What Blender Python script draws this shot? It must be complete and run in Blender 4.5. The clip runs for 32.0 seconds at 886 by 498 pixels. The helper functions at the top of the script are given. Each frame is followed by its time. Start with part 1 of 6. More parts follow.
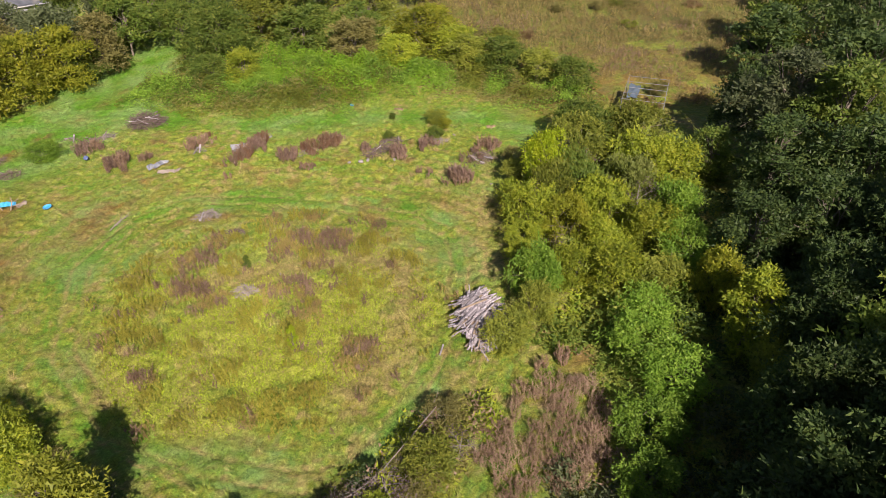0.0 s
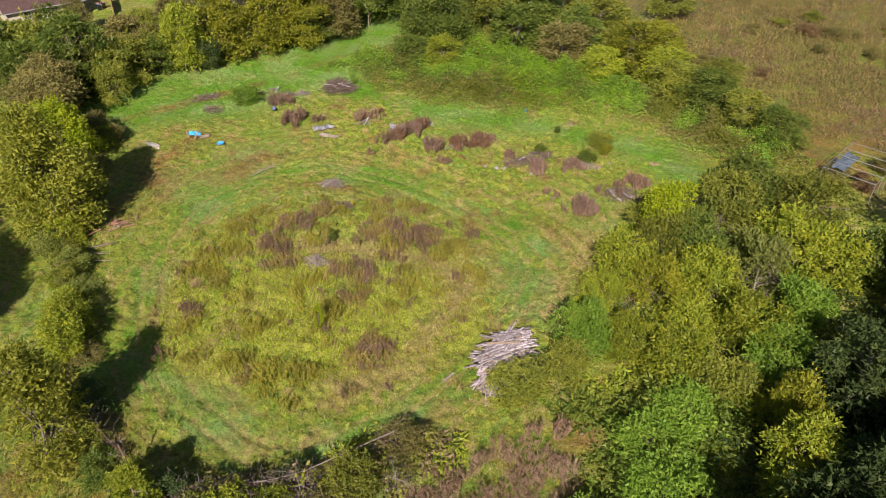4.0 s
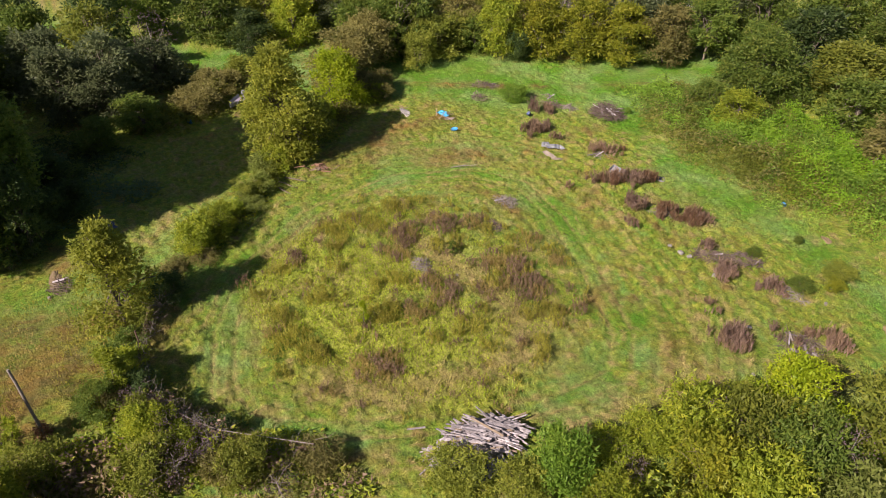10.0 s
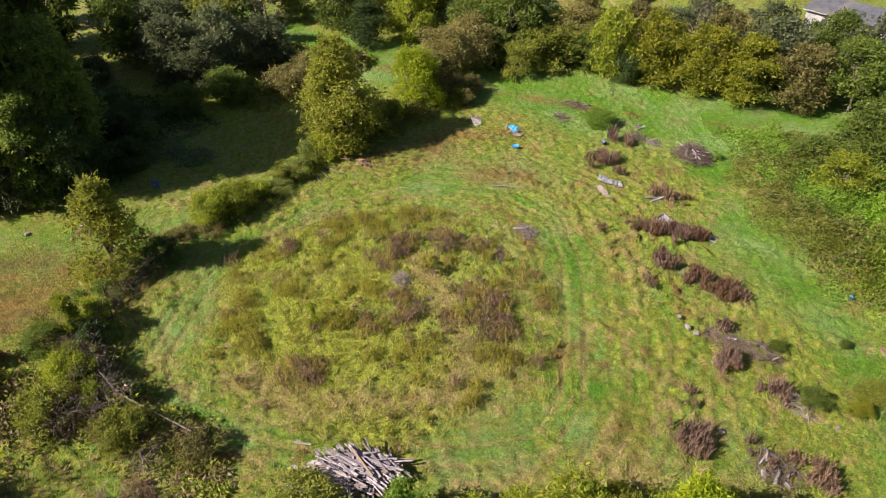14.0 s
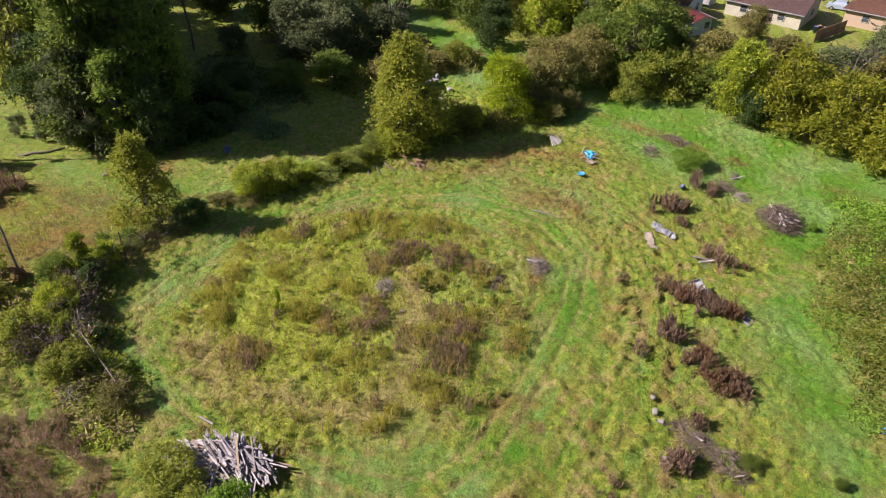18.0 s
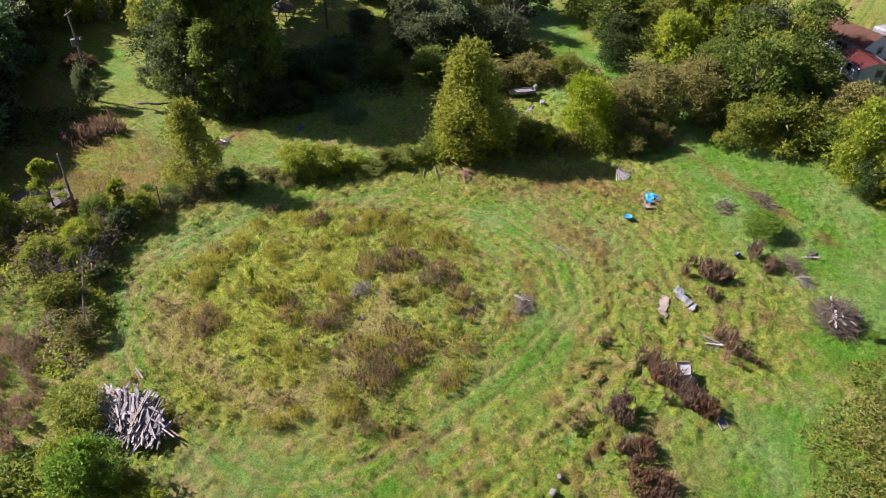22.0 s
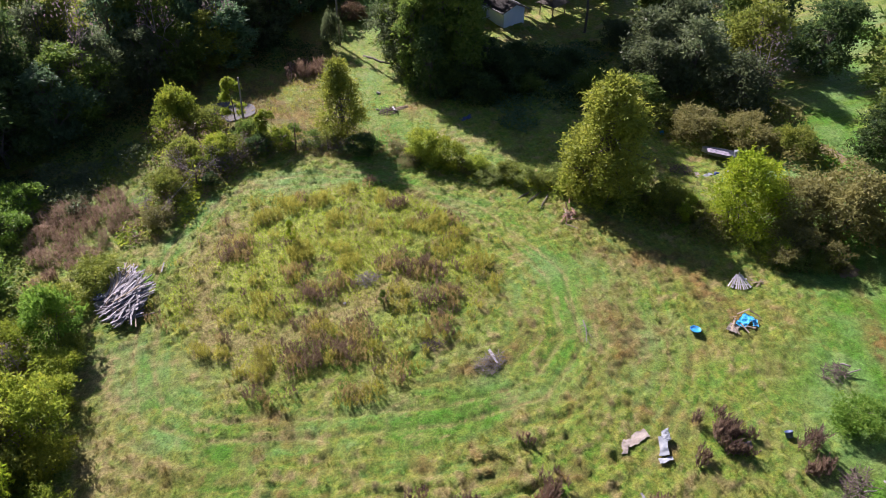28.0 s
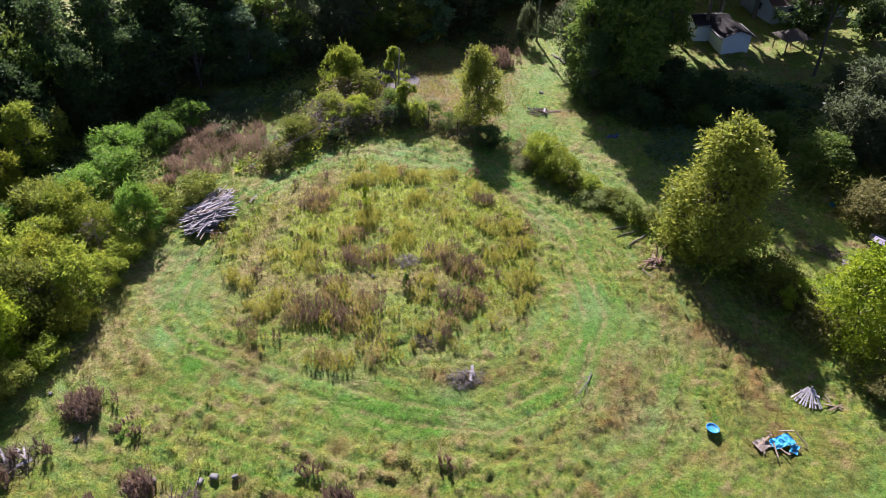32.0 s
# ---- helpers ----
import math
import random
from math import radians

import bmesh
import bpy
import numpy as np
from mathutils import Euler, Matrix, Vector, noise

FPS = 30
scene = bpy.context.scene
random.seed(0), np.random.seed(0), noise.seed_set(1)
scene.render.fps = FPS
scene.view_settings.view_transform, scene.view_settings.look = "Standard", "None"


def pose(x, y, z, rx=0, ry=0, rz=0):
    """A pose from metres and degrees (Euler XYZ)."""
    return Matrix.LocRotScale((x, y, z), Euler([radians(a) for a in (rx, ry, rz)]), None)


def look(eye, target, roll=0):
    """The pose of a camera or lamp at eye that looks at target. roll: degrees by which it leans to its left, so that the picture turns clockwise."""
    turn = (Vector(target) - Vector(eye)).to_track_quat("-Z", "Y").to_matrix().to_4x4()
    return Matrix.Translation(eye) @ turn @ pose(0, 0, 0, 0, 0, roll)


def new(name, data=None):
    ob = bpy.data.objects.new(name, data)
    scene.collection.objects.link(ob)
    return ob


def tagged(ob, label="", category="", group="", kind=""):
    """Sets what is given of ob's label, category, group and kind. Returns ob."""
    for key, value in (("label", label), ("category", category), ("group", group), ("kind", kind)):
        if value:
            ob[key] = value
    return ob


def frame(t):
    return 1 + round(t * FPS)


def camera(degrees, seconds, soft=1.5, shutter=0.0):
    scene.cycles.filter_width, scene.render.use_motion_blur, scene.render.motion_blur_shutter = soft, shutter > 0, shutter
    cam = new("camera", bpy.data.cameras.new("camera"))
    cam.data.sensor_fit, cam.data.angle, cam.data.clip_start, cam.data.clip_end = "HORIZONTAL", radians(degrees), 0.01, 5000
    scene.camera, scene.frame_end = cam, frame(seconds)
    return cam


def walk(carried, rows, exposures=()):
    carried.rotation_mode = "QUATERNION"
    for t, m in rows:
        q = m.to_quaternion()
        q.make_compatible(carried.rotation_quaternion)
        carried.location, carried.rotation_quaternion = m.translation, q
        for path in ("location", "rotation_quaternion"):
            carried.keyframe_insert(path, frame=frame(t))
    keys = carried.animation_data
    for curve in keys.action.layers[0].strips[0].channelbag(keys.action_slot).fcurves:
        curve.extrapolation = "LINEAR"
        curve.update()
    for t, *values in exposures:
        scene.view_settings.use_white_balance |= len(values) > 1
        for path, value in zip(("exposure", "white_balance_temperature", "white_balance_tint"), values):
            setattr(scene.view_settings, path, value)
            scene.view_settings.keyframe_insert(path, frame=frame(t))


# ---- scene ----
cam = camera(64.67, 32.0, soft=0.75)
METRES, EYE, TILT, LEAN, TURN = 136.364, 35.60, -1.058, 1.157, 0.0
ROWS = [
    (0.0, 0.00123, -0.00003, 0.00224, 0.083, -34.770, -0.335),
    (0.5, 0.01586, 0.00439, 0.00245, 3.392, -34.837, -0.409),
    (1.0, 0.03040, 0.00911, 0.00295, 6.722, -34.893, -0.504),
    (1.5, 0.04463, 0.01423, 0.00296, 10.082, -34.929, -0.609),
    (2.0, 0.05857, 0.02004, 0.00356, 13.443, -35.045, -0.675),
    (2.5, 0.07200, 0.02626, 0.00386, 16.833, -35.150, -0.751),
    (3.0, 0.08483, 0.03318, 0.00396, 20.204, -35.255, -0.867),
    (3.5, 0.09737, 0.04069, 0.00406, 23.596, -35.370, -0.953),
    (5.5, 0.14151, 0.07655, 0.00525, 37.295, -35.817, -1.302),
    (6.0, 0.15105, 0.08737, 0.00584, 40.658, -35.911, -1.390),
    (6.5, 0.15989, 0.09888, 0.00653, 44.032, -36.014, -1.478),
    (7.0, 0.16813, 0.11110, 0.00702, 47.396, -36.097, -1.537),
    (7.5, 0.17547, 0.12371, 0.00781, 50.750, -36.230, -1.605),
    (8.0, 0.18201, 0.13692, 0.00870, 54.145, -36.353, -1.674),
    (8.5, 0.18805, 0.15093, 0.00948, 57.480, -36.436, -1.693),
    (9.0, 0.19310, 0.16494, 0.01077, 60.776, -36.549, -1.752),
    (9.5, 0.19765, 0.17925, 0.01205, 63.872, -36.641, -1.761),
    (10.0, 0.20119, 0.19366, 0.01293, 66.408, -36.733, -1.781),
    (10.5, 0.20424, 0.20836, 0.01361, 68.715, -36.835, -1.790),
    (11.0, 0.20639, 0.22357, 0.01379, 71.053, -36.938, -1.810),
    (11.5, 0.20815, 0.23907, 0.01357, 73.390, -37.010, -1.830),
    (12.0, 0.20910, 0.25388, 0.01385, 75.568, -37.111, -1.800),
    (12.5, 0.20986, 0.26978, 0.01402, 77.897, -37.193, -1.790),
    (13.0, 0.20982, 0.28568, 0.01459, 80.286, -37.295, -1.750),
    (13.5, 0.20928, 0.30168, 0.01487, 82.845, -37.357, -1.730),
    (14.0, 0.20824, 0.31728, 0.01494, 85.415, -37.408, -1.650),
    (14.5, 0.20671, 0.33297, 0.01491, 87.965, -37.490, -1.620),
    (16.5, 0.19359, 0.39374, 0.01667, 98.021, -37.797, -1.251),
    (17.0, 0.18867, 0.40873, 0.01734, 100.564, -37.969, -1.182),
    (17.5, 0.18285, 0.42322, 0.01790, 103.087, -38.120, -1.152),
    (18.0, 0.17674, 0.43770, 0.01846, 105.610, -38.252, -1.032),
    (18.5, 0.16992, 0.45199, 0.01912, 108.124, -38.454, -0.962),
    (19.0, 0.16241, 0.46627, 0.01987, 110.649, -38.556, -0.872),
    (19.5, 0.15401, 0.47985, 0.02133, 113.184, -38.688, -0.792),
    (20.0, 0.14540, 0.49272, 0.02238, 115.719, -38.820, -0.742),
    (20.5, 0.13610, 0.50550, 0.02274, 118.255, -38.893, -0.642),
    (21.0, 0.12621, 0.51817, 0.02289, 120.822, -38.975, -0.531),
    (21.5, 0.11601, 0.52994, 0.02324, 123.349, -39.068, -0.461),
    (22.0, 0.10512, 0.54171, 0.02369, 125.846, -39.160, -0.410),
    (22.5, 0.09364, 0.55278, 0.02454, 128.374, -39.283, -0.369),
    (23.0, 0.08176, 0.56384, 0.02538, 130.913, -39.366, -0.268),
    (23.5, 0.06948, 0.57420, 0.02593, 133.472, -39.420, -0.197),
    (24.0, 0.05631, 0.58376, 0.02667, 136.122, -39.493, -0.166),
    (24.5, 0.04304, 0.59272, 0.02731, 138.882, -39.537, -0.145),
    (25.0, 0.02917, 0.60137, 0.02765, 142.212, -39.610, -0.093),
    (25.5, 0.01451, 0.60892, 0.02849, 145.594, -39.695, -0.011),
    (26.0, -0.00045, 0.61577, 0.02893, 148.895, -39.729, 0.091),
    (26.5, -0.01560, 0.62171, 0.02847, 152.148, -39.744, 0.194),
    (28.5, -0.08106, 0.63657, 0.02500, 165.312, -39.965, 0.616),
    (29.0, -0.09729, 0.63870, 0.02363, 168.607, -39.901, 0.730),
    (29.5, -0.11372, 0.64003, 0.02216, 171.973, -39.817, 0.834),
    (30.0, -0.12984, 0.64055, 0.02058, 175.419, -39.754, 0.939),
    (30.5, -0.14605, 0.64028, 0.01921, 178.906, -39.661, 1.053),
    (31.0, -0.16196, 0.63919, 0.01753, 182.384, -39.548, 1.149),
    (31.5, -0.17766, 0.63731, 0.01576, 185.862, -39.426, 1.264),
    (32.0, -0.19296, 0.63492, 0.01378, 189.320, -39.324, 1.360),
]
walk(cam, [(t, pose(0, 0, EYE, TILT, LEAN, TURN) @ pose(METRES * x, METRES * y, METRES * z, 90 + pitch, roll, yaw)) for t, x, y, z, yaw, pitch, roll in ROWS],
     exposures=[(0.0, 1.14, 6750, 21.5), (6.5, 0.96, 6900, 21.5), (10.0, 1.06, 6850, 22), (19.0, 1.20, 6450, 22.5), (32.0, 1.40, 5750, 25)])

# ---- light ----
SUN_FROM = Vector((0.245, -0.75, 0.615)).normalized()
sun = new("sun", bpy.data.lights.new("sun", "SUN"))
sun.data.energy, sun.data.angle, sun.data.color = 4.8, radians(0.6), (1.0, 0.93, 0.80)
sun.matrix_world = look((0, 0, 60), Vector((0, 0, 60)) - SUN_FROM)
world = bpy.data.worlds.new("sky")
scene.world = world
world.use_nodes = True
sky = world.node_tree.nodes.new("ShaderNodeTexSky")
sky.sky_type, sky.sun_disc = "NISHITA", False
sky.sun_elevation = math.asin(SUN_FROM.z)
sky.sun_rotation = math.atan2(SUN_FROM.x, SUN_FROM.y)
back = world.node_tree.nodes["Background"]
back.inputs["Strength"].default_value = 0.041
world.node_tree.links.new(sky.outputs[0], back.inputs["Color"])

rng = np.random.default_rng(7)


# ---- materials ----
def node_material(name):
    m = bpy.data.materials.new(name)
    m.use_nodes = True
    nt = m.node_tree
    return m, nt, nt.nodes["Principled BSDF"]


def mix_colors(nt, a, b, fac, kind="MIX"):
    n = nt.nodes.new("ShaderNodeMix")
    n.data_type, n.blend_type = "RGBA", kind
    for socket, v in ((n.inputs[0], fac), (n.inputs[6], a), (n.inputs[7], b)):
        if hasattr(v, "links"):
            nt.links.new(v, socket)
        elif isinstance(v, tuple):
            socket.default_value = (*v, 1)
        else:
            socket.default_value = v
    return n.outputs[2]


def noise_value(nt, scale, detail=3.0, rough=0.6, low=0.35, high=0.65, obj=True):
    tc = nt.nodes.new("ShaderNodeTexCoord")
    n = nt.nodes.new("ShaderNodeTexNoise")
    n.inputs["Scale"].default_value, n.inputs["Detail"].default_value, n.inputs["Roughness"].default_value = scale, detail, rough
    nt.links.new(tc.outputs["Object"], n.inputs["Vector"])
    r = nt.nodes.new("ShaderNodeMapRange")
    r.inputs[1].default_value, r.inputs[2].default_value = low, high
    nt.links.new(n.outputs["Fac"], r.inputs[0])
    return r.outputs[0]


def foliage(name, colors, rough=0.5, through_light=0.57, vary=0.26):
    """Leaves: the colour varies from leaf to leaf, over the plant and from plant to plant."""
    m, nt, p = node_material(name)
    geo = nt.nodes.new("ShaderNodeNewGeometry")
    info = nt.nodes.new("ShaderNodeObjectInfo")
    ramp = nt.nodes.new("ShaderNodeValToRGB")
    els = ramp.color_ramp.elements
    while len(els) < len(colors):
        els.new(0.5)
    for i, c in enumerate(colors):
        els[i].position = i / (len(colors) - 1)
        els[i].color = (*c, 1)
    patch = noise_value(nt, 0.55, 2, 0.6, 0.3, 0.7)
    add = nt.nodes.new("ShaderNodeMath")
    add.operation = "MULTIPLY_ADD"
    nt.links.new(geo.outputs["Random Per Island"], add.inputs[0])
    add.inputs[1].default_value = 0.46
    half = nt.nodes.new("ShaderNodeMath")
    half.operation = "MULTIPLY"
    half.inputs[1].default_value = 0.54
    nt.links.new(patch, half.inputs[0])
    nt.links.new(half.outputs[0], add.inputs[2])
    nt.links.new(add.outputs[0], ramp.inputs[0])
    hsv = nt.nodes.new("ShaderNodeHueSaturation")
    rr = nt.nodes.new("ShaderNodeMapRange")
    rr.inputs[3].default_value, rr.inputs[4].default_value = 1.16 - vary, 1.16 + vary
    nt.links.new(info.outputs["Random"], rr.inputs[0])
    nt.links.new(rr.outputs[0], hsv.inputs["Value"])
    nt.links.new(ramp.outputs[0], hsv.inputs["Color"])
    nt.links.new(hsv.outputs[0], p.inputs["Base Color"])
    p.inputs["Roughness"].default_value = rough
    p.inputs["Specular IOR Level"].default_value = 0.22
    tr = nt.nodes.new("ShaderNodeBsdfTranslucent")
    nt.links.new(hsv.outputs[0], tr.inputs["Color"])
    mx = nt.nodes.new("ShaderNodeMixShader")
    mx.inputs[0].default_value = through_light
    nt.links.new(p.outputs[0], mx.inputs[1])
    nt.links.new(tr.outputs[0], mx.inputs[2])
    nt.links.new(mx.outputs[0], nt.nodes["Material Output"].inputs["Surface"])
    return m


def plain(name, a, b, scale=3.0, rough=0.7, metal=0.0, bump=0.3, bump_scale=None, spots=None, vary=0.15):
    """A worn surface: two colours by noise, fine grain, bump and a little change from piece to piece."""
    m, nt, p = node_material(name)
    c = mix_colors(nt, a, b, noise_value(nt, scale, 5, 0.65))
    if spots:
        c = mix_colors(nt, c, spots, noise_value(nt, scale * 0.35, 4, 0.7, 0.52, 0.62))
    info = nt.nodes.new("ShaderNodeObjectInfo")
    hsv = nt.nodes.new("ShaderNodeHueSaturation")
    rr = nt.nodes.new("ShaderNodeMapRange")
    rr.inputs[3].default_value, rr.inputs[4].default_value = 1 - vary, 1 + vary
    nt.links.new(info.outputs["Random"], rr.inputs[0])
    nt.links.new(rr.outputs[0], hsv.inputs["Value"])
    nt.links.new(c, hsv.inputs["Color"])
    nt.links.new(hsv.outputs[0], p.inputs["Base Color"])
    p.inputs["Roughness"].default_value, p.inputs["Metallic"].default_value = rough, metal
    b_node = nt.nodes.new("ShaderNodeBump")
    b_node.inputs["Strength"].default_value = bump
    b_node.inputs["Distance"].default_value = 0.03
    nt.links.new(noise_value(nt, bump_scale or scale * 4, 6, 0.7, 0.2, 0.8), b_node.inputs["Height"])
    nt.links.new(b_node.outputs[0], p.inputs["Normal"])
    return m


LEAF = {
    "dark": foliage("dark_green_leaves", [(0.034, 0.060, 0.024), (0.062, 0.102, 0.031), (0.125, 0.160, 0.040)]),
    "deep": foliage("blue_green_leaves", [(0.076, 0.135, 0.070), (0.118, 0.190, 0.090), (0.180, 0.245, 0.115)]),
    "mid": foliage("green_leaves", [(0.065, 0.108, 0.024), (0.117, 0.173, 0.031), (0.221, 0.238, 0.047)]),
    "bright": foliage("bright_green_leaves", [(0.095, 0.185, 0.028), (0.160, 0.275, 0.036), (0.265, 0.365, 0.055)]),
    "ygreen": foliage("yellow_green_leaves", [(0.112, 0.165, 0.022), (0.240, 0.295, 0.031), (0.410, 0.410, 0.044)]),
    "sunny": foliage("sunny_yellow_green_leaves", [(0.15, 0.22, 0.012), (0.27, 0.35, 0.018), (0.42, 0.44, 0.03)], vary=0.1),
    "gold": foliage("golden_leaves", [(0.092, 0.122, 0.015), (0.195, 0.215, 0.022), (0.320, 0.300, 0.032)]),
    "vivid": foliage("vivid_green_leaves", [(0.110, 0.235, 0.020), (0.180, 0.330, 0.025), (0.270, 0.400, 0.040)], vary=0.1),
    "olive": foliage("olive_leaves", [(0.096, 0.130, 0.026), (0.188, 0.218, 0.036), (0.300, 0.300, 0.050)]),
    "browno": foliage("browning_leaves", [(0.110, 0.108, 0.040), (0.190, 0.178, 0.060), (0.275, 0.240, 0.085)]),
    "greyg": foliage("grey_green_leaves", [(0.066, 0.092, 0.044), (0.112, 0.138, 0.064), (0.175, 0.195, 0.090)]),
    "pale": foliage("pale_green_leaves", [(0.117, 0.160, 0.035), (0.208, 0.250, 0.061), (0.325, 0.339, 0.113)]),
    "pear": foliage("olive_gold_leaves", [(0.110, 0.140, 0.024), (0.215, 0.240, 0.034), (0.320, 0.310, 0.044)]),
    "rust": foliage("rust_tinted_leaves", [(0.104, 0.079, 0.044), (0.195, 0.128, 0.068), (0.273, 0.172, 0.098)]),
    "bare": foliage("sparse_brown_leaves", [(0.104, 0.082, 0.090), (0.156, 0.111, 0.120), (0.208, 0.150, 0.158)]),
}
WEED = {
    "golden": foliage("goldenrod", [(0.16, 0.14, 0.042), (0.30, 0.285, 0.050), (0.46, 0.43, 0.080)], vary=0.1, through_light=0.58),
    "umber": foliage("withered_brown_weeds", [(0.17, 0.115, 0.078), (0.29, 0.205, 0.145), (0.41, 0.30, 0.215)], vary=0.2, through_light=0.42),
    "russet": foliage("russet_dead_weeds", [(0.12, 0.078, 0.052), (0.215, 0.145, 0.098), (0.32, 0.225, 0.155)], vary=0.2, through_light=0.38),
    "plum": foliage("dead_purple_brown_weeds", [(0.092, 0.060, 0.048), (0.168, 0.112, 0.090), (0.28, 0.198, 0.16)], vary=0.2, through_light=0.3),
    "red": foliage("reddened_bramble", [(0.12, 0.07, 0.045), (0.22, 0.125, 0.08), (0.30, 0.20, 0.11)], vary=0.2),
    "lime": foliage("lime_green_weeds", [(0.20, 0.30, 0.020), (0.33, 0.43, 0.030), (0.47, 0.54, 0.055)], vary=0.1, through_light=0.58),
    "dull": foliage("dull_brown_meadow_weeds", [(0.11, 0.085, 0.038), (0.175, 0.14, 0.055), (0.25, 0.20, 0.08)], vary=0.1, through_light=0.4),
    "straw": foliage("straw_dry_grass", [(0.22, 0.165, 0.085), (0.32, 0.25, 0.13), (0.42, 0.34, 0.19)], vary=0.1, through_light=0.58),
    "meadow": foliage("brown_meadow_weeds", [(0.17, 0.12, 0.068), (0.30, 0.23, 0.090), (0.44, 0.37, 0.12)], vary=0.1, through_light=0.58),
}
BARK = plain("bark", (0.10, 0.08, 0.06), (0.17, 0.145, 0.12), 6, 0.9, bump=0.8)
BARK_PALE = plain("pale_bark", (0.25, 0.22, 0.19), (0.36, 0.33, 0.30), 6, 0.9, bump=0.6)
TWIG = plain("dry_twigs", (0.085, 0.06, 0.05), (0.17, 0.125, 0.108), 5, 0.9)
TWIG_GREY = plain("weathered_branches", (0.15, 0.125, 0.115), (0.25, 0.215, 0.20), 4, 0.9)
BOARD = plain("weathered_boards", (0.165, 0.147, 0.16), (0.36, 0.325, 0.35), 3, 0.85, bump=0.5, spots=(0.10, 0.085, 0.08), vary=0.45)
BOARD_TAN = plain("tan_boards", (0.21, 0.155, 0.11), (0.30, 0.23, 0.17), 3, 0.85, bump=0.5, vary=0.25)
BOARD_RED = plain("reddish_old_wood", (0.18, 0.09, 0.06), (0.26, 0.15, 0.105), 3, 0.85, bump=0.5, vary=0.25)
WHITE = plain("chalky_white_paint", (0.16, 0.165, 0.19), (0.26, 0.265, 0.29), 1.5, 0.6, spots=(0.34, 0.33, 0.31), bump=0.6)
GREY_SHEET = plain("dull_grey_sheet", (0.11, 0.12, 0.145), (0.18, 0.19, 0.22), 1.2, 0.65, spots=(0.22, 0.215, 0.21))
TARP = plain("blue_tarpaulin", (0.02, 0.24, 0.46), (0.04, 0.34, 0.58), 2, 0.6, bump=0.5)
TUB = plain("blue_plastic", (0.02, 0.20, 0.50), (0.04, 0.27, 0.60), 2, 0.45, bump=0.05)
NAVY = plain("dark_blue_plastic", (0.03, 0.05, 0.13), (0.06, 0.09, 0.2), 3, 0.5)
STEEL = plain("galvanised_steel", (0.15, 0.165, 0.19), (0.23, 0.25, 0.28), 6, 0.55, 0.3, spots=(0.30, 0.22, 0.16))
RUST = plain("rusty_steel", (0.09, 0.055, 0.04), (0.15, 0.095, 0.07), 8, 0.85, 0.2)
STONE = plain("pale_concrete", (0.17, 0.155, 0.15), (0.25, 0.235, 0.23), 4, 0.9, bump=0.6, vary=0.25)
ASPHALT = plain("old_asphalt", (0.09, 0.08, 0.09), (0.15, 0.135, 0.14), 5, 0.9, bump=0.6)
EARTH = plain("bare_earth", (0.13, 0.09, 0.05), (0.20, 0.15, 0.085), 2, 0.95, bump=0.8)
ROOF_PLUM = plain("brown_shingles", (0.10, 0.06, 0.06), (0.145, 0.09, 0.09), 2, 0.9, bump=0.5)
ROOF_DARK = plain("dark_shingles", (0.035, 0.03, 0.03), (0.06, 0.05, 0.05), 2, 0.95, bump=0.5)
ROOF_RED = plain("red_brown_shingles", (0.15, 0.07, 0.05), (0.20, 0.10, 0.075), 2, 0.9, bump=0.5)
ROOF_METAL = plain("red_metal_roof", (0.20, 0.05, 0.05), (0.27, 0.08, 0.075), 1.5, 0.45, 0.3)
BRICK = plain("tan_brick_wall", (0.34, 0.25, 0.18), (0.43, 0.33, 0.25), 8, 0.85)
SIDING = plain("cream_siding", (0.36, 0.33, 0.27), (0.45, 0.42, 0.35), 1, 0.7)
SHED_BLUE = plain("pale_blue_siding", (0.40, 0.47, 0.58), (0.48, 0.55, 0.65), 1, 0.6)
SHED_WHITE = plain("whitish_blue_boards", (0.70, 0.78, 0.88), (0.78, 0.84, 0.92), 1, 0.6)
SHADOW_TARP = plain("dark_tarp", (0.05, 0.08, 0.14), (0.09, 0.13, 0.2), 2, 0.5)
GLASS = plain("window_glass", (0.03, 0.04, 0.05), (0.05, 0.06, 0.08), 1, 0.08, bump=0.0)
CAR_PAINT = plain("silver_blue_paint", (0.35, 0.42, 0.52), (0.38, 0.45, 0.55), 1, 0.25, 0.4, bump=0.0)
RUBBER = plain("tyre_rubber", (0.02, 0.02, 0.02), (0.035, 0.035, 0.035), 6, 0.8)
PURPLE = plain("faded_purple_stripe", (0.33, 0.25, 0.36), (0.42, 0.34, 0.44), 2, 0.6)
POLE = plain("weathered_pole", (0.16, 0.13, 0.12), (0.24, 0.21, 0.19), 5, 0.9, bump=0.6)
SAND = plain("faded_plywood", (0.19, 0.15, 0.13), (0.28, 0.235, 0.205), 2, 0.85, vary=0.2)


# ---- mesh helpers ----
def fast_mesh(name, verts, faces):
    """A mesh from arrays: n x 3 places and m x k corners."""
    verts, faces = np.asarray(verts, np.float32), np.asarray(faces, np.int32)
    me = bpy.data.meshes.new(name)
    me.vertices.add(len(verts))
    me.vertices.foreach_set("co", verts.ravel())
    me.loops.add(faces.size)
    me.loops.foreach_set("vertex_index", faces.ravel())
    me.polygons.add(len(faces))
    me.polygons.foreach_set("loop_start", np.arange(0, faces.size, faces.shape[1], dtype=np.int32))
    me.update(calc_edges=True)
    return me


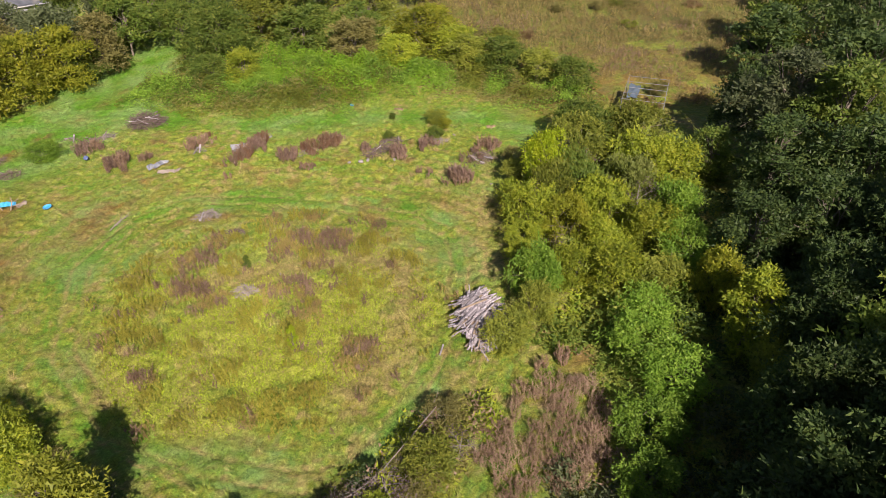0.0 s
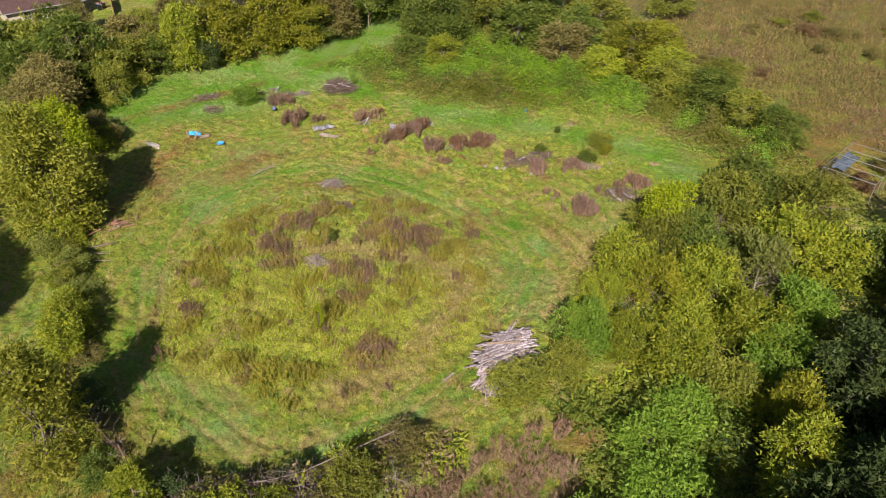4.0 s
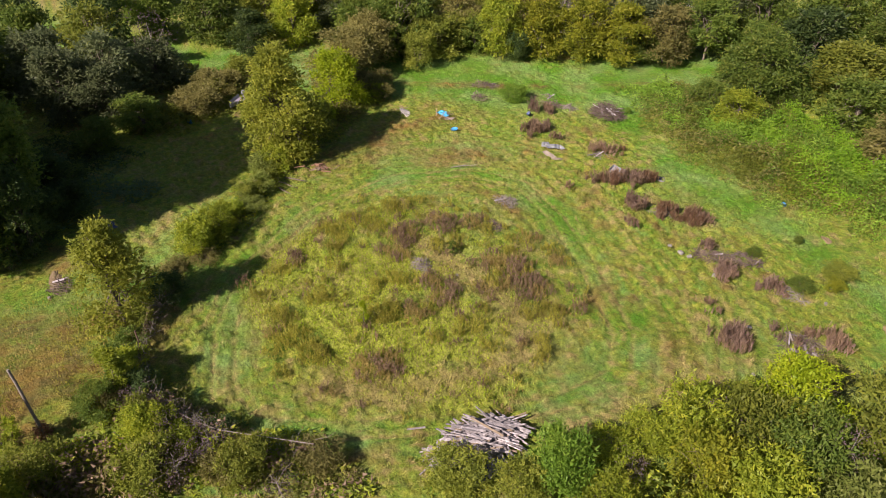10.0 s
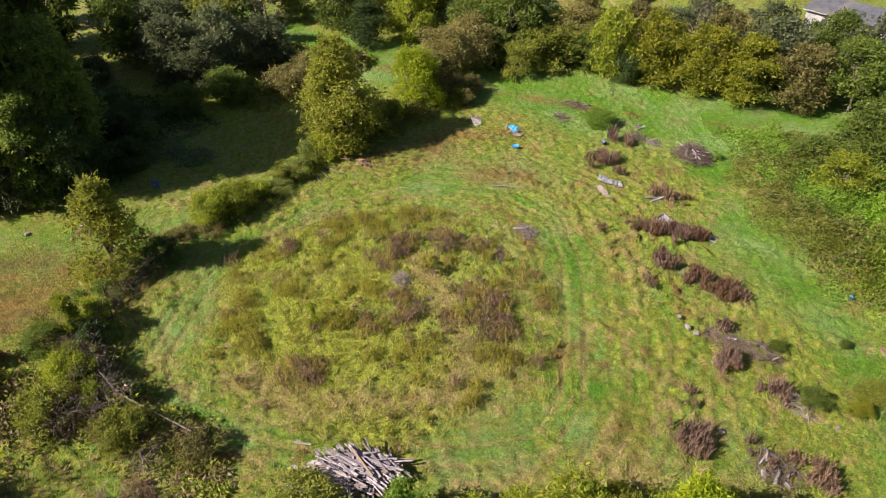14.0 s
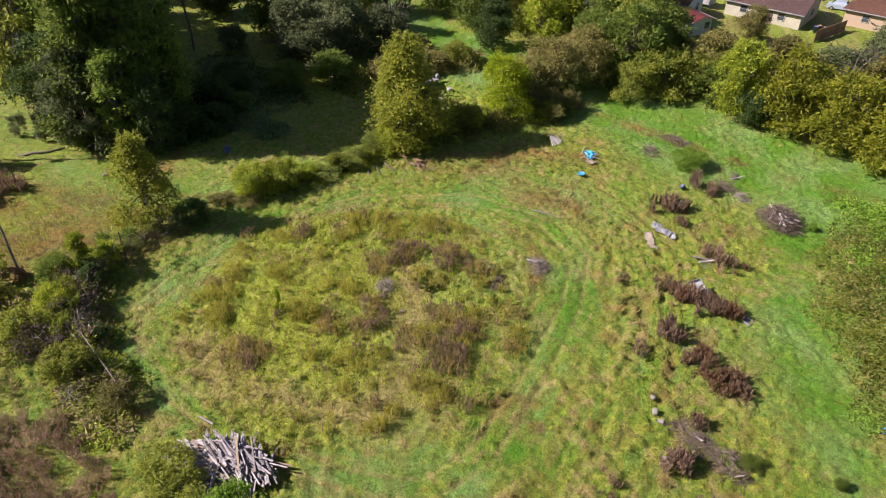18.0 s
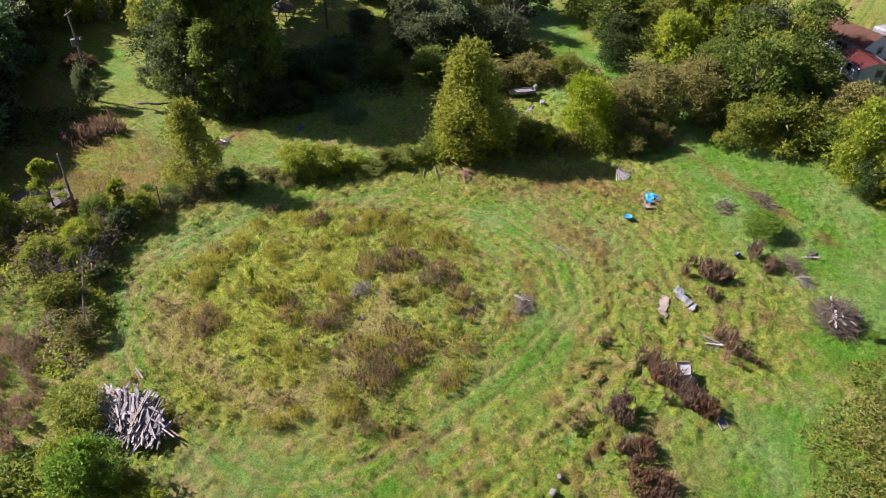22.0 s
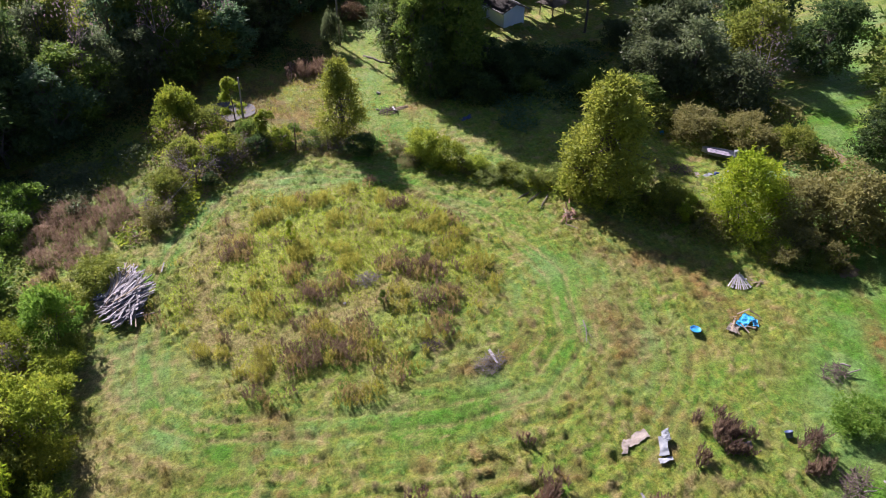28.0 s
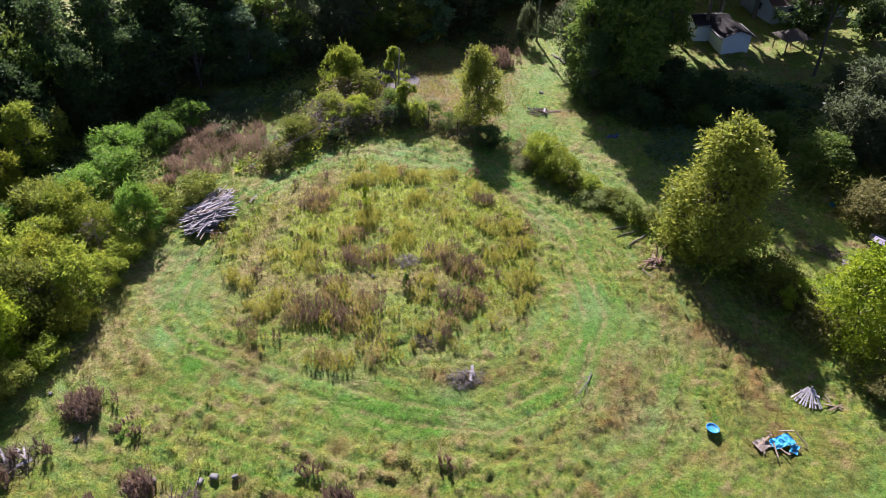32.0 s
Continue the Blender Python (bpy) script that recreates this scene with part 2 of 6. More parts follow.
def mesh_part(name, me, material, parent=None, label=""):
    if not me.materials:
        me.materials.append(material)
    ob = new(name, me)
    if me.materials[0] != material:
        ob.material_slots[0].link = "OBJECT"
        ob.material_slots[0].material = material
    if parent:
        ob.parent = parent
    if label:
        tagged(ob, label)
    return ob


def part(name, bm, material, parent=None, label="", smooth=False):
    me = bpy.data.meshes.new(name)
    bm.to_mesh(me)
    bm.free()
    if smooth:
        me.polygons.foreach_set("use_smooth", [True] * len(me.polygons))
    return mesh_part(name, me, material, parent, label)


def thing(name, m, label="", category="", group="", kind=""):
    ob = new(name)
    ob.empty_display_size = 0.3
    ob.matrix_world = m
    return tagged(ob, label, category, group, kind)


def vnoise(x, y, scale, seed):
    """Smooth noise, 0 to 1, over the plan."""
    table = np.random.default_rng(seed).random((128, 128))
    x, y = np.asarray(x) / scale + 1000, np.asarray(y) / scale + 1000
    i, j = np.floor(x).astype(int), np.floor(y).astype(int)
    u, v = x - i, y - j
    u, v = u * u * (3 - 2 * u), v * v * (3 - 2 * v)
    a, b = table[i % 128, j % 128], table[(i + 1) % 128, j % 128]
    c, d = table[i % 128, (j + 1) % 128], table[(i + 1) % 128, (j + 1) % 128]
    return (a * (1 - u) + b * u) * (1 - v) + (c * (1 - u) + d * u) * v


def cells(x, y, scale, seed):
    """Rounded lumps on a jittered lattice: distance to the nearest one's middle, 0 to about 1, and a random value for each lump."""
    r = np.random.default_rng(seed)
    jx, jy, tone = r.random((64, 64)), r.random((64, 64)), r.random((64, 64))
    x, y = np.asarray(x, float), np.asarray(y, float)
    x = x + 0.5 * scale * (vnoise(x, y, scale * 0.8, seed + 1) - 0.5)
    y = y + 0.5 * scale * (vnoise(x, y, scale * 0.8, seed + 2) - 0.5)
    i0, j0 = np.floor(x / scale).astype(int), np.floor(y / scale).astype(int)
    best, pick = np.full(x.shape, 9.0), np.zeros(x.shape)
    for di in (-1, 0, 1):
        for dj in (-1, 0, 1):
            i, j = i0 + di, j0 + dj
            a, b = i % 64, j % 64
            d = np.hypot(x / scale - i - jx[a, b], y / scale - j - jy[a, b])
            near = d < best
            best, pick = np.where(near, d, best), np.where(near, tone[a, b], pick)
    return best, pick


def unit(v):
    return v / np.maximum(np.linalg.norm(v, axis=-1, keepdims=True), 1e-9)


def slivers(base, axis, length, width, r):
    """Plain pointed leaves of three corners each, for far crowns."""
    n = len(base)
    axis = unit(axis)
    side = unit(np.cross(axis, unit(r.normal(size=(n, 3)))))
    length, width = np.broadcast_to(length, n)[:, None], np.broadcast_to(width, n)[:, None]
    v = np.stack([base - side * width, base + side * width, base + axis * length], 1)
    return v.reshape(-1, 3), np.arange(n * 3).reshape(-1, 3)


def leaves(base, axis, length, width, r, fold=0.25):
    """Folded leaves as diamonds: root, axis, length and half width of each. Gives places and corners."""
    n = len(base)
    axis = unit(axis)
    side = unit(np.cross(axis, unit(r.normal(size=(n, 3)))))
    up = np.cross(side, axis)
    length, width = np.broadcast_to(length, n)[:, None], np.broadcast_to(width, n)[:, None]
    v = np.empty((n, 4, 3))
    mid = base + axis * length * 0.5
    v[:, 0] = base
    v[:, 1] = mid + side * width + up * width * fold
    v[:, 2] = base + axis * length - up * width * fold
    v[:, 3] = mid - side * width + up * width * fold
    return v.reshape(-1, 3), np.arange(n * 4).reshape(-1, 4)


def tube(points, radii, sides=5):
    """A tapered tube through points. Gives places and corners (quads)."""
    points = np.asarray(points, float)
    d = unit(np.gradient(points, axis=0))
    ref = np.where(np.abs(d[:, 2:]) > 0.9, np.array([[1.0, 0, 0]]), np.array([[0, 0, 1.0]]))
    s = unit(np.cross(d, ref))
    u = np.cross(s, d)
    a = np.linspace(0, 2 * np.pi, sides, endpoint=False)
    ring = np.cos(a)[None, :, None] * s[:, None] + np.sin(a)[None, :, None] * u[:, None]
    v = points[:, None] + ring * np.asarray(radii, float)[:, None, None]
    k = len(points)
    f = [[i * sides + j, i * sides + (j + 1) % sides, (i + 1) * sides + (j + 1) % sides, (i + 1) * sides + j] for i in range(k - 1) for j in range(sides)]
    return v.reshape(-1, 3), np.array(f)


def joined(pieces):
    vs, fs, n = [], [], 0
    for v, f in pieces:
        vs.append(v)
        fs.append(np.asarray(f) + n)
        n += len(v)
    return np.concatenate(vs), np.concatenate(fs)


def box_bm(bm, size, m=None, bevel=0.0):
    """Adds a box to bm."""
    got = bmesh.ops.create_cube(bm, size=1.0)["verts"]
    bmesh.ops.scale(bm, vec=size, verts=got)
    if bevel:
        edges = list({e for v in got for e in v.link_edges})
        got = [v for v in bmesh.ops.bevel(bm, geom=edges, offset=bevel, segments=1, affect="EDGES")["verts"]]
    if m is not None:
        bmesh.ops.transform(bm, matrix=m, verts=got)
    return bm


# ---- the lie of the land ----
PATCH = (-13.7, 42.0, 13.3, 13.0)


def patch_radius(x, y):
    """1 on the rim of the overgrown round patch."""
    r = np.hypot((x - PATCH[0]) / PATCH[2], (y - PATCH[1]) / PATCH[3])
    return r + 0.16 * (vnoise(x, y, 6, 3) - 0.5)


def near_line(x, y, pts, width):
    """1 on a polyline, falling to 0 at that width."""
    best = np.full(np.shape(x), 1e9)
    for (ax, ay), (bx, by) in zip(pts, pts[1:]):
        dx, dy = bx - ax, by - ay
        k = np.clip(((x - ax) * dx + (y - ay) * dy) / (dx * dx + dy * dy), 0, 1)
        best = np.minimum(best, np.hypot(x - ax - k * dx, y - ay - k * dy))
    return np.clip(1 - best / width, 0, 1)


LANE_NW = [(-66, 40), (-58, 55), (-52, 64), (-47, 75), (-43, 88), (-38, 102), (-36, 130)]
LANE_W = [(-100, 8), (-86, 19), (-71, 36), (-64, 44)]
LANE_SW = [(-34, -19), (-26, 2), (-24, 16), (-23, 26)]
LANE_N = [(-40, 80), (-32, 77), (-22, 75), (-8, 77), (4, 76), (10, 72)]
TRACK = [(-5.6, 26.8), (-3.0, 31.5), (-0.8, 37.5), (0.6, 43), (1.1, 48), (0.4, 52.2), (-2.7, 54.8), (-10.2, 56.9), (-18.5, 58.5), (-25, 58.4), (-29.3, 55), (-31.4, 47.5), (-28.2, 36.8), (-22, 30.3), (-15, 27.2), (-9, 26.0), (-5.6, 26.8)]


def outlying(x, y):
    """1 far outside the place, where the ground lies plain."""
    return np.clip(np.maximum(np.abs(np.asarray(x) + 30) - 95, np.abs(np.asarray(y) - 46) - 115) / 12, 0, 1)


def sward(x, y):
    """How dry, lush, rusty and lime-green the grass is: four values 0 to 1."""
    n1, n2, n3, n4 = vnoise(x, y, 7, 11), vnoise(x, y, 2.2, 12), vnoise(x, y, 11, 13), vnoise(x, y, 1.0, 14)
    r = patch_radius(x, y)
    inside = np.clip((1.02 - r) * 8, 0, 1)
    lush = 1.4 * near_line(x, y, LANE_NW, 11) + near_line(x, y, LANE_W, 6) + 0.8 * near_line(x, y, LANE_N, 5) + 0.55 * near_line(x, y, LANE_SW, 6)
    lush += 0.45 * near_line(x, y, TRACK, 3.0) * np.clip(2.4 * n1 - 0.6 + 1.0 * (n2 - 0.5), 0, 1) + 0.5 * np.clip(1 - np.abs(r - 1.35) / 0.25, 0, 1) * (y > 44) * np.clip(3 * n2 - 1, 0, 1) + 0.7 * (n1 - 0.45)
    lush = np.clip(lush * 1.2 + 0.4 * (n2 - 0.5), 0, 1)
    dry = np.clip(1.3 * (n1 - 0.62) + 1.3 * (n2 - 0.62) + 0.5 * (n4 - 0.4), 0, 0.8) * (1 - 0.8 * lush)
    dry = np.maximum(dry, inside * np.clip(2.4 * (n2 - 0.42), 0, 0.9))
    dry = np.maximum(dry, np.clip(near_line(x, y, [(4.0, 48), (3.0, 57)], 3.2) * n2 * 1.5, 0, 0.7))
    bleached = near_line(x, y, [(-18.8, 45.2), (-13.2, 47.1), (-7.4, 48.3), (-4.0, 46.8), (-3.4, 42.4), (-4.1, 37.0), (-6.8, 32.6)], 2.4) + 0.7 * near_line(x, y, [(-18.0, 37.2), (-17.6, 31.6)], 1.8)
    dry = np.maximum(dry, np.clip(1.5 * bleached * (0.35 + 0.9 * n2), 0, 0.85))
    n5 = vnoise(x, y, 0.55, 15)
    dry = np.maximum(dry, np.clip(3.0 * (0.5 * n4 + 0.5 * n5 - 0.58), 0, 0.75) * (1 - 0.75 * lush))
    rust = np.clip(1.6 * (n2 - 0.66) + 1.0 * (n4 - 0.62) + 0.6 * (n3 - 0.5), 0, 0.7) * (1 - 0.6 * lush)
    rust = np.maximum(rust, np.clip(near_line(x, y, [(-37, 43), (-41, 50), (-44, 58)], 4) * 1.3 * n2, 0, 1))
    two_track = near_line(x, y, [(a + 1.5, b - 1) for a, b in LANE_NW], 1.6) * np.clip(2 * n2 - 0.5, 0, 1)
    rust = np.maximum(rust, two_track * 0.8)
    meadow = np.clip((y - 94 + 14 * (n1 - 0.5)) / 10, 0, 1) * np.clip((x + 14 - (y - 92) * 0.2) / 10, 0, 1)
    rust = np.maximum(rust, meadow * np.clip(1.4 * n2 + 0.8 * n1 - 0.30, 0.2, 0.95))
    glade = np.clip((x - 5) / 6, 0, 1) * np.clip((y - 74 + 6 * (n1 - 0.5)) / 8, 0, 1)
    rust = np.maximum(rust, glade * np.clip(1.5 * n2 + 0.7 * n4 - 0.45, 0.15, 0.9))
    dry = dry * (1 - 0.8 * np.maximum(meadow, glade))
    far = np.clip((y - 112) / 12, 0, 1) * np.clip((x + 45) / 10, 0, 1)
    rust = np.maximum(rust, far * np.clip(0.55 + 0.5 * n2, 0, 0.95))
    lush = lush * (1 - far)
    south = np.clip((24 - y - 0.6 * (x + 14)) / 6, 0, 1) * np.clip((x + 24) / 3, 0, 1)
    rust = np.maximum(rust, south * np.clip(1.3 * n2 + 0.5 * n4 - 0.35, 0, 0.75))
    lime = np.clip((1.03 - r) * 6, 0, 1) * np.clip((58 - y) / 16, 0.15, 1) * np.clip(2.2 * n2 - 0.35, 0.1, 0.95)
    lime = lime * (1 - 0.8 * np.clip(bleached, 0, 1))
    # long streaks left by the mower and wheels, running with the track
    off = 16 * (1 - near_line(x, y, TRACK, 16))
    along = np.arctan2(y - PATCH[1], x - PATCH[0]) * 15
    streak = 0.65 * vnoise(off * 3.0, along * 0.55, 1.0, 17) + 0.35 * vnoise(off * 7.0, along * 0.9, 1.0, 18)
    swept = np.clip((r - 1.0) * 8, 0, 1) * np.clip((14 - off) / 5, 0, 1) * (1 - meadow)
    dry = np.clip(dry + swept * np.clip(streak - 0.60, 0, 1) * 2.0, 0, 0.9)
    lush = np.clip(lush + swept * np.clip(0.46 - streak, 0, 1) * 2.2, 0, 1)
    turned = swept * np.clip(1 - np.abs(off - 3.4) / 1.8, 0, 1) * np.clip((y - 50) / 4, 0, 1) * np.clip(2.2 * n1 - 0.5, 0, 1)
    rust = np.clip(np.maximum(rust, turned * (0.35 + 0.6 * n2)), 0, 0.9)
    wheel = np.clip(1 - np.abs(off - 0.75) / 0.3, 0, 1) * (r > 1)
    dry = np.clip(np.maximum(dry, 0.55 * wheel * (0.5 + n2)), 0, 0.9)
    return dry, lush, rust, lime


def height(x, y):
    """The ground's height: tussocks, soft humps and the low swell of the patch."""
    d, lush, rust, lime = sward(x, y)
    rough = np.clip(1.05 - 0.5 * lush, 0.45, 1)
    d1, t1 = cells(x, y, 0.72, 27)
    z = 0.31 * rough * np.clip(1 - d1 * d1 * 1.4, 0, 1) * (0.5 + 0.6 * t1) * (0.35 + 1.0 * vnoise(x, y, 5.0, 25)) * (1 + 0.2 * np.clip((y - 54) / 8, 0, 1)) + 0.16 * rough * vnoise(x, y, 0.55, 22)
    z += 0.12 * (vnoise(x, y, 4.0, 23) - 0.5) + 0.3 * (vnoise(x, y, 15, 24) - 0.5)
    z += 0.35 * np.clip(1.05 - patch_radius(x, y), 0, 0.5)
    off = 14 * (1 - near_line(x, y, TRACK, 14))
    ruts = np.clip(1 - np.abs(off - 0.75) / 0.35, 0, 1)
    z += 0.09 * np.sin(off * 4.2) * np.clip(off / 3, 0, 1) * np.clip((13 - off) / 4, 0, 1) * vnoise(x, y, 2.5, 26) * (patch_radius(x, y) > 1)
    return (z - 0.14 * ruts - 0.2) * (1 - outlying(x, y))


def ground_z(x, y):
    return float(height(np.array([x]), np.array([y]))[0])


def grid_lines(low, high, step, far):
    inner = np.arange(low, high + step / 2, step)
    reach = np.geomspace(step * 2, far, 34)
    return np.concatenate([(low - reach)[::-1], inner, high + reach])


def field_lines(low, a, b, high):
    return np.concatenate([grid_lines(low, high, 0.6, 2600)[:34], np.arange(low, a, 0.6), np.arange(a, b, 0.18), np.arange(b, high, 0.6), high + np.geomspace(0.6, 2600, 34)])


gx, gy = field_lines(-70, -57, 6, 34), field_lines(0, 21, 82, 104)
GX, GY = np.meshgrid(gx, gy)
nx, ny = len(gx), len(gy)
corner = (np.arange(ny - 1)[:, None] * nx + np.arange(nx - 1)[None]).ravel()
ground_mesh = fast_mesh("ground", np.stack([GX.ravel(), GY.ravel(), height(GX, GY).ravel()], 1), np.stack([corner, corner + 1, corner + nx + 1, corner + nx], 1))
ground_mesh.polygons.foreach_set("use_smooth", [True] * len(ground_mesh.polygons))


def paint_sward(me, x, y):
    dry, lush, rust, lime = sward(x, y)
    d1, t1 = cells(x, y, 0.72, 27)
    d2, t2 = cells(x, y, 0.42, 28)
    shift = 0.55 * t1 + 0.45 * t2
    calm = 1 - 0.7 * lush
    dry = np.clip(dry * (0.3 + 1.4 * t2) + np.clip(shift - 0.66, 0, 1) * 1.7 * calm, 0, 0.9)
    rust = np.clip(rust * (0.3 + 1.4 * t1) + np.clip(0.32 - shift, 0, 1) * 2.2 * calm, 0, 0.9)
    lush = np.clip(lush + 0.5 * (t2 - 0.5), 0, 1)
    plain_land = 1 - outlying(x, y)
    dry, lush, rust = dry * plain_land, lush * plain_land, rust * plain_land + 0.75 * (1 - plain_land)
    att = me.color_attributes.new("sward", "FLOAT_COLOR", "POINT")
    att.data.foreach_set("color", np.stack([dry, lush, rust, lime], 1).astype(np.float32).ravel())


def grass_material(name, blades):
    m, nt, p = node_material(name)
    at = nt.nodes.new("ShaderNodeAttribute")
    at.attribute_name = "sward"
    sep = nt.nodes.new("ShaderNodeSeparateColor")
    nt.links.new(at.outputs["Color"], sep.inputs[0])
    fine = noise_value(nt, 1.5, 6, 0.75, 0.36, 0.64)
    finer = noise_value(nt, 4.0, 6, 0.8, 0.50, 1.0)
    col = mix_colors(nt, (0.104, 0.212, 0.021), (0.338, 0.345, 0.060), fine)
    lushc = mix_colors(nt, (0.098, 0.255, 0.020), (0.185, 0.320, 0.090), noise_value(nt, 0.14, 3, 0.6, 0.42, 0.6))
    col = mix_colors(nt, col, lushc, sep.outputs[1])
    col = mix_colors(nt, col, (0.36, 0.28, 0.125), sep.outputs[0])
    rusty = mix_colors(nt, (0.270, 0.165, 0.055), (0.150, 0.120, 0.048), noise_value(nt, 0.4, 4, 0.65, 0.4, 0.62))
    place = nt.nodes.new("ShaderNodeSeparateXYZ")
    nt.links.new(nt.nodes.new("ShaderNodeTexCoord").outputs["Object"], place.inputs[0])
    northern = nt.nodes.new("ShaderNodeMapRange")
    northern.inputs[1].default_value, northern.inputs[2].default_value = 88, 104
    nt.links.new(place.outputs[1], northern.inputs[0])
    peaty = mix_colors(nt, (0.150, 0.105, 0.045), (0.105, 0.100, 0.036), noise_value(nt, 0.22, 4, 0.65, 0.4, 0.6))
    rusty = mix_colors(nt, rusty, peaty, northern.outputs[0])
    col = mix_colors(nt, col, rusty, sep.outputs[2])
    col = mix_colors(nt, col, (0.310, 0.350, 0.055), at.outputs["Alpha"])
    for scale, low, high in ((2.6, 0.66, 1.34), (7.5, 0.55, 1.45)):
        grain = nt.nodes.new("ShaderNodeMapRange")
        grain.inputs[3].default_value, grain.inputs[4].default_value = low, high
        nt.links.new(noise_value(nt, scale, 4, 0.75, 0.3, 0.7), grain.inputs[0])
        tone = nt.nodes.new("ShaderNodeHueSaturation")
        nt.links.new(grain.outputs[0], tone.inputs["Value"])
        nt.links.new(col, tone.inputs["Color"])
        col = tone.outputs[0]
    if blades:
        geo = nt.nodes.new("ShaderNodeNewGeometry")
        rr = nt.nodes.new("ShaderNodeMapRange")
        rr.inputs[3].default_value, rr.inputs[4].default_value = 0.75, 1.30
        nt.links.new(geo.outputs["Random Per Island"], rr.inputs[0])
        hsv = nt.nodes.new("ShaderNodeHueSaturation")
        nt.links.new(rr.outputs[0], hsv.inputs["Value"])
        nt.links.new(col, hsv.inputs["Color"])
        col = hsv.outputs[0]
        tr = nt.nodes.new("ShaderNodeBsdfTranslucent")
        nt.links.new(col, tr.inputs["Color"])
        mx = nt.nodes.new("ShaderNodeMixShader")
        mx.inputs[0].default_value = 0.38
        nt.links.new(p.outputs[0], mx.inputs[1])
        nt.links.new(tr.outputs[0], mx.inputs[2])
        nt.links.new(mx.outputs[0], nt.nodes["Material Output"].inputs["Surface"])
    else:
        col = mix_colors(nt, col, (0.92, 0.92, 0.88), 1.0, "MULTIPLY")
        col = mix_colors(nt, col, (0.045, 0.06, 0.018), finer, "MIX")
        b = nt.nodes.new("ShaderNodeBump")
        b.inputs["Strength"].default_value, b.inputs["Distance"].default_value = 1.0, 0.3
        nt.links.new(noise_value(nt, 3.5, 8, 0.8, 0.1, 0.9), b.inputs["Height"])
        nt.links.new(b.outputs[0], p.inputs["Normal"])
    nt.links.new(col, p.inputs["Base Color"])
    p.inputs["Roughness"].default_value = 0.55
    p.inputs["Specular IOR Level"].default_value = 0.22 if blades else 0.12
    return m


paint_sward(ground_mesh, GX.ravel(), GY.ravel())
ground = mesh_part("ground", ground_mesh, grass_material("grassy_ground", False))
tagged(ground, "rough green field of grass with straw and rusty patches", "ground", kind="structure")


# ---- grass, weeds and undergrowth, too many to count ----
def tufts(name, x, y, blades, tall, lean, r):
    """Grass blades in tufts, tinted as the ground beneath them; each bends over in the way of its neighbours."""
    n = len(x)
    z = height(x, y)
    wind = 2 * np.pi * vnoise(x, y, 2.0, 31) * 2
    a = r.uniform(0, 2 * np.pi, (n, blades))
    L = tall[:, None] * r.uniform(0.6, 1.3, (n, blades))
    out = r.uniform(0.2, 0.7, (n, blades))
    dx = np.cos(a) * out + np.cos(wind)[:, None] * lean
    dy = np.sin(a) * out + np.sin(wind)[:, None] * lean
    fx, fy = r.normal(0, 0.06, (n, blades)), r.normal(0, 0.06, (n, blades))
    foot = np.stack([x[:, None] + fx, y[:, None] + fy, np.broadcast_to(z[:, None], a.shape) - 0.03], -1)
    side = np.stack([-np.sin(a), np.cos(a), np.zeros_like(a)], -1) * (0.012 + 0.034 * L[..., None])
    tip = foot + np.stack([dx, dy, np.full_like(a, 0.8)], -1) * L[..., None]
    v = np.stack([foot - side, foot + side, tip], 2).reshape(-1, 3)
    me = fast_mesh(name, v, np.arange(len(v)).reshape(-1, 3))
    paint_sward(me, np.repeat(foot[..., 0].ravel(), 3), np.repeat(foot[..., 1].ravel(), 3))
    return me


def open_field(x, y):
    """True where the field is open grass."""
    return (y < 80 + 0.1 * (x + 20)) & (x < 5.5) & (x > -58) & (y > 20 - 0.75 * (x + 20))


gr = np.random.default_rng(41)
count = 80000
px_, py_ = gr.uniform(-58, 6, count), gr.uniform(12, 84, count)
keep = open_field(px_, py_) & (gr.random(count) < np.clip(1.25 - 1.3 * cells(px_, py_, 0.72, 27)[0] ** 2, 0.25, 1) * 0.85)
px_, py_ = px_[keep], py_[keep]
lushness = sward(px_, py_)[1]
blade_mat = grass_material("grass_blades", True)
field_grass = mesh_part("grass", tufts("grass", px_, py_, 4, (0.13 + 0.28 * cells(px_, py_, 0.72, 27)[1] * vnoise(px_, py_, 5.0, 33) * 1.5) * (1 - 0.4 * lushness), 0.55, gr), blade_mat)
tagged(field_grass, "long tussocky green grass bent over in places", "grass", kind="stuff")
px_, py_ = gr.uniform(-95, 30, 80000), gr.uniform(-30, 110, 80000)
keep = ~open_field(px_, py_) & (gr.random(80000) < 0.3 + 0.9 * np.clip(near_line(px_, py_, LANE_NW, 12) + 1.2 * near_line(px_, py_, LANE_SW, 18) + near_line(px_, py_, LANE_W, 8), 0, 1))
px_, py_ = px_[keep], py_[keep]
rim_grass = mesh_part("grass", tufts("rim_grass", px_, py_, 3, 0.16 + 0.30 * vnoise(px_, py_, 3, 34) * (1 - 0.7 * sward(px_, py_)[1]), 0.6, gr), blade_mat)
tagged(rim_grass, "rough grass round the edges of the field", "grass", kind="stuff")


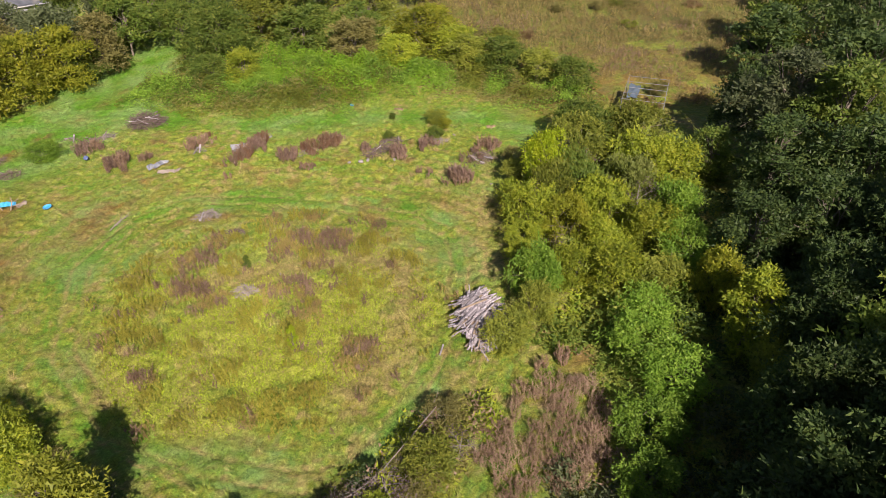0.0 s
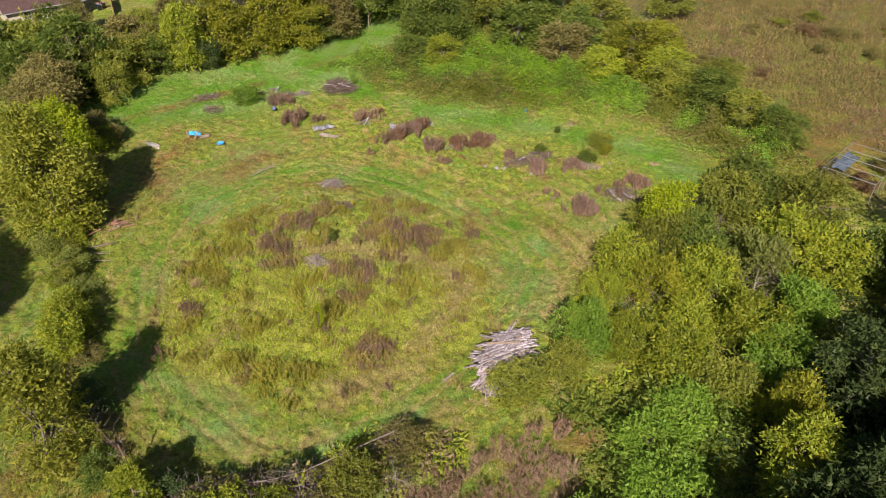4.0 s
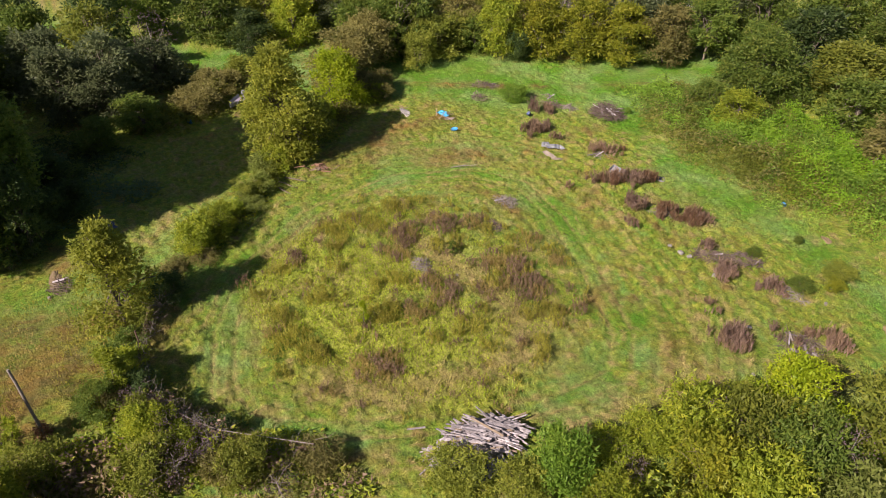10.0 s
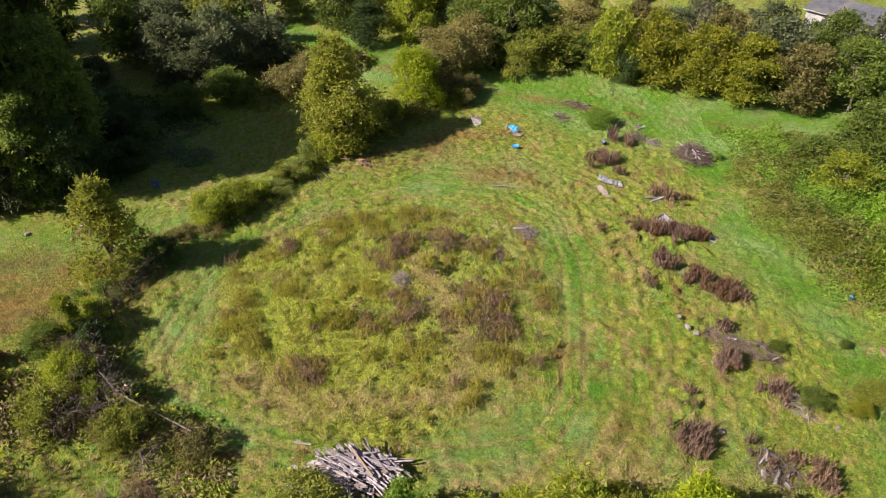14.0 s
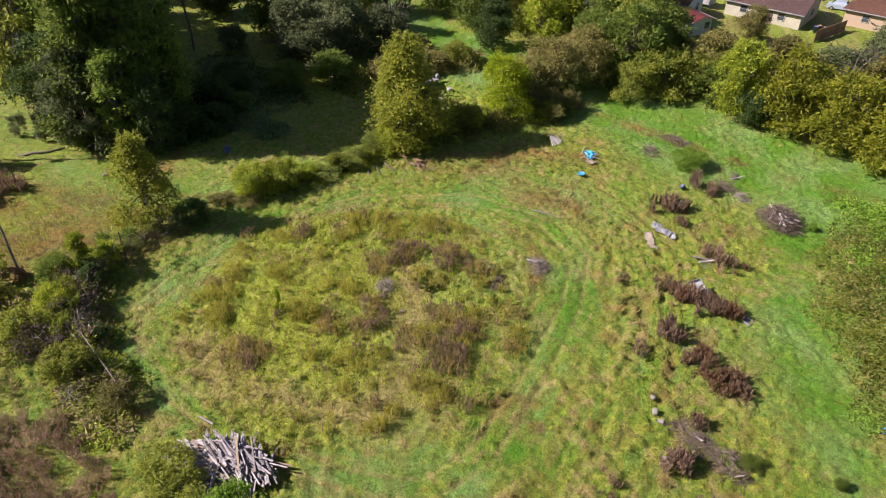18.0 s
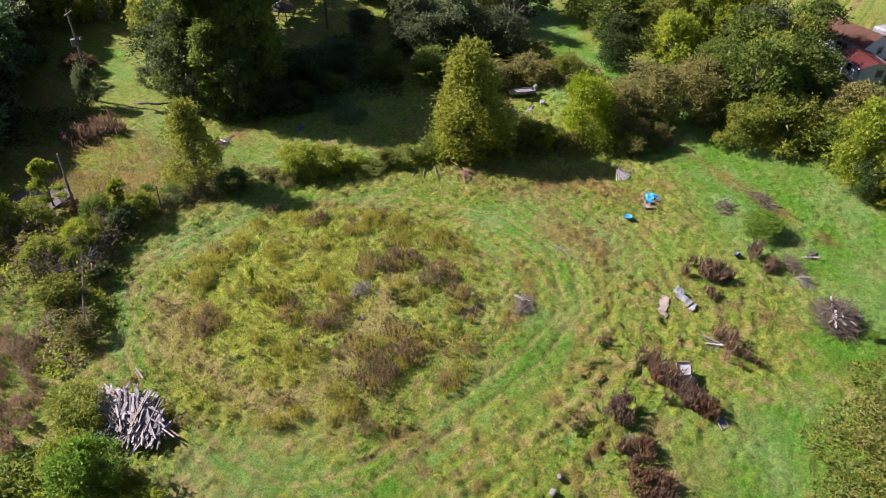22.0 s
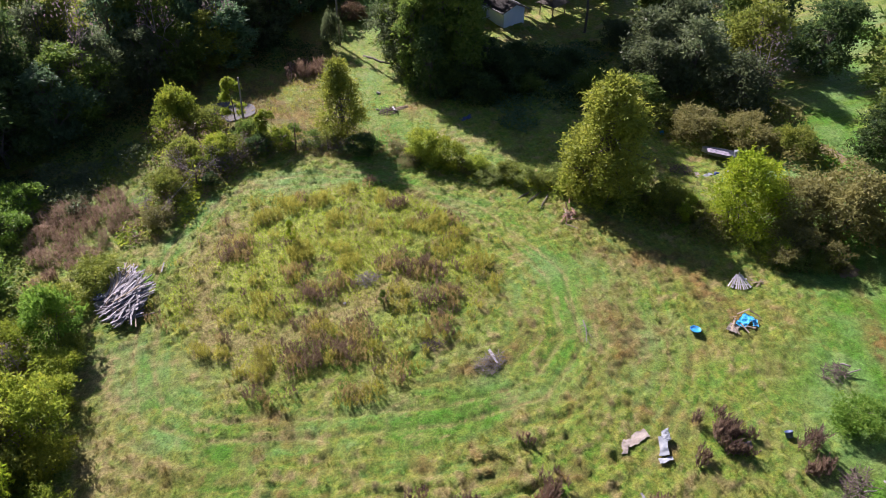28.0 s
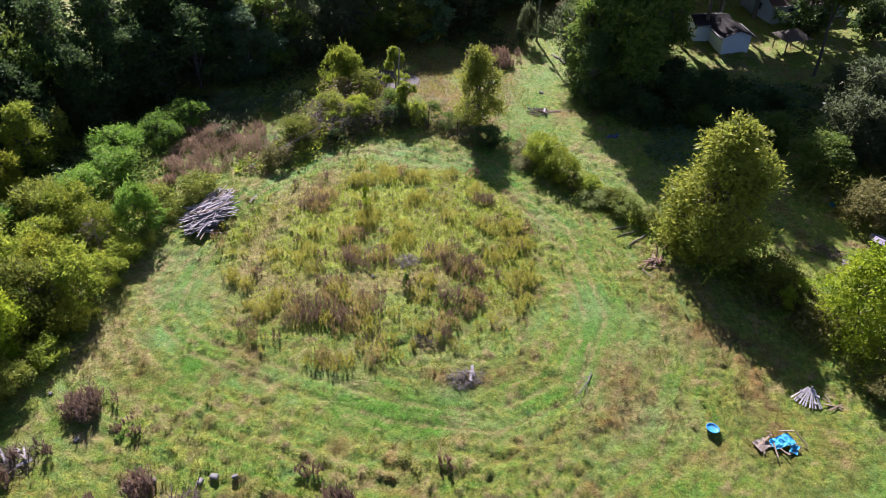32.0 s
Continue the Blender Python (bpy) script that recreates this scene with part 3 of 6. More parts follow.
def stalks(x, y, tall, r, leaf_count=6, spread=0.30, leaf=0.22, base=None, wide=0.045):
    """Upright weeds: a thin stem each, with narrow leaves that rise from it."""
    n = len(x)
    z = height(x, y) if base is None else base
    lean = r.normal(0, 0.2, (n, 2))
    k = np.linspace(0.25, 0.95, leaf_count)[None, :] * np.ones((n, 1))
    a = r.uniform(0, 2 * np.pi, (n, leaf_count))
    H = tall[:, None]
    foot = np.stack([x[:, None] + lean[:, :1] * k * H, y[:, None] + lean[:, 1:] * k * H, z[:, None] + k * H], -1)
    axis = np.stack([np.cos(a) * spread * 2.4, np.sin(a) * spread * 2.4, 0.75 + 0.4 * k], -1)
    v1, f1 = slivers(foot.reshape(-1, 3), axis.reshape(-1, 3), (leaf * r.uniform(0.7, 1.5, n * leaf_count) * np.repeat(tall, leaf_count) ** 0.5), wide * (0.7 + 0.6 * r.random(n * leaf_count)), r)
    root = np.stack([x, y, z - 0.03], -1)
    v2, f2 = slivers(root, np.stack([lean[:, 0], lean[:, 1], np.ones(n)], -1), tall, np.full(n, 0.014), r)
    return joined([(v1, f1), (v2, f2)])


wr = np.random.default_rng(43)
wx, wy = wr.uniform(-29, 2, 60000), wr.uniform(27, 58, 60000)
rad = patch_radius(wx, wy)
lump_d, lump_t = cells(wx, wy, 1.9, 51)
small_d, small_t = cells(wx, wy, 0.9, 52)
north = np.clip((wy - 40) / 12, -0.4, 1)
size = np.clip(0.10 + 0.44 * lump_t + 0.13 * north, 0.05, 0.75)
BROWN_CLUMPS = [(-13.1, 51.5, 1.5), (-11.0, 50.1, 1.7), (-9.7, 51.4, 1.3), (-14.1, 49.5, 1.3), (-21.4, 47.8, 1.6), (-21.2, 44.2, 1.7), (-19.0, 42.5, 1.4), (-10.9, 41.1, 1.2), (-6.7, 37.2, 1.5), (-6.8, 35.7, 1.4), (-11.6, 43.9, 1.2), (-20.2, 50.7, 1.3), (-21.4, 34.2, 0.9), (-14.0, 43.5, 1.1)]
OLIVE_CLUMPS = [(-6.9, 51.1, 1.1), (-2.4, 48.0, 1.4), (-25.7, 44.9, 1.2), (-23.5, 42.1, 1.2), (-23.8, 38.4, 1.1), (-24.9, 37.3, 0.9), (-21.9, 38.3, 1.0), (-25.9, 47.7, 1.1), (-15.7, 34.6, 1.3), (-15.0, 41.5, 1.2), (-11.8, 38.7, 1.2), (-9.8, 32.6, 1.4), (-12.1, 31.2, 1.3), (-14.7, 31.4, 1.1), (-7.9, 43.6, 0.8), (-15.2, 39.2, 0.7)]
warp_x, warp_y = wx + 1.1 * (vnoise(wx, wy, 1.1, 58) - 0.5), wy + 1.1 * (vnoise(wx, wy, 1.1, 59) - 0.5)
dome, tone = np.full(len(wx), -1.0), np.zeros(len(wx))
for dark, clumps in ((1, BROWN_CLUMPS), (0, OLIVE_CLUMPS)):
    for cx, cy, cr in clumps:
        here = 1 - (np.hypot(warp_x - cx, warp_y - cy) / (cr * 1.08)) ** 2
        tone = np.where(here > dome, dark, tone)
        dome = np.maximum(dome, here)
spread = 0.7 * np.clip(1 - (lump_d / size) ** 2, -1, 1) * (lump_t > 0.80 - 0.42 * np.clip((wy - 43) / 6, 0, 1))
tone = np.where(spread > dome, (lump_t * 7 % 1) > 0.6, tone)
dome = np.maximum(dome, spread)
dome = np.maximum(dome, np.clip(1 - (small_d / (0.15 + 0.45 * small_t)) ** 2, -1, 1) * (small_t > 0.84) * 0.35)
dense = (rad + 0.22 * (vnoise(wx, wy, 2.5, 55) - 0.5) < 1.03) & (dome > 0.02)
dense &= wr.random(len(wx)) < (0.20 + 0.36 * dome)
tall = (0.18 + 0.62 * np.sqrt(np.clip(dome, 0, 1))) * wr.uniform(0.65, 1.2, len(wx)) * (0.75 + 0.5 * small_t)
brown = 0.62 * tone + 0.25 * vnoise(wx, wy, 1.2, 53) + 0.5 * (wr.random(len(wx)) - 0.5) > 0.40
for pick, mat, label in ((dense & ~brown, "golden", "tall olive goldenrod gone to seed in the round patch"), (dense & brown & (small_t < 0.55), "meadow", "tall browned weed stalks in the round patch"), (dense & brown & (small_t >= 0.55), "russet", "tall dead brown weed stalks in the round patch")):
    stand = mesh_part("weeds", fast_mesh("weeds", *stalks(wx[pick], wy[pick], tall[pick], wr, 15, 0.42, 0.19, wide=0.024)), WEED[mat])
    tagged(stand, label, "weeds", kind="stuff")
lime_at = (rad < 0.98) & ~dense & (sward(wx, wy)[3] + 0.3 * (wr.random(len(wx)) - 0.5) > 0.30) & (wr.random(len(wx)) < 0.26)
low = mesh_part("weeds", fast_mesh("weeds", *stalks(wx[lime_at], wy[lime_at], wr.uniform(0.10, 0.24, lime_at.sum()), wr, 6, 0.6, 0.2, wide=0.03)), WEED["lime"])
tagged(low, "low lime-green leafy weeds between the goldenrod", "weeds", kind="stuff")
straw_at = (rad < 1.03) & ~dense & ~lime_at & (sward(wx, wy)[0] > 0.35) & (wr.random(len(wx)) < 0.22)
straw = mesh_part("dry_grass", fast_mesh("dry_grass", *stalks(wx[straw_at], wy[straw_at], wr.uniform(0.1, 0.3, straw_at.sum()), wr, 5, 0.8, 0.22, wide=0.018)), WEED["straw"])
tagged(straw, "flattened straw-coloured dry grass", "grass", kind="stuff")

# the brown meadow to the north
mx_, my_ = wr.uniform(-14, 56, 52000), wr.uniform(78, 165, 52000)
keep = (mx_ > -10 + (my_ - 92) * 0.2) & (vnoise(mx_, my_, 5, 55) + 0.5 * vnoise(mx_, my_, 1.6, 56) > 0.45) & (my_ > 92 - (mx_ - 18) * 0.9 + 8 * (vnoise(mx_, my_, 4, 57) - 0.5))
tint = 0.45 * vnoise(mx_, my_, 6, 65) + 0.3 * vnoise(mx_, my_, 2, 66) + 0.25 * wr.random(len(mx_))
for low_, high_, mat in ((0, 0.54, "dull"), (0.54, 0.64, "meadow"), (0.64, 1, "russet")):
    pick = keep & (tint >= low_) & (tint < high_)
    meadow = mesh_part("weeds", fast_mesh("weeds", *stalks(mx_[pick], my_[pick], wr.uniform(0.3, 0.9, pick.sum()), wr, 3, 0.5, 0.34, wide=0.05)), WEED[mat])
    tagged(meadow, "brown and rusty tall meadow weeds beyond the thicket", "weeds", kind="stuff")

# rough weeds south-west of the old fence and along the field's edges
qx, qy = wr.uniform(-30, 4, 15000), wr.uniform(-6, 30, 15000)
keep = (qy < 22 - 0.45 * (qx + 14)) & (qy > -2 - 0.9 * (qx + 10)) & (qx > -25 + 0.1 * (20 - qy)) & (vnoise(qx, qy, 2.4, 58) > 0.42) & (wr.random(len(qx)) < 0.8)
for k, mat in ((0, "golden"), (1, "meadow")):
    pick = keep & ((vnoise(qx, qy, 3.3, 59) > 0.5) == bool(k))
    rough = mesh_part("weeds", fast_mesh("weeds", *stalks(qx[pick], qy[pick], wr.uniform(0.15, 0.4, pick.sum()), wr, 5, 0.5, 0.22, wide=0.03)), WEED[mat])
    tagged(rough, "low rough weeds in the grass beyond the fence", "weeds", kind="stuff")

# the dry brown stand by the lumber
sx, sy = wr.uniform(0, 14, 9000), wr.uniform(20, 38, 9000)
keep = (np.hypot((sx - 6.2) / 4.6, (sy - 29.6) / 5.6) + 0.55 * (vnoise(sx, sy, 2.2, 56) - 0.5) < 1) & (vnoise(sx, sy, 1.1, 57) > 0.28)
lofty = 0.32 + 0.85 * vnoise(sx, sy, 2.4, 67) * vnoise(sx, sy, 0.9, 68) * 2
for k, mat in ((0, "russet"), (1, "umber")):
    pick = keep & ((0.6 * vnoise(sx, sy, 3.0, 69) + 0.4 * wr.random(len(sx)) > 0.40) == bool(k))
    stand = mesh_part("weeds", fast_mesh("weeds", *stalks(sx[pick], sy[pick], lofty[pick] * wr.uniform(0.7, 1.2, pick.sum()), wr, 12, 0.42, 0.26, wide=0.017)), WEED[mat])
    tagged(stand, "dense stand of withered tan-brown weeds", "weeds", kind="stuff")


def thicket(label, pts, mats, seed, deep=1.0, leaf=0.3):
    """Low bramble over an area: stems and leaves on a humped surface, in one mesh a colour. pts: x, y, radius, height."""
    r = np.random.default_rng(seed)
    for k, mat in enumerate(mats):
        pieces = []
        for x, y, rad_, h in pts:
            n = int(105 * rad_ * rad_ * deep)
            a, q = r.uniform(0, 2 * np.pi, n), np.sqrt(r.random(n))
            reach = rad_ * (0.72 + 0.6 * vnoise(np.cos(a) * 4 + x, np.sin(a) * 4 + y, 1.5, 64))
            lx, ly = x + np.cos(a) * q * reach, y + np.sin(a) * q * reach
            sel = vnoise(lx, ly, 3.0, 61 + seed) + 0.25 * (r.random(n) - 0.5)
            lo, hi = k / len(mats), (k + 1) / len(mats)
            ok = (np.clip((sel - 0.25) * 2, 0, 0.999) >= lo) & (np.clip((sel - 0.25) * 2, 0, 0.999) < hi)
            ok &= r.random(n) < 1.35 - q
            lx, ly, q = lx[ok], ly[ok], q[ok]
            top = h * np.clip(1.05 - q ** 2, 0.06, 1) * (0.35 + 0.75 * vnoise(lx, ly, 1.4, 62) + 0.9 * vnoise(lx, ly, 1.4, 62) * vnoise(lx, ly, 3.5, 63))
            m = len(lx)
            lz = height(lx, ly) + top * r.uniform(0.45, 1.05, m)
            axis = np.stack([r.normal(0, 1, m), r.normal(0, 1, m), r.normal(0.25, 0.5, m)], -1)
            pieces.append(slivers(np.stack([lx, ly, lz], -1), axis, 1.35 * leaf * r.uniform(0.7, 1.5, m), 0.42 * leaf * r.uniform(0.7, 1.2, m), r))
        ob = mesh_part("bramble_thicket", fast_mesh("bramble_thicket", *joined(pieces)), mats[k])
        tagged(ob, label, "brambles", kind="stuff")


thicket("low olive bramble thicket along the mown strip", [(-36, 85, 6, 2.2), (-29, 84, 6.5, 1.9), (-22, 83.5, 6.5, 1.8), (-15, 84, 6.5, 1.7), (-18, 88, 6, 2.2), (-25, 88.5, 6, 2.3), (-7, 88, 5.5, 1.6), (1, 88, 5, 1.8), (8, 84, 5, 1.8), (14, 81, 5, 1.8), (-32, 90, 6, 2.0)], [LEAF["olive"], LEAF["browno"], LEAF["mid"], LEAF["bright"]], 3, 2.6, 0.17)
thicket("bright green creeper smothering the ground", [(-17, 89.5, 7, 2.6), (-10, 90, 6.5, 2.5), (-22, 92.5, 6, 2.5), (-4, 90, 5, 2.2), (-13, 86.5, 5.5, 2.4), (-20, 88, 5, 2.5)], [LEAF["vivid"], LEAF["bright"]], 4, 2.3, 0.17)
thicket("green honeysuckle thicket beside the wood", [(16, 44, 3.6, 1.8), (14, 39, 3.6, 1.8), (13, 34, 3.6, 1.7), (17.5, 40.5, 3.4, 1.8)], [LEAF["mid"], LEAF["bright"], LEAF["mid"]], 5, 1.8, 0.19)
thicket("silvery grey-green honeysuckle at the edge of the wood", [(13.4, 29.5, 3.0, 1.3), (11.8, 25, 3.0, 1.3), (8.4, 23.2, 2.8, 1.2), (5.6, 20.6, 2.8, 1.2), (9.6, 20, 3.0, 1.2), (16.4, 31.5, 3.0, 1.4), (2.4, 17.4, 2.8, 1.2), (7, 26, 1.6, 0.8)], [LEAF["greyg"], LEAF["mid"], LEAF["greyg"]], 5, 1.6, 0.22)
thicket("tangled olive and brown scrub along the old fence", [(-1.5, 28, 3.2, 1.5), (-4, 24.5, 3.2, 1.7), (-7, 21.5, 3.2, 1.8), (-3.5, 19, 3.6, 1.9), (-10.5, 20, 2.6, 1.4), (10, 26, 2.0, 0.9), (-2, 14.5, 3.4, 1.8), (-5, 16, 3.2, 1.6), (1.5, 31, 2.2, 0.9)], [LEAF["olive"], LEAF["browno"], WEED["umber"], LEAF["ygreen"]], 6, 1.5, 0.22)
thicket("low olive scrub and saplings on the west bank", [(-27, 28, 2.0, 1.3), (-29, 30, 1.6, 0.9), (-31, 31.5, 1.6, 0.7), (-33, 33, 1.6, 0.8), (-35, 34.4, 1.6, 0.9), (-37.2, 35.8, 2.0, 1.3), (-42.2, 40.4, 2.2, 1.3), (-44, 43, 2.4, 1.5), (-47, 46.5, 2.4, 1.5), (-51, 51, 2.6, 1.6)], [LEAF["ygreen"], LEAF["olive"], LEAF["browno"]], 7, 1.7, 0.24)
thicket("brown-olive thicket by the boat", [(-57, 31, 4, 1.8), (-61, 34, 4, 1.9), (-64, 38.5, 3.4, 1.7), (-53, 27, 3.4, 1.7), (-66, 30, 4, 1.8)], [LEAF["browno"], LEAF["olive"]], 8, 1.2, 0.28)
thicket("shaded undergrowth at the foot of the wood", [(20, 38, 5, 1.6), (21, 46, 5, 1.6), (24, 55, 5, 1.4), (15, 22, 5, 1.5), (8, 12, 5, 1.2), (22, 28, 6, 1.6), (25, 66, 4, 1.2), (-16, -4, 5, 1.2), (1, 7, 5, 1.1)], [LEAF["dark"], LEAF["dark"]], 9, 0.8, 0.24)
# Dark leaves laid over the yard's grass to put more shade into it.
thicket("dark low leaves put over the yard to deepen its shade", [(-44, 12, 5, 0.6), (-50, 14, 4.5, 0.6), (-40, 17, 4, 0.5), (-47, 19.5, 4, 0.5), (-38.5, 22.5, 2.6, 0.4), (-54, 8, 4, 0.5), (-49, 7, 4, 0.5), (-36, 14.5, 3, 0.6)], [LEAF["dark"], LEAF["deep"]], 11, 0.9, 0.26)
thicket("green undergrowth in the hedge", [(10, 47, 4, 1.6), (13, 40, 4, 1.5), (10, 56, 4, 1.8), (15, 62, 4.5, 2.0), (18, 54, 5, 2.0), (18, 68, 5, 1.8), (20, 44, 4, 1.8), (9, 38.5, 2.8, 0.9)], [LEAF["mid"], LEAF["olive"], LEAF["ygreen"]], 10, 1.1, 0.26)


# ---- trees and shrubs ----
def plant_meshes(seed, tall, wide, lobes, leaf_n, leaf, low=0.25, stems=1, upright=0.0, sparse=0.0, far=False):
    """Trunk, limb and crown meshes of one plant of that height and width, standing at the origin."""
    r = np.random.default_rng(seed)
    crown_h, mid = tall * (1 - low), tall * (low + (1 - low) * 0.5)
    u = r.uniform(0.05, 0.95, lobes)
    turn = r.uniform(0, 2 * np.pi, lobes)
    round_ = np.sqrt(np.clip(1 - (2 * u - 1) ** 2 * 0.9, 0, 1))
    conic = np.minimum(1, (u + 0.22) / 0.42) * (1 - u) ** 0.8 * 1.22
    uneven = 1 + 0.22 * np.sin(turn + r.uniform(0, 6)) + 0.16 * np.sin(2 * turn + 5 * u + r.uniform(0, 6)) + 0.14 * np.sin(9 * u + 3 * turn)
    reach = wide * 0.41 * ((1 - upright) * round_ + upright * conic) * uneven * r.uniform(0.25, 1, lobes) ** 0.45
    pts = np.stack([np.cos(turn) * reach, np.sin(turn) * reach, tall * low + 0.93 * crown_h * u], 1)
    pts[0] = (r.normal(0, wide * 0.03), r.normal(0, wide * 0.03), tall * 0.88)
    size = wide * r.uniform(0.08, 0.20, lobes) * (1 - 0.35 * upright * np.clip((pts[:, 2] - mid) / crown_h * 2, 0, 1))
    wood, limbs = [], []
    for s in range(stems):
        foot = r.normal(0, 0.05 * wide * (stems > 1), 2)
        head = pts[0] if stems == 1 else pts[r.integers(lobes)]
        k = np.linspace(0, 1, 6)[:, None]
        line = np.array([[foot[0], foot[1], -0.15]]) * (1 - k) + head[None] * k
        line[1:-1, :2] += r.normal(0, 0.012 * tall, (4, 2))
        wood.append(tube(line, np.linspace(0.016, 0.004, 6) * tall * (1 if stems == 1 else 0.5), 5))
        for j in r.choice(lobes, max(3, int(lobes * 0.3 / stems)), replace=False):
            f = r.uniform(max(0.2, low * 1.05), 0.8)
            start = line[int(f * 5)]
            k3 = np.linspace(0, 1, 4)[:, None]
            path = start * (1 - k3) + pts[j] * k3
            path[1:3, 2] += 0.03 * tall
            limbs.append(tube(path, np.linspace(0.009, 0.003, 4) * tall * (1 if stems == 1 else 0.6), 3))
            for _ in range(2):
                end = pts[j] + unit(r.normal(size=3)) * size[j] * 1.1
                limbs.append(tube(np.stack([path[2], (path[2] + end) / 2 + r.normal(0, 0.05, 3), end]), np.array([0.004, 0.003, 0.0015]) * tall, 3))
    which = r.choice(lobes, leaf_n, p=size ** 2 / (size ** 2).sum())
    d = unit(r.normal(size=(leaf_n, 3)))
    d[:, 2] = np.where(d[:, 2] < -0.35, -d[:, 2], d[:, 2])
    q = r.uniform(0.2, 1, leaf_n) ** 0.5 * (1 + 0.25 * r.normal(size=leaf_n) * (r.random(leaf_n) < 0.5))
    at = pts[which] + d * np.array([1, 1, 0.85]) * (size[which] * q)[:, None]
    axis = unit(d * 0.6 + r.normal(0, 0.7, (leaf_n, 3)) + np.array([0, 0, -0.1]))
    # ragged shoots that stand out of the crown
    shoots = max(12, leaf_n // 60)
    j = r.choice(lobes, shoots)
    out = unit(r.normal(size=(shoots, 3)) + np.array([0, 0, 0.9]))
    k = np.linspace(0.75, 1.5, 9)
    along = pts[j][:, None] + out[:, None] * (size[j][:, None] * k)[..., None] + r.normal(0, 0.05 * wide / 5, (shoots, 9, 3))
    at = np.concatenate([at, along.reshape(-1, 3)])
    axis = np.concatenate([axis, np.repeat(out, 9, 0) + r.normal(0, 0.7, (shoots * 9, 3))])
    at[:, 2] = np.maximum(at[:, 2], 0.05)
    length = leaf * r.uniform(0.6, 1.5, len(at))
    if sparse:
        kept = r.random(len(at)) > sparse
        at, axis, length = at[kept], axis[kept], length[kept]
    crown = slivers(at, axis, length, length * 0.26, r) if far else leaves(at, axis, length, length * 0.36, r)
    return fast_mesh("trunk", *joined(wood + limbs)), fast_mesh("crown", *crown)


KINDS = {
    "oak": [(plant_meshes(s, 10, 8, 60, 6800, 0.37, 0.0, 1, 0.35, far=True), 10, 8) for s in (1, 2, 3, 4, 18)],
    "tall": [(plant_meshes(s, 14, 8, 52, 5000, 0.56, 0.0, 1, 0.3, far=True), 14, 8) for s in (5, 6, 7)],
    "high": [(plant_meshes(s, 20, 12, 64, 13000, 0.55, 0.5, 1, 0.0, far=True), 20, 12) for s in (21, 22)],
    "pear": [(plant_meshes(8, 13, 8, 150, 24000, 0.26, 0.0, 1, 0.9, far=True), 13, 8)],
    "slim": [(plant_meshes(9, 9.4, 5.6, 95, 9000, 0.22, 0.03, 1, 1.0, far=True), 9.4, 5)],
    "sapling": [(plant_meshes(10, 6, 3.2, 22, 4200, 0.19, 0.05, 1, 0.6, far=True), 6, 3.2)],
    "fir": [(plant_meshes(11, 10, 11, 80, 16000, 0.32, 0.0, 1, 0.5, far=True), 10, 11)],
    "shrub": [(plant_meshes(s, 4, 5, 44, 6200, 0.205, 0.0, 4, far=True), 4, 5) for s in (12, 13, 14, 15, 19)],
    "bush": [(plant_meshes(s, 3, 3.4, 26, 2900, 0.18, 0.0, 3, far=True), 3, 3.4) for s in (31, 32, 33, 34)],
    "close": [(plant_meshes(s, 14, 8, 70, 10000, 0.35, 0.0, 1, 0.3, far=True), 14, 8) for s in (61, 62, 63)],
    "giant": [(plant_meshes(s, 24, 10, 100, 12500, 0.47, 0.0, 1, 0.3, far=True), 24, 10) for s in (51, 52)],
    "fine": [(plant_meshes(s, 8, 7, 70, 10000, 0.25, 0.0, 2, 0.3, far=True), 8, 7) for s in (41, 42)],
    "bare": [(plant_meshes(s, 9, 7, 26, 1500, 0.22, 0.2, 1, 0, 0.7), 9, 7) for s in (16, 17)],
}
WORDS = {"dark": "dark green", "deep": "blue-green", "mid": "green", "bright": "bright green", "ygreen": "yellow-green", "gold": "golden autumn", "olive": "olive green", "browno": "browning olive", "greyg": "grey-green", "pale": "pale green", "rust": "rust-tinted", "pear": "olive and gold", "bare": "almost bare", "sunny": "bright yellow-green"}
pr = random.Random(5)


def plant(kind, color, x, y, h, w, where, group=""):
    """One tree or shrub of that height and width."""
    (trunk, crown), h0, w0 = pr.choice(KINDS[kind])
    is_shrub = kind in ("shrub", "bush")
    m = pose(x, y, ground_z(x, y), 0, 0, pr.uniform(0, 360)) @ Matrix.Diagonal((w / w0, w / w0 * pr.uniform(0.92, 1.08), h / h0, 1))
    t = thing("shrub" if is_shrub else "tree", m, f"{WORDS[color]} {'shrub' if is_shrub else 'tree'} {where}", "shrub" if is_shrub else "tree", group)
    mesh_part("trunk", trunk, TWIG_GREY if color == "bare" else BARK, t)
    mesh_part("foliage" if is_shrub else "crown", crown, LEAF[color], t)
    return t


def grove(where, group, rows):
    for kind, color, x, y, h, w in rows:
        plant(kind, color, x, y, h, w, where, group)


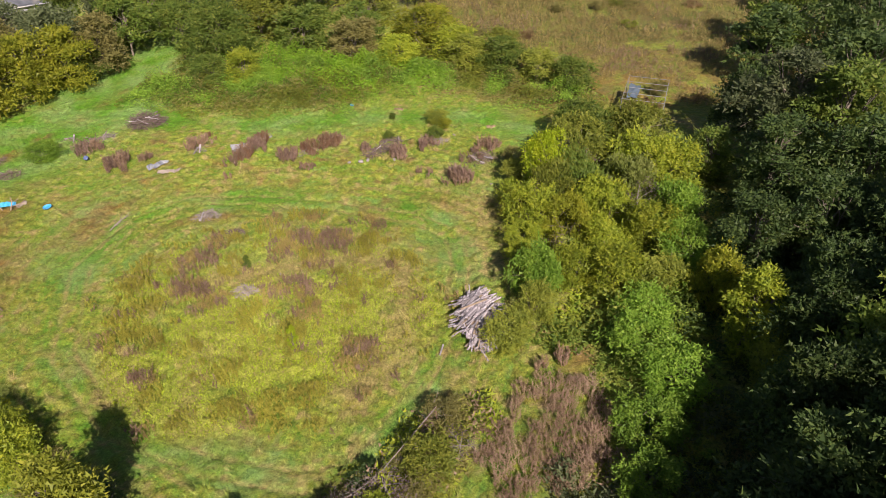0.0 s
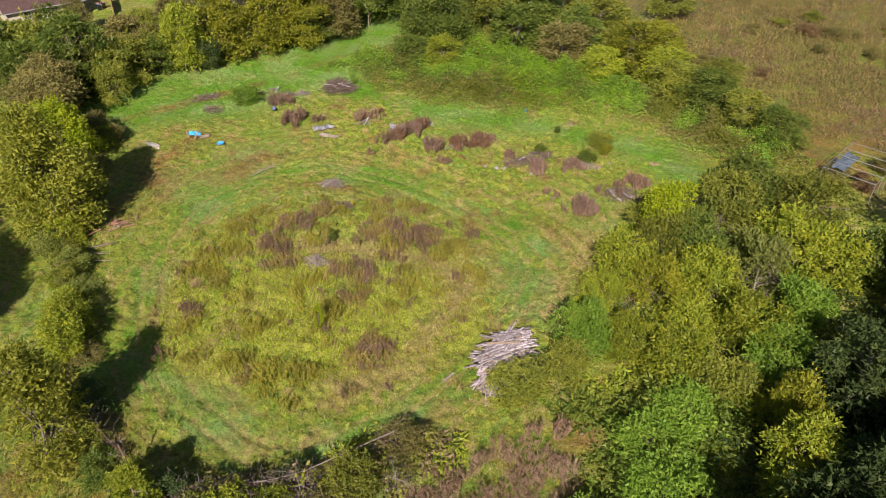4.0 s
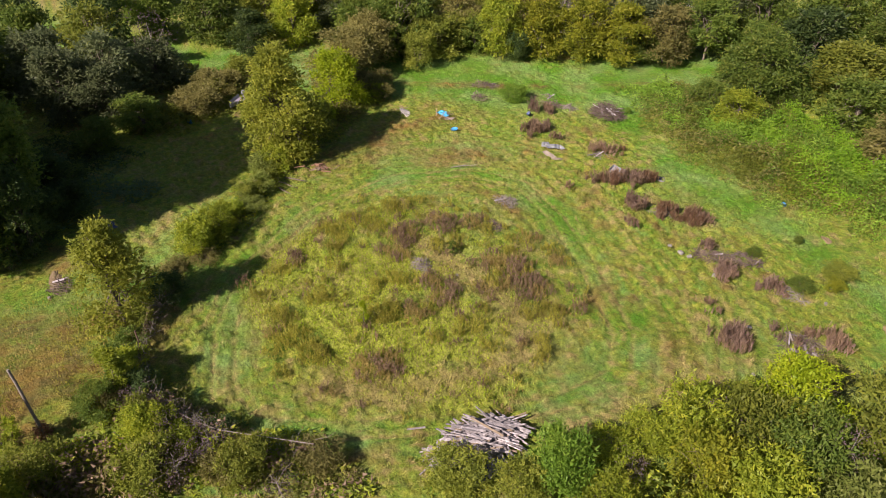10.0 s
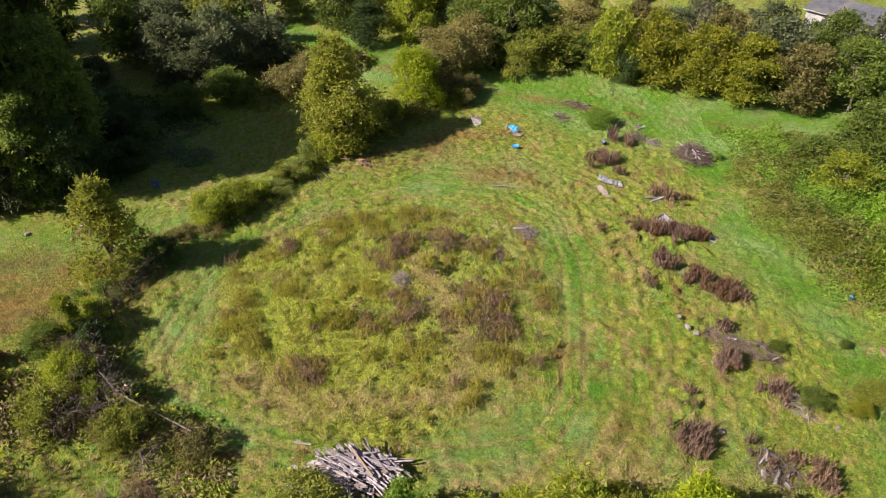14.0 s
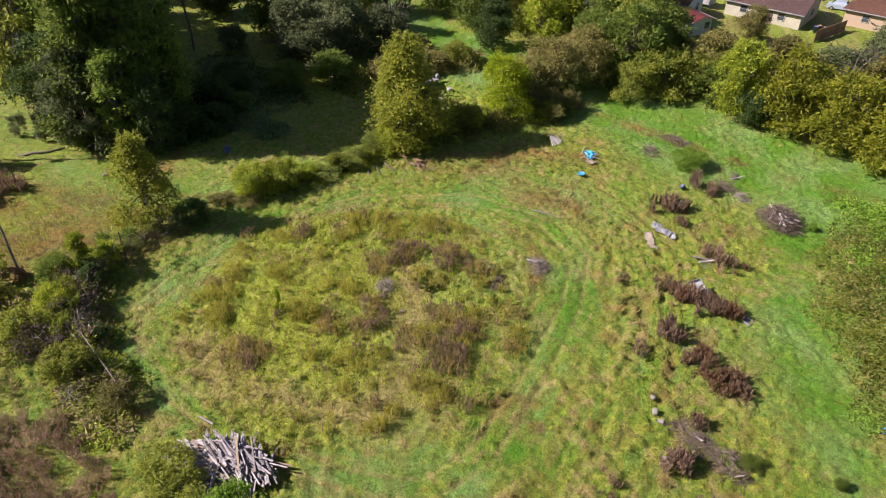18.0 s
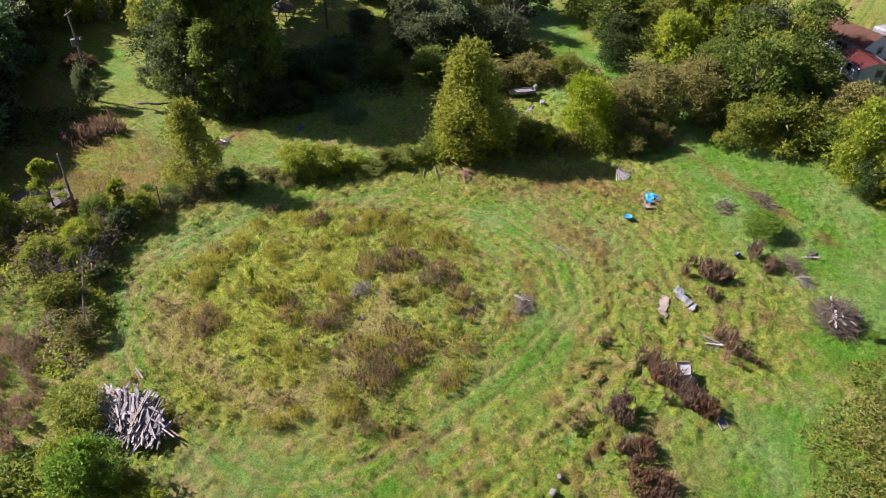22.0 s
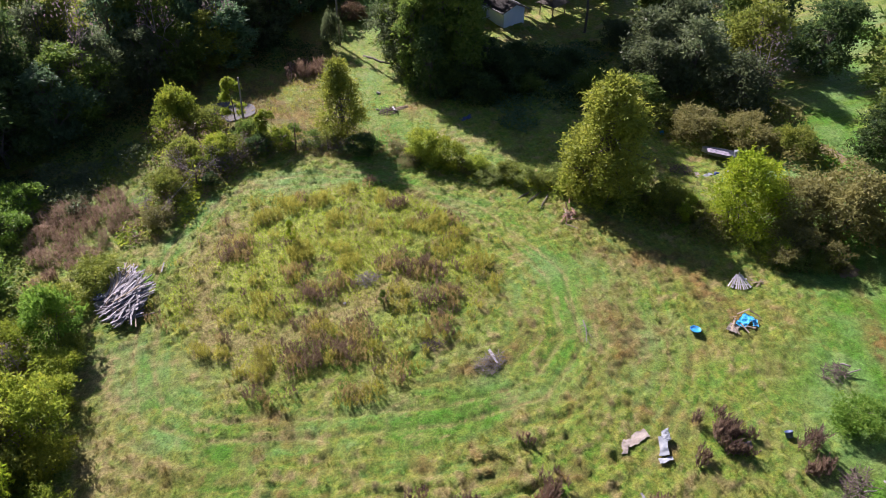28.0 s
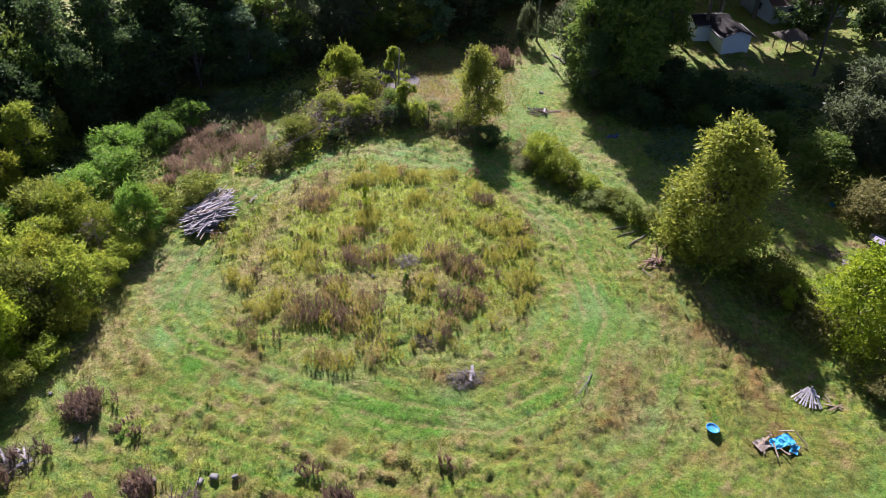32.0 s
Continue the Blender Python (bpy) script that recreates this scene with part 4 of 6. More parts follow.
grove("on the west bank", "west bank trees", [("pear", "pear", -40.6, 37.6, 12.9, 9.4), ("fine", "sunny", -49.5, 46.3, 7.4, 7.0), ("shrub", "olive", -44.5, 42.5, 3.2, 4), ("shrub", "ygreen", -38.4, 36.4, 3.0, 3.6), ("shrub", "ygreen", -39.2, 39.4, 2.6, 3.4)])
grove("beside the old fence", "fence trees", [("slim", "pear", -19.1, 20.4, 9.9, 5.8), ("sapling", "ygreen", -11.2, 19.6, 4.6, 3.0), ("sapling", "ygreen", -8.5, 12.6, 5.6, 3.4), ("shrub", "ygreen", -2.7, 13.2, 5.0, 5.0), ("shrub", "olive", -1.2, 26.6, 2.9, 4.0), ("shrub", "dark", -20.5, 24.0, 2.0, 3.5), ("shrub", "ygreen", -6.5, 21.0, 2.8, 3.2), ("shrub", "olive", -3.2, 20.8, 3.0, 4.2), ("shrub", "mid", -9.6, 18.6, 2.8, 3.0), ("shrub", "olive", -5.4, 15.2, 3.0, 4.0)])
grove("bare and twiggy along the old fence", "fence trees", [("bare", "bare", -5.6, 22.6, 2.8, 3.4), ("bare", "bare", -3.6, 24.6, 2.6, 3.2), ("bare", "bare", -8.4, 20.6, 2.6, 3.2), ("bare", "bare", -2.6, 22.4, 3.0, 3.6), ("bare", "bare", 0.6, 27.8, 2.2, 2.8)])
grove("growing through the old fence", "fence shrubs", [("bush", "olive", -17.6, 21.4, 1.9, 2.4), ("bush", "mid", -15.8, 20.6, 1.7, 2.6), ("bush", "ygreen", -12.6, 20.8, 2.2, 2.6), ("bush", "mid", -13.9, 19.8, 2.3, 2.8), ("bush", "dark", -10.0, 21.2, 2.2, 2.8), ("bush", "olive", -11.4, 20.2, 1.9, 2.4), ("bush", "ygreen", -6.4, 22.2, 2.4, 2.8), ("bush", "ygreen", -4.4, 23.2, 2.2, 2.8), ("bush", "browno", -1.4, 25.0, 2.2, 3.0), ("bush", "olive", -8.0, 21.0, 2.4, 3.0), ("bush", "dark", -5.0, 25.6, 1.5, 2.0), ("bush", "browno", -9.8, 19.4, 2.2, 3.0), ("bush", "browno", -0.2, 30.6, 1.8, 3.0), ("bush", "olive", -2.6, 27.0, 1.5, 2.2)])
grove("on the bank between field and yard", "bank shrubs", [("shrub", "ygreen", -26.4, 27.2, 3.3, 4.0), ("shrub", "ygreen", -27.9, 28.8, 3.2, 3.4), ("shrub", "browno", -51.6, 51.4, 2.8, 4.4)])
# The two high ones here carry unseen crowns, added to widen the shade.
grove("shading the yard", "yard trees", [("giant", "mid", -31.6, 6.4, 16, 8.5), ("giant", "mid", -33.4, 11.2, 16, 8), ("giant", "mid", -35.2, 12.8, 17, 7), ("close", "mid", -30.2, 10.6, 12, 6), ("close", "greyg", -29.8, 6.2, 12, 6.5), ("close", "dark", -31.0, 13.8, 9, 5), ("giant", "mid", -36.5, 3.0, 22, 9), ("high", "mid", -37.5, 2.0, 27, 13), ("high", "mid", -33.5, 7.5, 21, 9), ("giant", "olive", -38, -6.5, 22, 8), ("close", "dark", -31.4, 2.0, 12, 6.5), ("giant", "mid", -38.6, -2.0, 25, 8.5), ("shrub", "dark", -43.5, 11.0, 2.6, 4.5), ("shrub", "dark", -45.0, 6.5, 2.2, 4.2), ("shrub", "dark", -47.5, 13.5, 2.4, 4.4), ("shrub", "mid", -42.0, 16.5, 2.0, 3.6), ("shrub", "dark", -51.0, 10.0, 1.8, 3.8), ("shrub", "greyg", -30.4, 9.6, 4.4, 5), ("shrub", "greyg", -31.8, 1.5, 4.4, 5), ("shrub", "dark", -34.0, 14.2, 4.0, 6), ("shrub", "dark", -39.5, 15.0, 4.5, 6), ("shrub", "dark", -41.5, 13.6, 3, 5), ("oak", "dark", -39.8, 9.0, 4, 6)])
# All but the first are added out of view to shade the yard.
grove("with an unseen high crown that shades the yard", "yard trees", [("high", "mid", -57.6, 1.2, 17, 7.5), ("high", "dark", -43.0, -12.0, 24, 13), ("high", "dark", -49.0, -16.0, 24, 13), ("high", "dark", -54.0, -18.0, 27, 13), ("high", "dark", -46.0, -9.0, 23, 11), ("high", "mid", -40.0, -14.5, 27, 12)])
grove("at the far side of the yard", "yard trees", [("shrub", "greyg", -59, 6.8, 3.4, 5), ("oak", "greyg", -57.6, 17.0, 9, 8), ("oak", "greyg", -61.5, 21.5, 9.5, 9), ("oak", "mid", -52.5, 24.5, 4.5, 6), ("bare", "bare", -66, 27.5, 9, 7), ("oak", "greyg", -63, 15, 10, 8), ("oak", "mid", -66.5, 8.5, 11, 9), ("oak", "olive", -70, 20, 10, 9), ("oak", "mid", -49, 20, 4.0, 5), ("tall", "dark", -60, -14, 13, 9), ("tall", "mid", -72, -3, 13, 9)])
grove("by the grassy lane", "lane trees", [("shrub", "browno", -55.8, 30.5, 3, 6), ("shrub", "browno", -60.2, 33.4, 3, 6), ("shrub", "olive", -63.4, 37.4, 3, 5), ("oak", "dark", -71.5, 40.5, 6.5, 6.4), ("oak", "mid", -80, 36, 10, 10), ("oak", "olive", -78.8, 44, 9, 8.5), ("oak", "ygreen", -73, 47, 8, 7), ("oak", "mid", -66.5, 54.5, 8.5, 7.5), ("fine", "browno", -57.6, 50.2, 6.8, 8.4), ("fine", "browno", -54.6, 48.2, 5, 6.4), ("oak", "mid", -86, 28, 11, 10), ("oak", "dark", -92, 36, 11, 10)])
grove("behind the grassy lane", "lane trees", [("oak", "mid", -72, 56, 10, 9), ("oak", "gold", -84, 52, 10, 9), ("oak", "mid", -97, 24, 12, 10), ("oak", "dark", -78, 12, 11, 10), ("oak", "mid", -84, 2, 12, 10), ("oak", "dark", -98, 46, 11, 10), ("oak", "mid", -105, 34, 12, 11), ("oak", "olive", -81, 60, 8, 8)])
grove("in the tree line along the mown strip", "north-west tree line", [("shrub", "olive", -61, 64.0, 5.6, 8), ("shrub", "olive", -62.5, 68, 5.0, 8), ("oak", "ygreen", -58.0, 72.2, 9.6, 6.2), ("oak", "mid", -60.4, 69.9, 5.0, 6), ("oak", "gold", -55.8, 78.2, 9.3, 8.2), ("oak", "gold", -52.0, 82.6, 8.6, 7.6), ("shrub", "dark", -55.6, 74.6, 4, 5), ("oak", "olive", -69.8, 74.4, 5, 7), ("oak", "mid", -63.6, 59.6, 10.5, 9.6), ("oak", "mid", -68.5, 63.5, 10, 8.6), ("oak", "browno", -66, 70, 7, 8), ("oak", "browno", -64.5, 78, 7.5, 7)])
grove("in the tree line at the field's corner", "north-west tree line", [("oak", "gold", -49.4, 87.2, 8.3, 7.6), ("oak", "browno", -46.6, 92.4, 8, 8), ("oak", "mid", -45.4, 98.6, 9, 9), ("shrub", "mid", -48.2, 89.8, 4, 6), ("oak", "greyg", -53, 92, 9.5, 9), ("oak", "browno", -57, 87, 9, 7), ("oak", "greyg", -48, 103, 11, 9), ("oak", "mid", -44, 107, 10, 9), ("bare", "bare", -60, 84, 9, 6), ("oak", "greyg", -60, 95, 9, 9), ("oak", "mid", -55, 101, 9, 9), ("oak", "greyg", -50, 112, 10, 10), ("oak", "mid", -42, 116, 10, 10)])
grove("in the northern thicket", "thicket trees", [("fir", "mid", -32, 94.7, 8.6, 11.5), ("oak", "ygreen", -26.4, 86.6, 5.0, 5.2), ("oak", "mid", -30.6, 86.6, 4.6, 6), ("oak", "browno", -12.6, 95.6, 6.0, 9), ("oak", "gold", -4.9, 98.2, 6.4, 8.6), ("oak", "ygreen", -6.6, 93.5, 4.6, 6.5), ("oak", "ygreen", 0.9, 94.6, 5, 7.6), ("oak", "mid", 7.2, 89.6, 5, 7.2), ("oak", "olive", 11.5, 86.6, 4.6, 6.4), ("oak", "mid", -20.4, 99, 7, 9), ("oak", "olive", -27.4, 104, 8, 11), ("oak", "mid", -38.5, 101, 7, 8), ("oak", "mid", -13, 102, 6, 8)])
grove("behind the northern thicket", "thicket trees", [("oak", "olive", 3.5, 91.4, 4.8, 7), ("oak", "mid", 15.4, 83.6, 4.4, 5.8), ("oak", "dark", -36, 108, 9, 10), ("oak", "mid", -24, 112, 8, 11), ("oak", "olive", -12, 110, 6, 9), ("oak", "mid", -32, 118, 9, 11), ("oak", "gold", -2, 104, 5, 7), ("oak", "olive", 8, 96, 4, 6), ("oak", "olive", -20, 122, 8, 10), ("oak", "mid", -40, 124, 9, 10), ("oak", "olive", -4, 122, 5, 8)])
grove("in the hedge by the lumber", "hedge shrubs", [("shrub", "bright", 7.0, 43.2, 4.8, 4.2), ("shrub", "olive", 4.6, 38.0, 2.5, 4.4), ("shrub", "ygreen", 9.8, 44.7, 3.4, 4.2), ("shrub", "ygreen", 7.2, 52.6, 4.6, 5.2), ("shrub", "olive", 9.5, 54.7, 5.4, 5.2), ("shrub", "gold", 10.4, 51.0, 4.5, 5), ("fine", "sunny", 9.2, 58.4, 7.2, 5.2), ("shrub", "mid", 12, 56.8, 5.5, 5.6), ("shrub", "olive", 13.5, 63.4, 5.8, 6.6), ("shrub", "mid", 14.7, 66.9, 5.6, 6.8), ("shrub", "ygreen", 13.9, 52, 5, 5.6), ("shrub", "pale", 16.5, 55.7, 5.4, 5.6), ("shrub", "olive", 6.4, 40.8, 3.0, 3.6)])
grove("bare and twiggy in the hedge", "hedge shrubs", [("bare", "bare", 8.6, 53.4, 4.8, 3.2), ("bare", "bare", 13.2, 58.6, 5.4, 3.6), ("bare", "bare", 17.0, 53.0, 5.2, 3.6), ("bare", "bare", 8.8, 46.6, 3.6, 2.6)])
grove("at the front of the hedge", "hedge shrubs", [("shrub", "ygreen", 6.4, 47.4, 2.0, 3.2), ("shrub", "ygreen", 6.7, 49.9, 2.5, 3.4), ("shrub", "gold", 6.5, 55.4, 2.4, 3.4), ("bush", "ygreen", 6.2, 58.4, 1.8, 2.8), ("shrub", "olive", 6.8, 61.4, 2.4, 3.4), ("bush", "browno", 6.8, 64.6, 2.0, 3.0), ("bush", "olive", 5.6, 45.2, 1.6, 2.2)])
grove("in the hedge beside the wood", "hedge shrubs", [("shrub", "ygreen", 18.3, 59.6, 5.5, 6.4), ("shrub", "ygreen", 17.4, 49.5, 4.4, 5.5), ("shrub", "bright", 20.1, 51.9, 5, 5.7), ("shrub", "ygreen", 13.2, 47.4, 3.4, 4.7), ("shrub", "bright", 14.2, 39.5, 3.0, 5.0), ("shrub", "olive", 17, 42.9, 3.5, 5), ("shrub", "bright", 19.9, 47, 4, 6), ("shrub", "bright", 13.6, 36.2, 3.2, 5.6), ("shrub", "bright", 14.6, 32.4, 3.3, 5.4), ("shrub", "bright", 12.8, 28.6, 3.0, 4.6), ("shrub", "bright", 11.8, 25, 2.8, 4.4), ("shrub", "olive", 19.4, 66.6, 5.5, 7.4), ("shrub", "ygreen", 21, 60, 5, 6.4), ("shrub", "ygreen", 13.4, 44, 4.0, 5.2)])
grove("in the eastern wood", "eastern wood", [("close", "greyg", 33.3, 63.1, 13, 9), ("close", "mid", 36, 58, 14, 10), ("close", "dark", 34.2, 50.8, 12, 8.7), ("close", "dark", 29.4, 55.2, 10, 8.2), ("close", "dark", 23.6, 44.8, 9, 6.4), ("close", "dark", 28.7, 43.7, 11, 7), ("close", "ygreen", 21.2, 36.4, 8, 5), ("close", "dark", 24, 32, 9, 6), ("close", "dark", 27.4, 36, 10, 6.4), ("close", "dark", 20, 27.6, 8, 5.6), ("bare", "bare", 24.6, 36.4, 6.5, 3.2), ("shrub", "olive", 21.6, 33.0, 5.0, 4.0), ("shrub", "gold", 20.6, 41.2, 5.2, 4.2), ("close", "mid", 26, 60.8, 6, 5.2), ("close", "dark", 42, 67.7, 13, 10)])
grove("in the eastern wood", "eastern wood", [("tall", "dark", 40, 84.8, 10, 8.6), ("close", "dark", 32, 40, 14, 8), ("close", "dark", 31, 30, 15, 8), ("close", "dark", 38, 46, 15, 9), ("oak", "dark", 44, 58, 14, 9), ("oak", "dark", 47, 76, 13, 10), ("oak", "dark", 52, 88, 13, 10), ("oak", "mid", 46, 96, 11, 9), ("close", "dark", 36, 34, 16, 9), ("oak", "dark", 33, 72, 8, 6), ("bush", "rust", 24.4, 78.0, 1.6, 2.6), ("bush", "browno", 21.6, 77.6, 1.8, 3.0), ("bush", "browno", 26.2, 82.4, 1.6, 2.8), ("oak", "dark", 56, 104, 13, 10), ("close", "dark", 28, 22, 15, 8)])

# low bushes dotted over the brown meadow
meadow_rng = random.Random(47)
for i in range(30):
    x, y = meadow_rng.uniform(2, 48), meadow_rng.uniform(99, 138)
    if x > 0.2 * (y - 92):
        plant("bush", meadow_rng.choice(["browno", "rust", "olive", "browno"]), x, y, meadow_rng.uniform(0.7, 1.6), meadow_rng.uniform(2.0, 4.6), "low in the brown meadow", "meadow shrubs")

# ragged low scrub along the bank, from the lane to beyond the great tree
bank_rng = random.Random(31)
for (ax, ay), (bx, by), n, lo_h, hi_h in (((-28.6, 29.4), (-38.0, 36.0), 11, 0.9, 2.1), ((-42.6, 40.2), (-47.5, 46.0), 7, 1.2, 2.8), ((-49.0, 51.4), (-55.0, 54.6), 6, 1.0, 2.4), ((-30.0, 9.8), (-29.6, -4.0), 6, 2.0, 4.0), ((-25.6, 26.6), (-23.6, 25.0), 2, 0.9, 1.3)):
    for i in range(n):
        k = (i + 0.5) / n
        shade = bank_rng.choice(["ygreen", "olive", "browno", "pale", "browno"]) if ay > 12 else "greyg"
        plant("bush", shade, ax + (bx - ax) * k + bank_rng.gauss(0, 0.5), ay + (by - ay) * k + bank_rng.gauss(0, 0.5), bank_rng.uniform(lo_h, hi_h), bank_rng.uniform(1.9, 3.4), "in the ragged scrub on the bank", "bank shrubs")
grove("at the end of the grassy lane", "lane-end trees", [("oak", "ygreen", -43, -28, 12, 8), ("oak", "gold", -48, -24, 13, 9), ("tall", "olive", -50, -30, 15, 10), ("oak", "ygreen", -37.5, -29.5, 9, 6), ("tall", "dark", -43, -36, 17, 10), ("tall", "dark", -56, -36, 16, 10), ("oak", "olive", -42.5, -17, 11, 7), ("shrub", "rust", -27.6, -13.6, 2.4, 4.5), ("shrub", "greyg", -22.6, -3.6, 5.0, 3.0)])
grove("filling the tree line behind the lane", "lane trees", [("fine", "browno", -61.5, 54.0, 7.5, 7.5), ("oak", "olive", -70, 59.5, 9.5, 8.5), ("oak", "greyg", -76.5, 56, 10, 9), ("oak", "mid", -66.0, 60.5, 9.5, 8), ("oak", "mid", -75, 64.0, 6.5, 7.5), ("oak", "olive", -73, 70, 4.2, 6), ("shrub", "olive", -58.6, 60.4, 4.5, 6), ("oak", "mid", -87, 60, 9, 8.5), ("oak", "ygreen", -80.5, 49, 10, 8.5), ("oak", "mid", -90, 45, 10, 9), ("oak", "greyg", -68, 84, 5.5, 7), ("oak", "olive", -74, 80, 4.0, 6), ("fine", "browno", -83, 76, 5, 5.5), ("oak", "greyg", -70.5, 90, 8, 8)])
grove("round the far side of the yard", "yard trees", [("oak", "mid", -74, 13, 10, 9), ("oak", "dark", -80, 22, 10, 9), ("tall", "dark", -68, -12, 14, 9), ("tall", "mid", -80, -12, 14, 10), ("tall", "dark", -72, -24, 15, 10), ("oak", "greyg", -64, 27.5, 7, 7), ("shrub", "dark", -36.5, 17.0, 3.2, 5), ("oak", "greyg", -56, 21.5, 7, 7)])

# the dark wood to the south
wood_rng = random.Random(12)
edge = [(29, 44), (24, 33), (18.5, 23), (14.3, 16), (10.2, 12), (4.6, 6.5), (-3.6, 1.2), (-9.8, -3.2), (-15.5, -11), (-21.5, -19), (-28, -27), (-35, -34), (-42, -40)]
for depth in range(3):
    for i, (ex, ey) in enumerate(edge):
        for half in (0, 0.5):
            nx_, ny_ = edge[min(i + 1, len(edge) - 1)]
            x = ex + (nx_ - ex) * half + 4.4 * depth * 0.75 + wood_rng.uniform(-1.2, 1.2)
            y = ey + (ny_ - ey) * half - 6.0 * depth * 0.75 + wood_rng.uniform(-1.2, 1.2)
            if depth > 1 and half:
                continue
            plant("close" if x > -8 and depth < 2 else "tall", wood_rng.choice(["dark", "dark", "mid", "dark", "dark"] if x > 11 else ["mid", "deep", "greyg", "olive", "deep"]), x, y, (9.0, 13.5, 16.0, 18.0)[depth] + wood_rng.uniform(-1.2, 1.2), wood_rng.uniform(6, 8) + 0.7 * depth, "in the dark southern wood", "southern wood")


grove("bare among the southern wood", "southern wood", [("bare", "bare", 6.2, 7.6, 14, 6), ("bare", "bare", -1.6, 2.6, 13, 5.5), ("bare", "bare", -8.6, -2.4, 12, 5)])


# ---- the lumber pile ----
def board_mesh(name, length, width, thick):
    bm = bmesh.new()
    box_bm(bm, (length, width, thick))
    for v in bm.verts:
        v.co += Vector((0, random.uniform(-0.008, 0.008), random.uniform(-0.006, 0.006)))
    me = bpy.data.meshes.new(name)
    bm.to_mesh(me)
    bm.free()
    return me


BOARDS = [board_mesh("board", L, w, t) for L, w, t in ((2.4, 0.13, 0.04), (2.0, 0.11, 0.04), (1.6, 0.16, 0.03), (1.2, 0.10, 0.05), (2.8, 0.08, 0.08), (0.9, 0.2, 0.025))]
lr = random.Random(21)
pile = thing("lumber_pile", pose(2.2, 40.0, ground_z(2.2, 40.0)), "tangled heap of weathered grey-brown boards on the grass", "lumber pile")
for i in range(330):
    a, q = lr.uniform(0, 2 * math.pi), math.sqrt(lr.random())
    u, v = math.cos(a) * q * 1.2, math.sin(a) * q * 2.9
    x, y = u - 0.12 * v, v + 0.1 * u
    top = 1.25 * max(0.0, 1 - (abs(u) / 2.1) ** 2 - (abs(v) / 4.0) ** 2)
    z = 0.08 + top * lr.uniform(0.35, 1.05)
    heading = lr.gauss(50 if v > -0.6 else 82, 26)
    ob = mesh_part("board", lr.choice(BOARDS), BOARD if lr.random() < 0.86 else BOARD_TAN, pile)
    ob.matrix_basis = pose(x, y, z, lr.gauss(0, 12), lr.gauss(0, 3.5), heading)
for x, y, z, rz in ((1.6, 0.2, 0.45, 20), (1.9, -1.0, 0.4, 60)):
    bm = bmesh.new()
    bmesh.ops.create_grid(bm, x_segments=8, y_segments=8, size=0.8)
    for vert in bm.verts:
        vert.co.z = 0.25 * noise.noise(vert.co * 2.3 + Vector((x, y, 0)))
    bmesh.ops.solidify(bm, geom=bm.faces[:], thickness=0.01)
    ob = part("plastic_sheet", bm, NAVY if rz == 60 else GREY_SHEET, pile, "crumpled plastic sheet")
    ob.matrix_basis = pose(x, y, z, 10, 15, rz)
stray = mesh_part("board", BOARDS[3], BOARD)
stray.matrix_world = pose(-0.5, 37.0, ground_z(-0.5, 37.0) + 0.12, 0, 3, 78)
tagged(stray, "single weathered board lying in the grass", "board")


# ---- brush heaps and dead weeds ----
def sticks(n, rx, ry, tall, length, thick, r, flat=0.35):
    """A heap of crooked tapering sticks about the origin."""
    pieces = []
    for _ in range(n):
        a, q = r.uniform(0, 2 * np.pi), np.sqrt(r.random())
        c = np.array([np.cos(a) * q * rx, np.sin(a) * q * ry, 0.05 + tall * (1 - q * q) * r.uniform(0.1, 1)])
        d = unit(np.array([r.normal(), r.normal(), r.normal() * flat]))
        L = length * r.uniform(0.4, 1.3)
        k = np.linspace(-0.5, 0.5, 3)[:, None]
        line = c + d * L * k
        line[1] += r.normal(0, 0.06 * L, 3)
        line[:, 2] = np.maximum(line[:, 2], 0.02)
        t = thick * r.uniform(0.4, 1.5)
        pieces.append(tube(line, [t, t * 0.7, t * 0.3], 4))
    return joined(pieces)


def brush_heap(x, y, rx, ry, tall, n, turn=0, mat=TWIG, logs=0, boards=0, label="heap of dry brown brushwood on the grass", seed=1):
    r = np.random.default_rng(seed)
    rr = random.Random(seed)
    t = thing("brush_heap", pose(x, y, ground_z(x, y), 0, 0, turn), label, "brush heap", "brush heaps")
    mesh_part("brushwood", fast_mesh("brushwood", *sticks(n, rx, ry, tall, max(rx, ry) * 0.8, 0.026, r)), mat, t)["kind"] = "stuff"
    for _ in range(logs):
        L = rr.uniform(0.4, 1.0)
        th = rr.uniform(0.035, 0.08)
        wob = np.array([[0, 0, 0], [0.3, 0.04, 0.02], [0.7, -0.03, 0.01], [1, 0, 0]]) * L
        v, f = tube(wob, [th, th * 0.95, th * 0.85, th * 0.7], 8)
        me = fast_mesh("log", v, f)
        bm = bmesh.new()
        bm.from_mesh(me)
        bmesh.ops.holes_fill(bm, edges=bm.edges[:])
        ob = part("log", bm, TWIG_GREY, t, "pale weathered log")
        ob.matrix_basis = pose(rr.uniform(-0.8, 0.8) * rx, rr.uniform(-0.8, 0.8) * ry, th + tall * rr.uniform(0.1, 0.7), rr.gauss(0, 8), rr.gauss(0, 14), rr.uniform(0, 360))
    for _ in range(boards):
        ob = mesh_part("board", rr.choice((BOARDS[2], BOARDS[3], BOARDS[3], BOARDS[5])), BOARD, t)
        ob.matrix_basis = pose(rr.uniform(-0.6, 0.6) * rx, rr.uniform(-0.6, 0.6) * ry, 0.1 + tall * rr.uniform(0.2, 0.6), rr.gauss(0, 14), rr.gauss(0, 12), rr.uniform(0, 360))
    return t


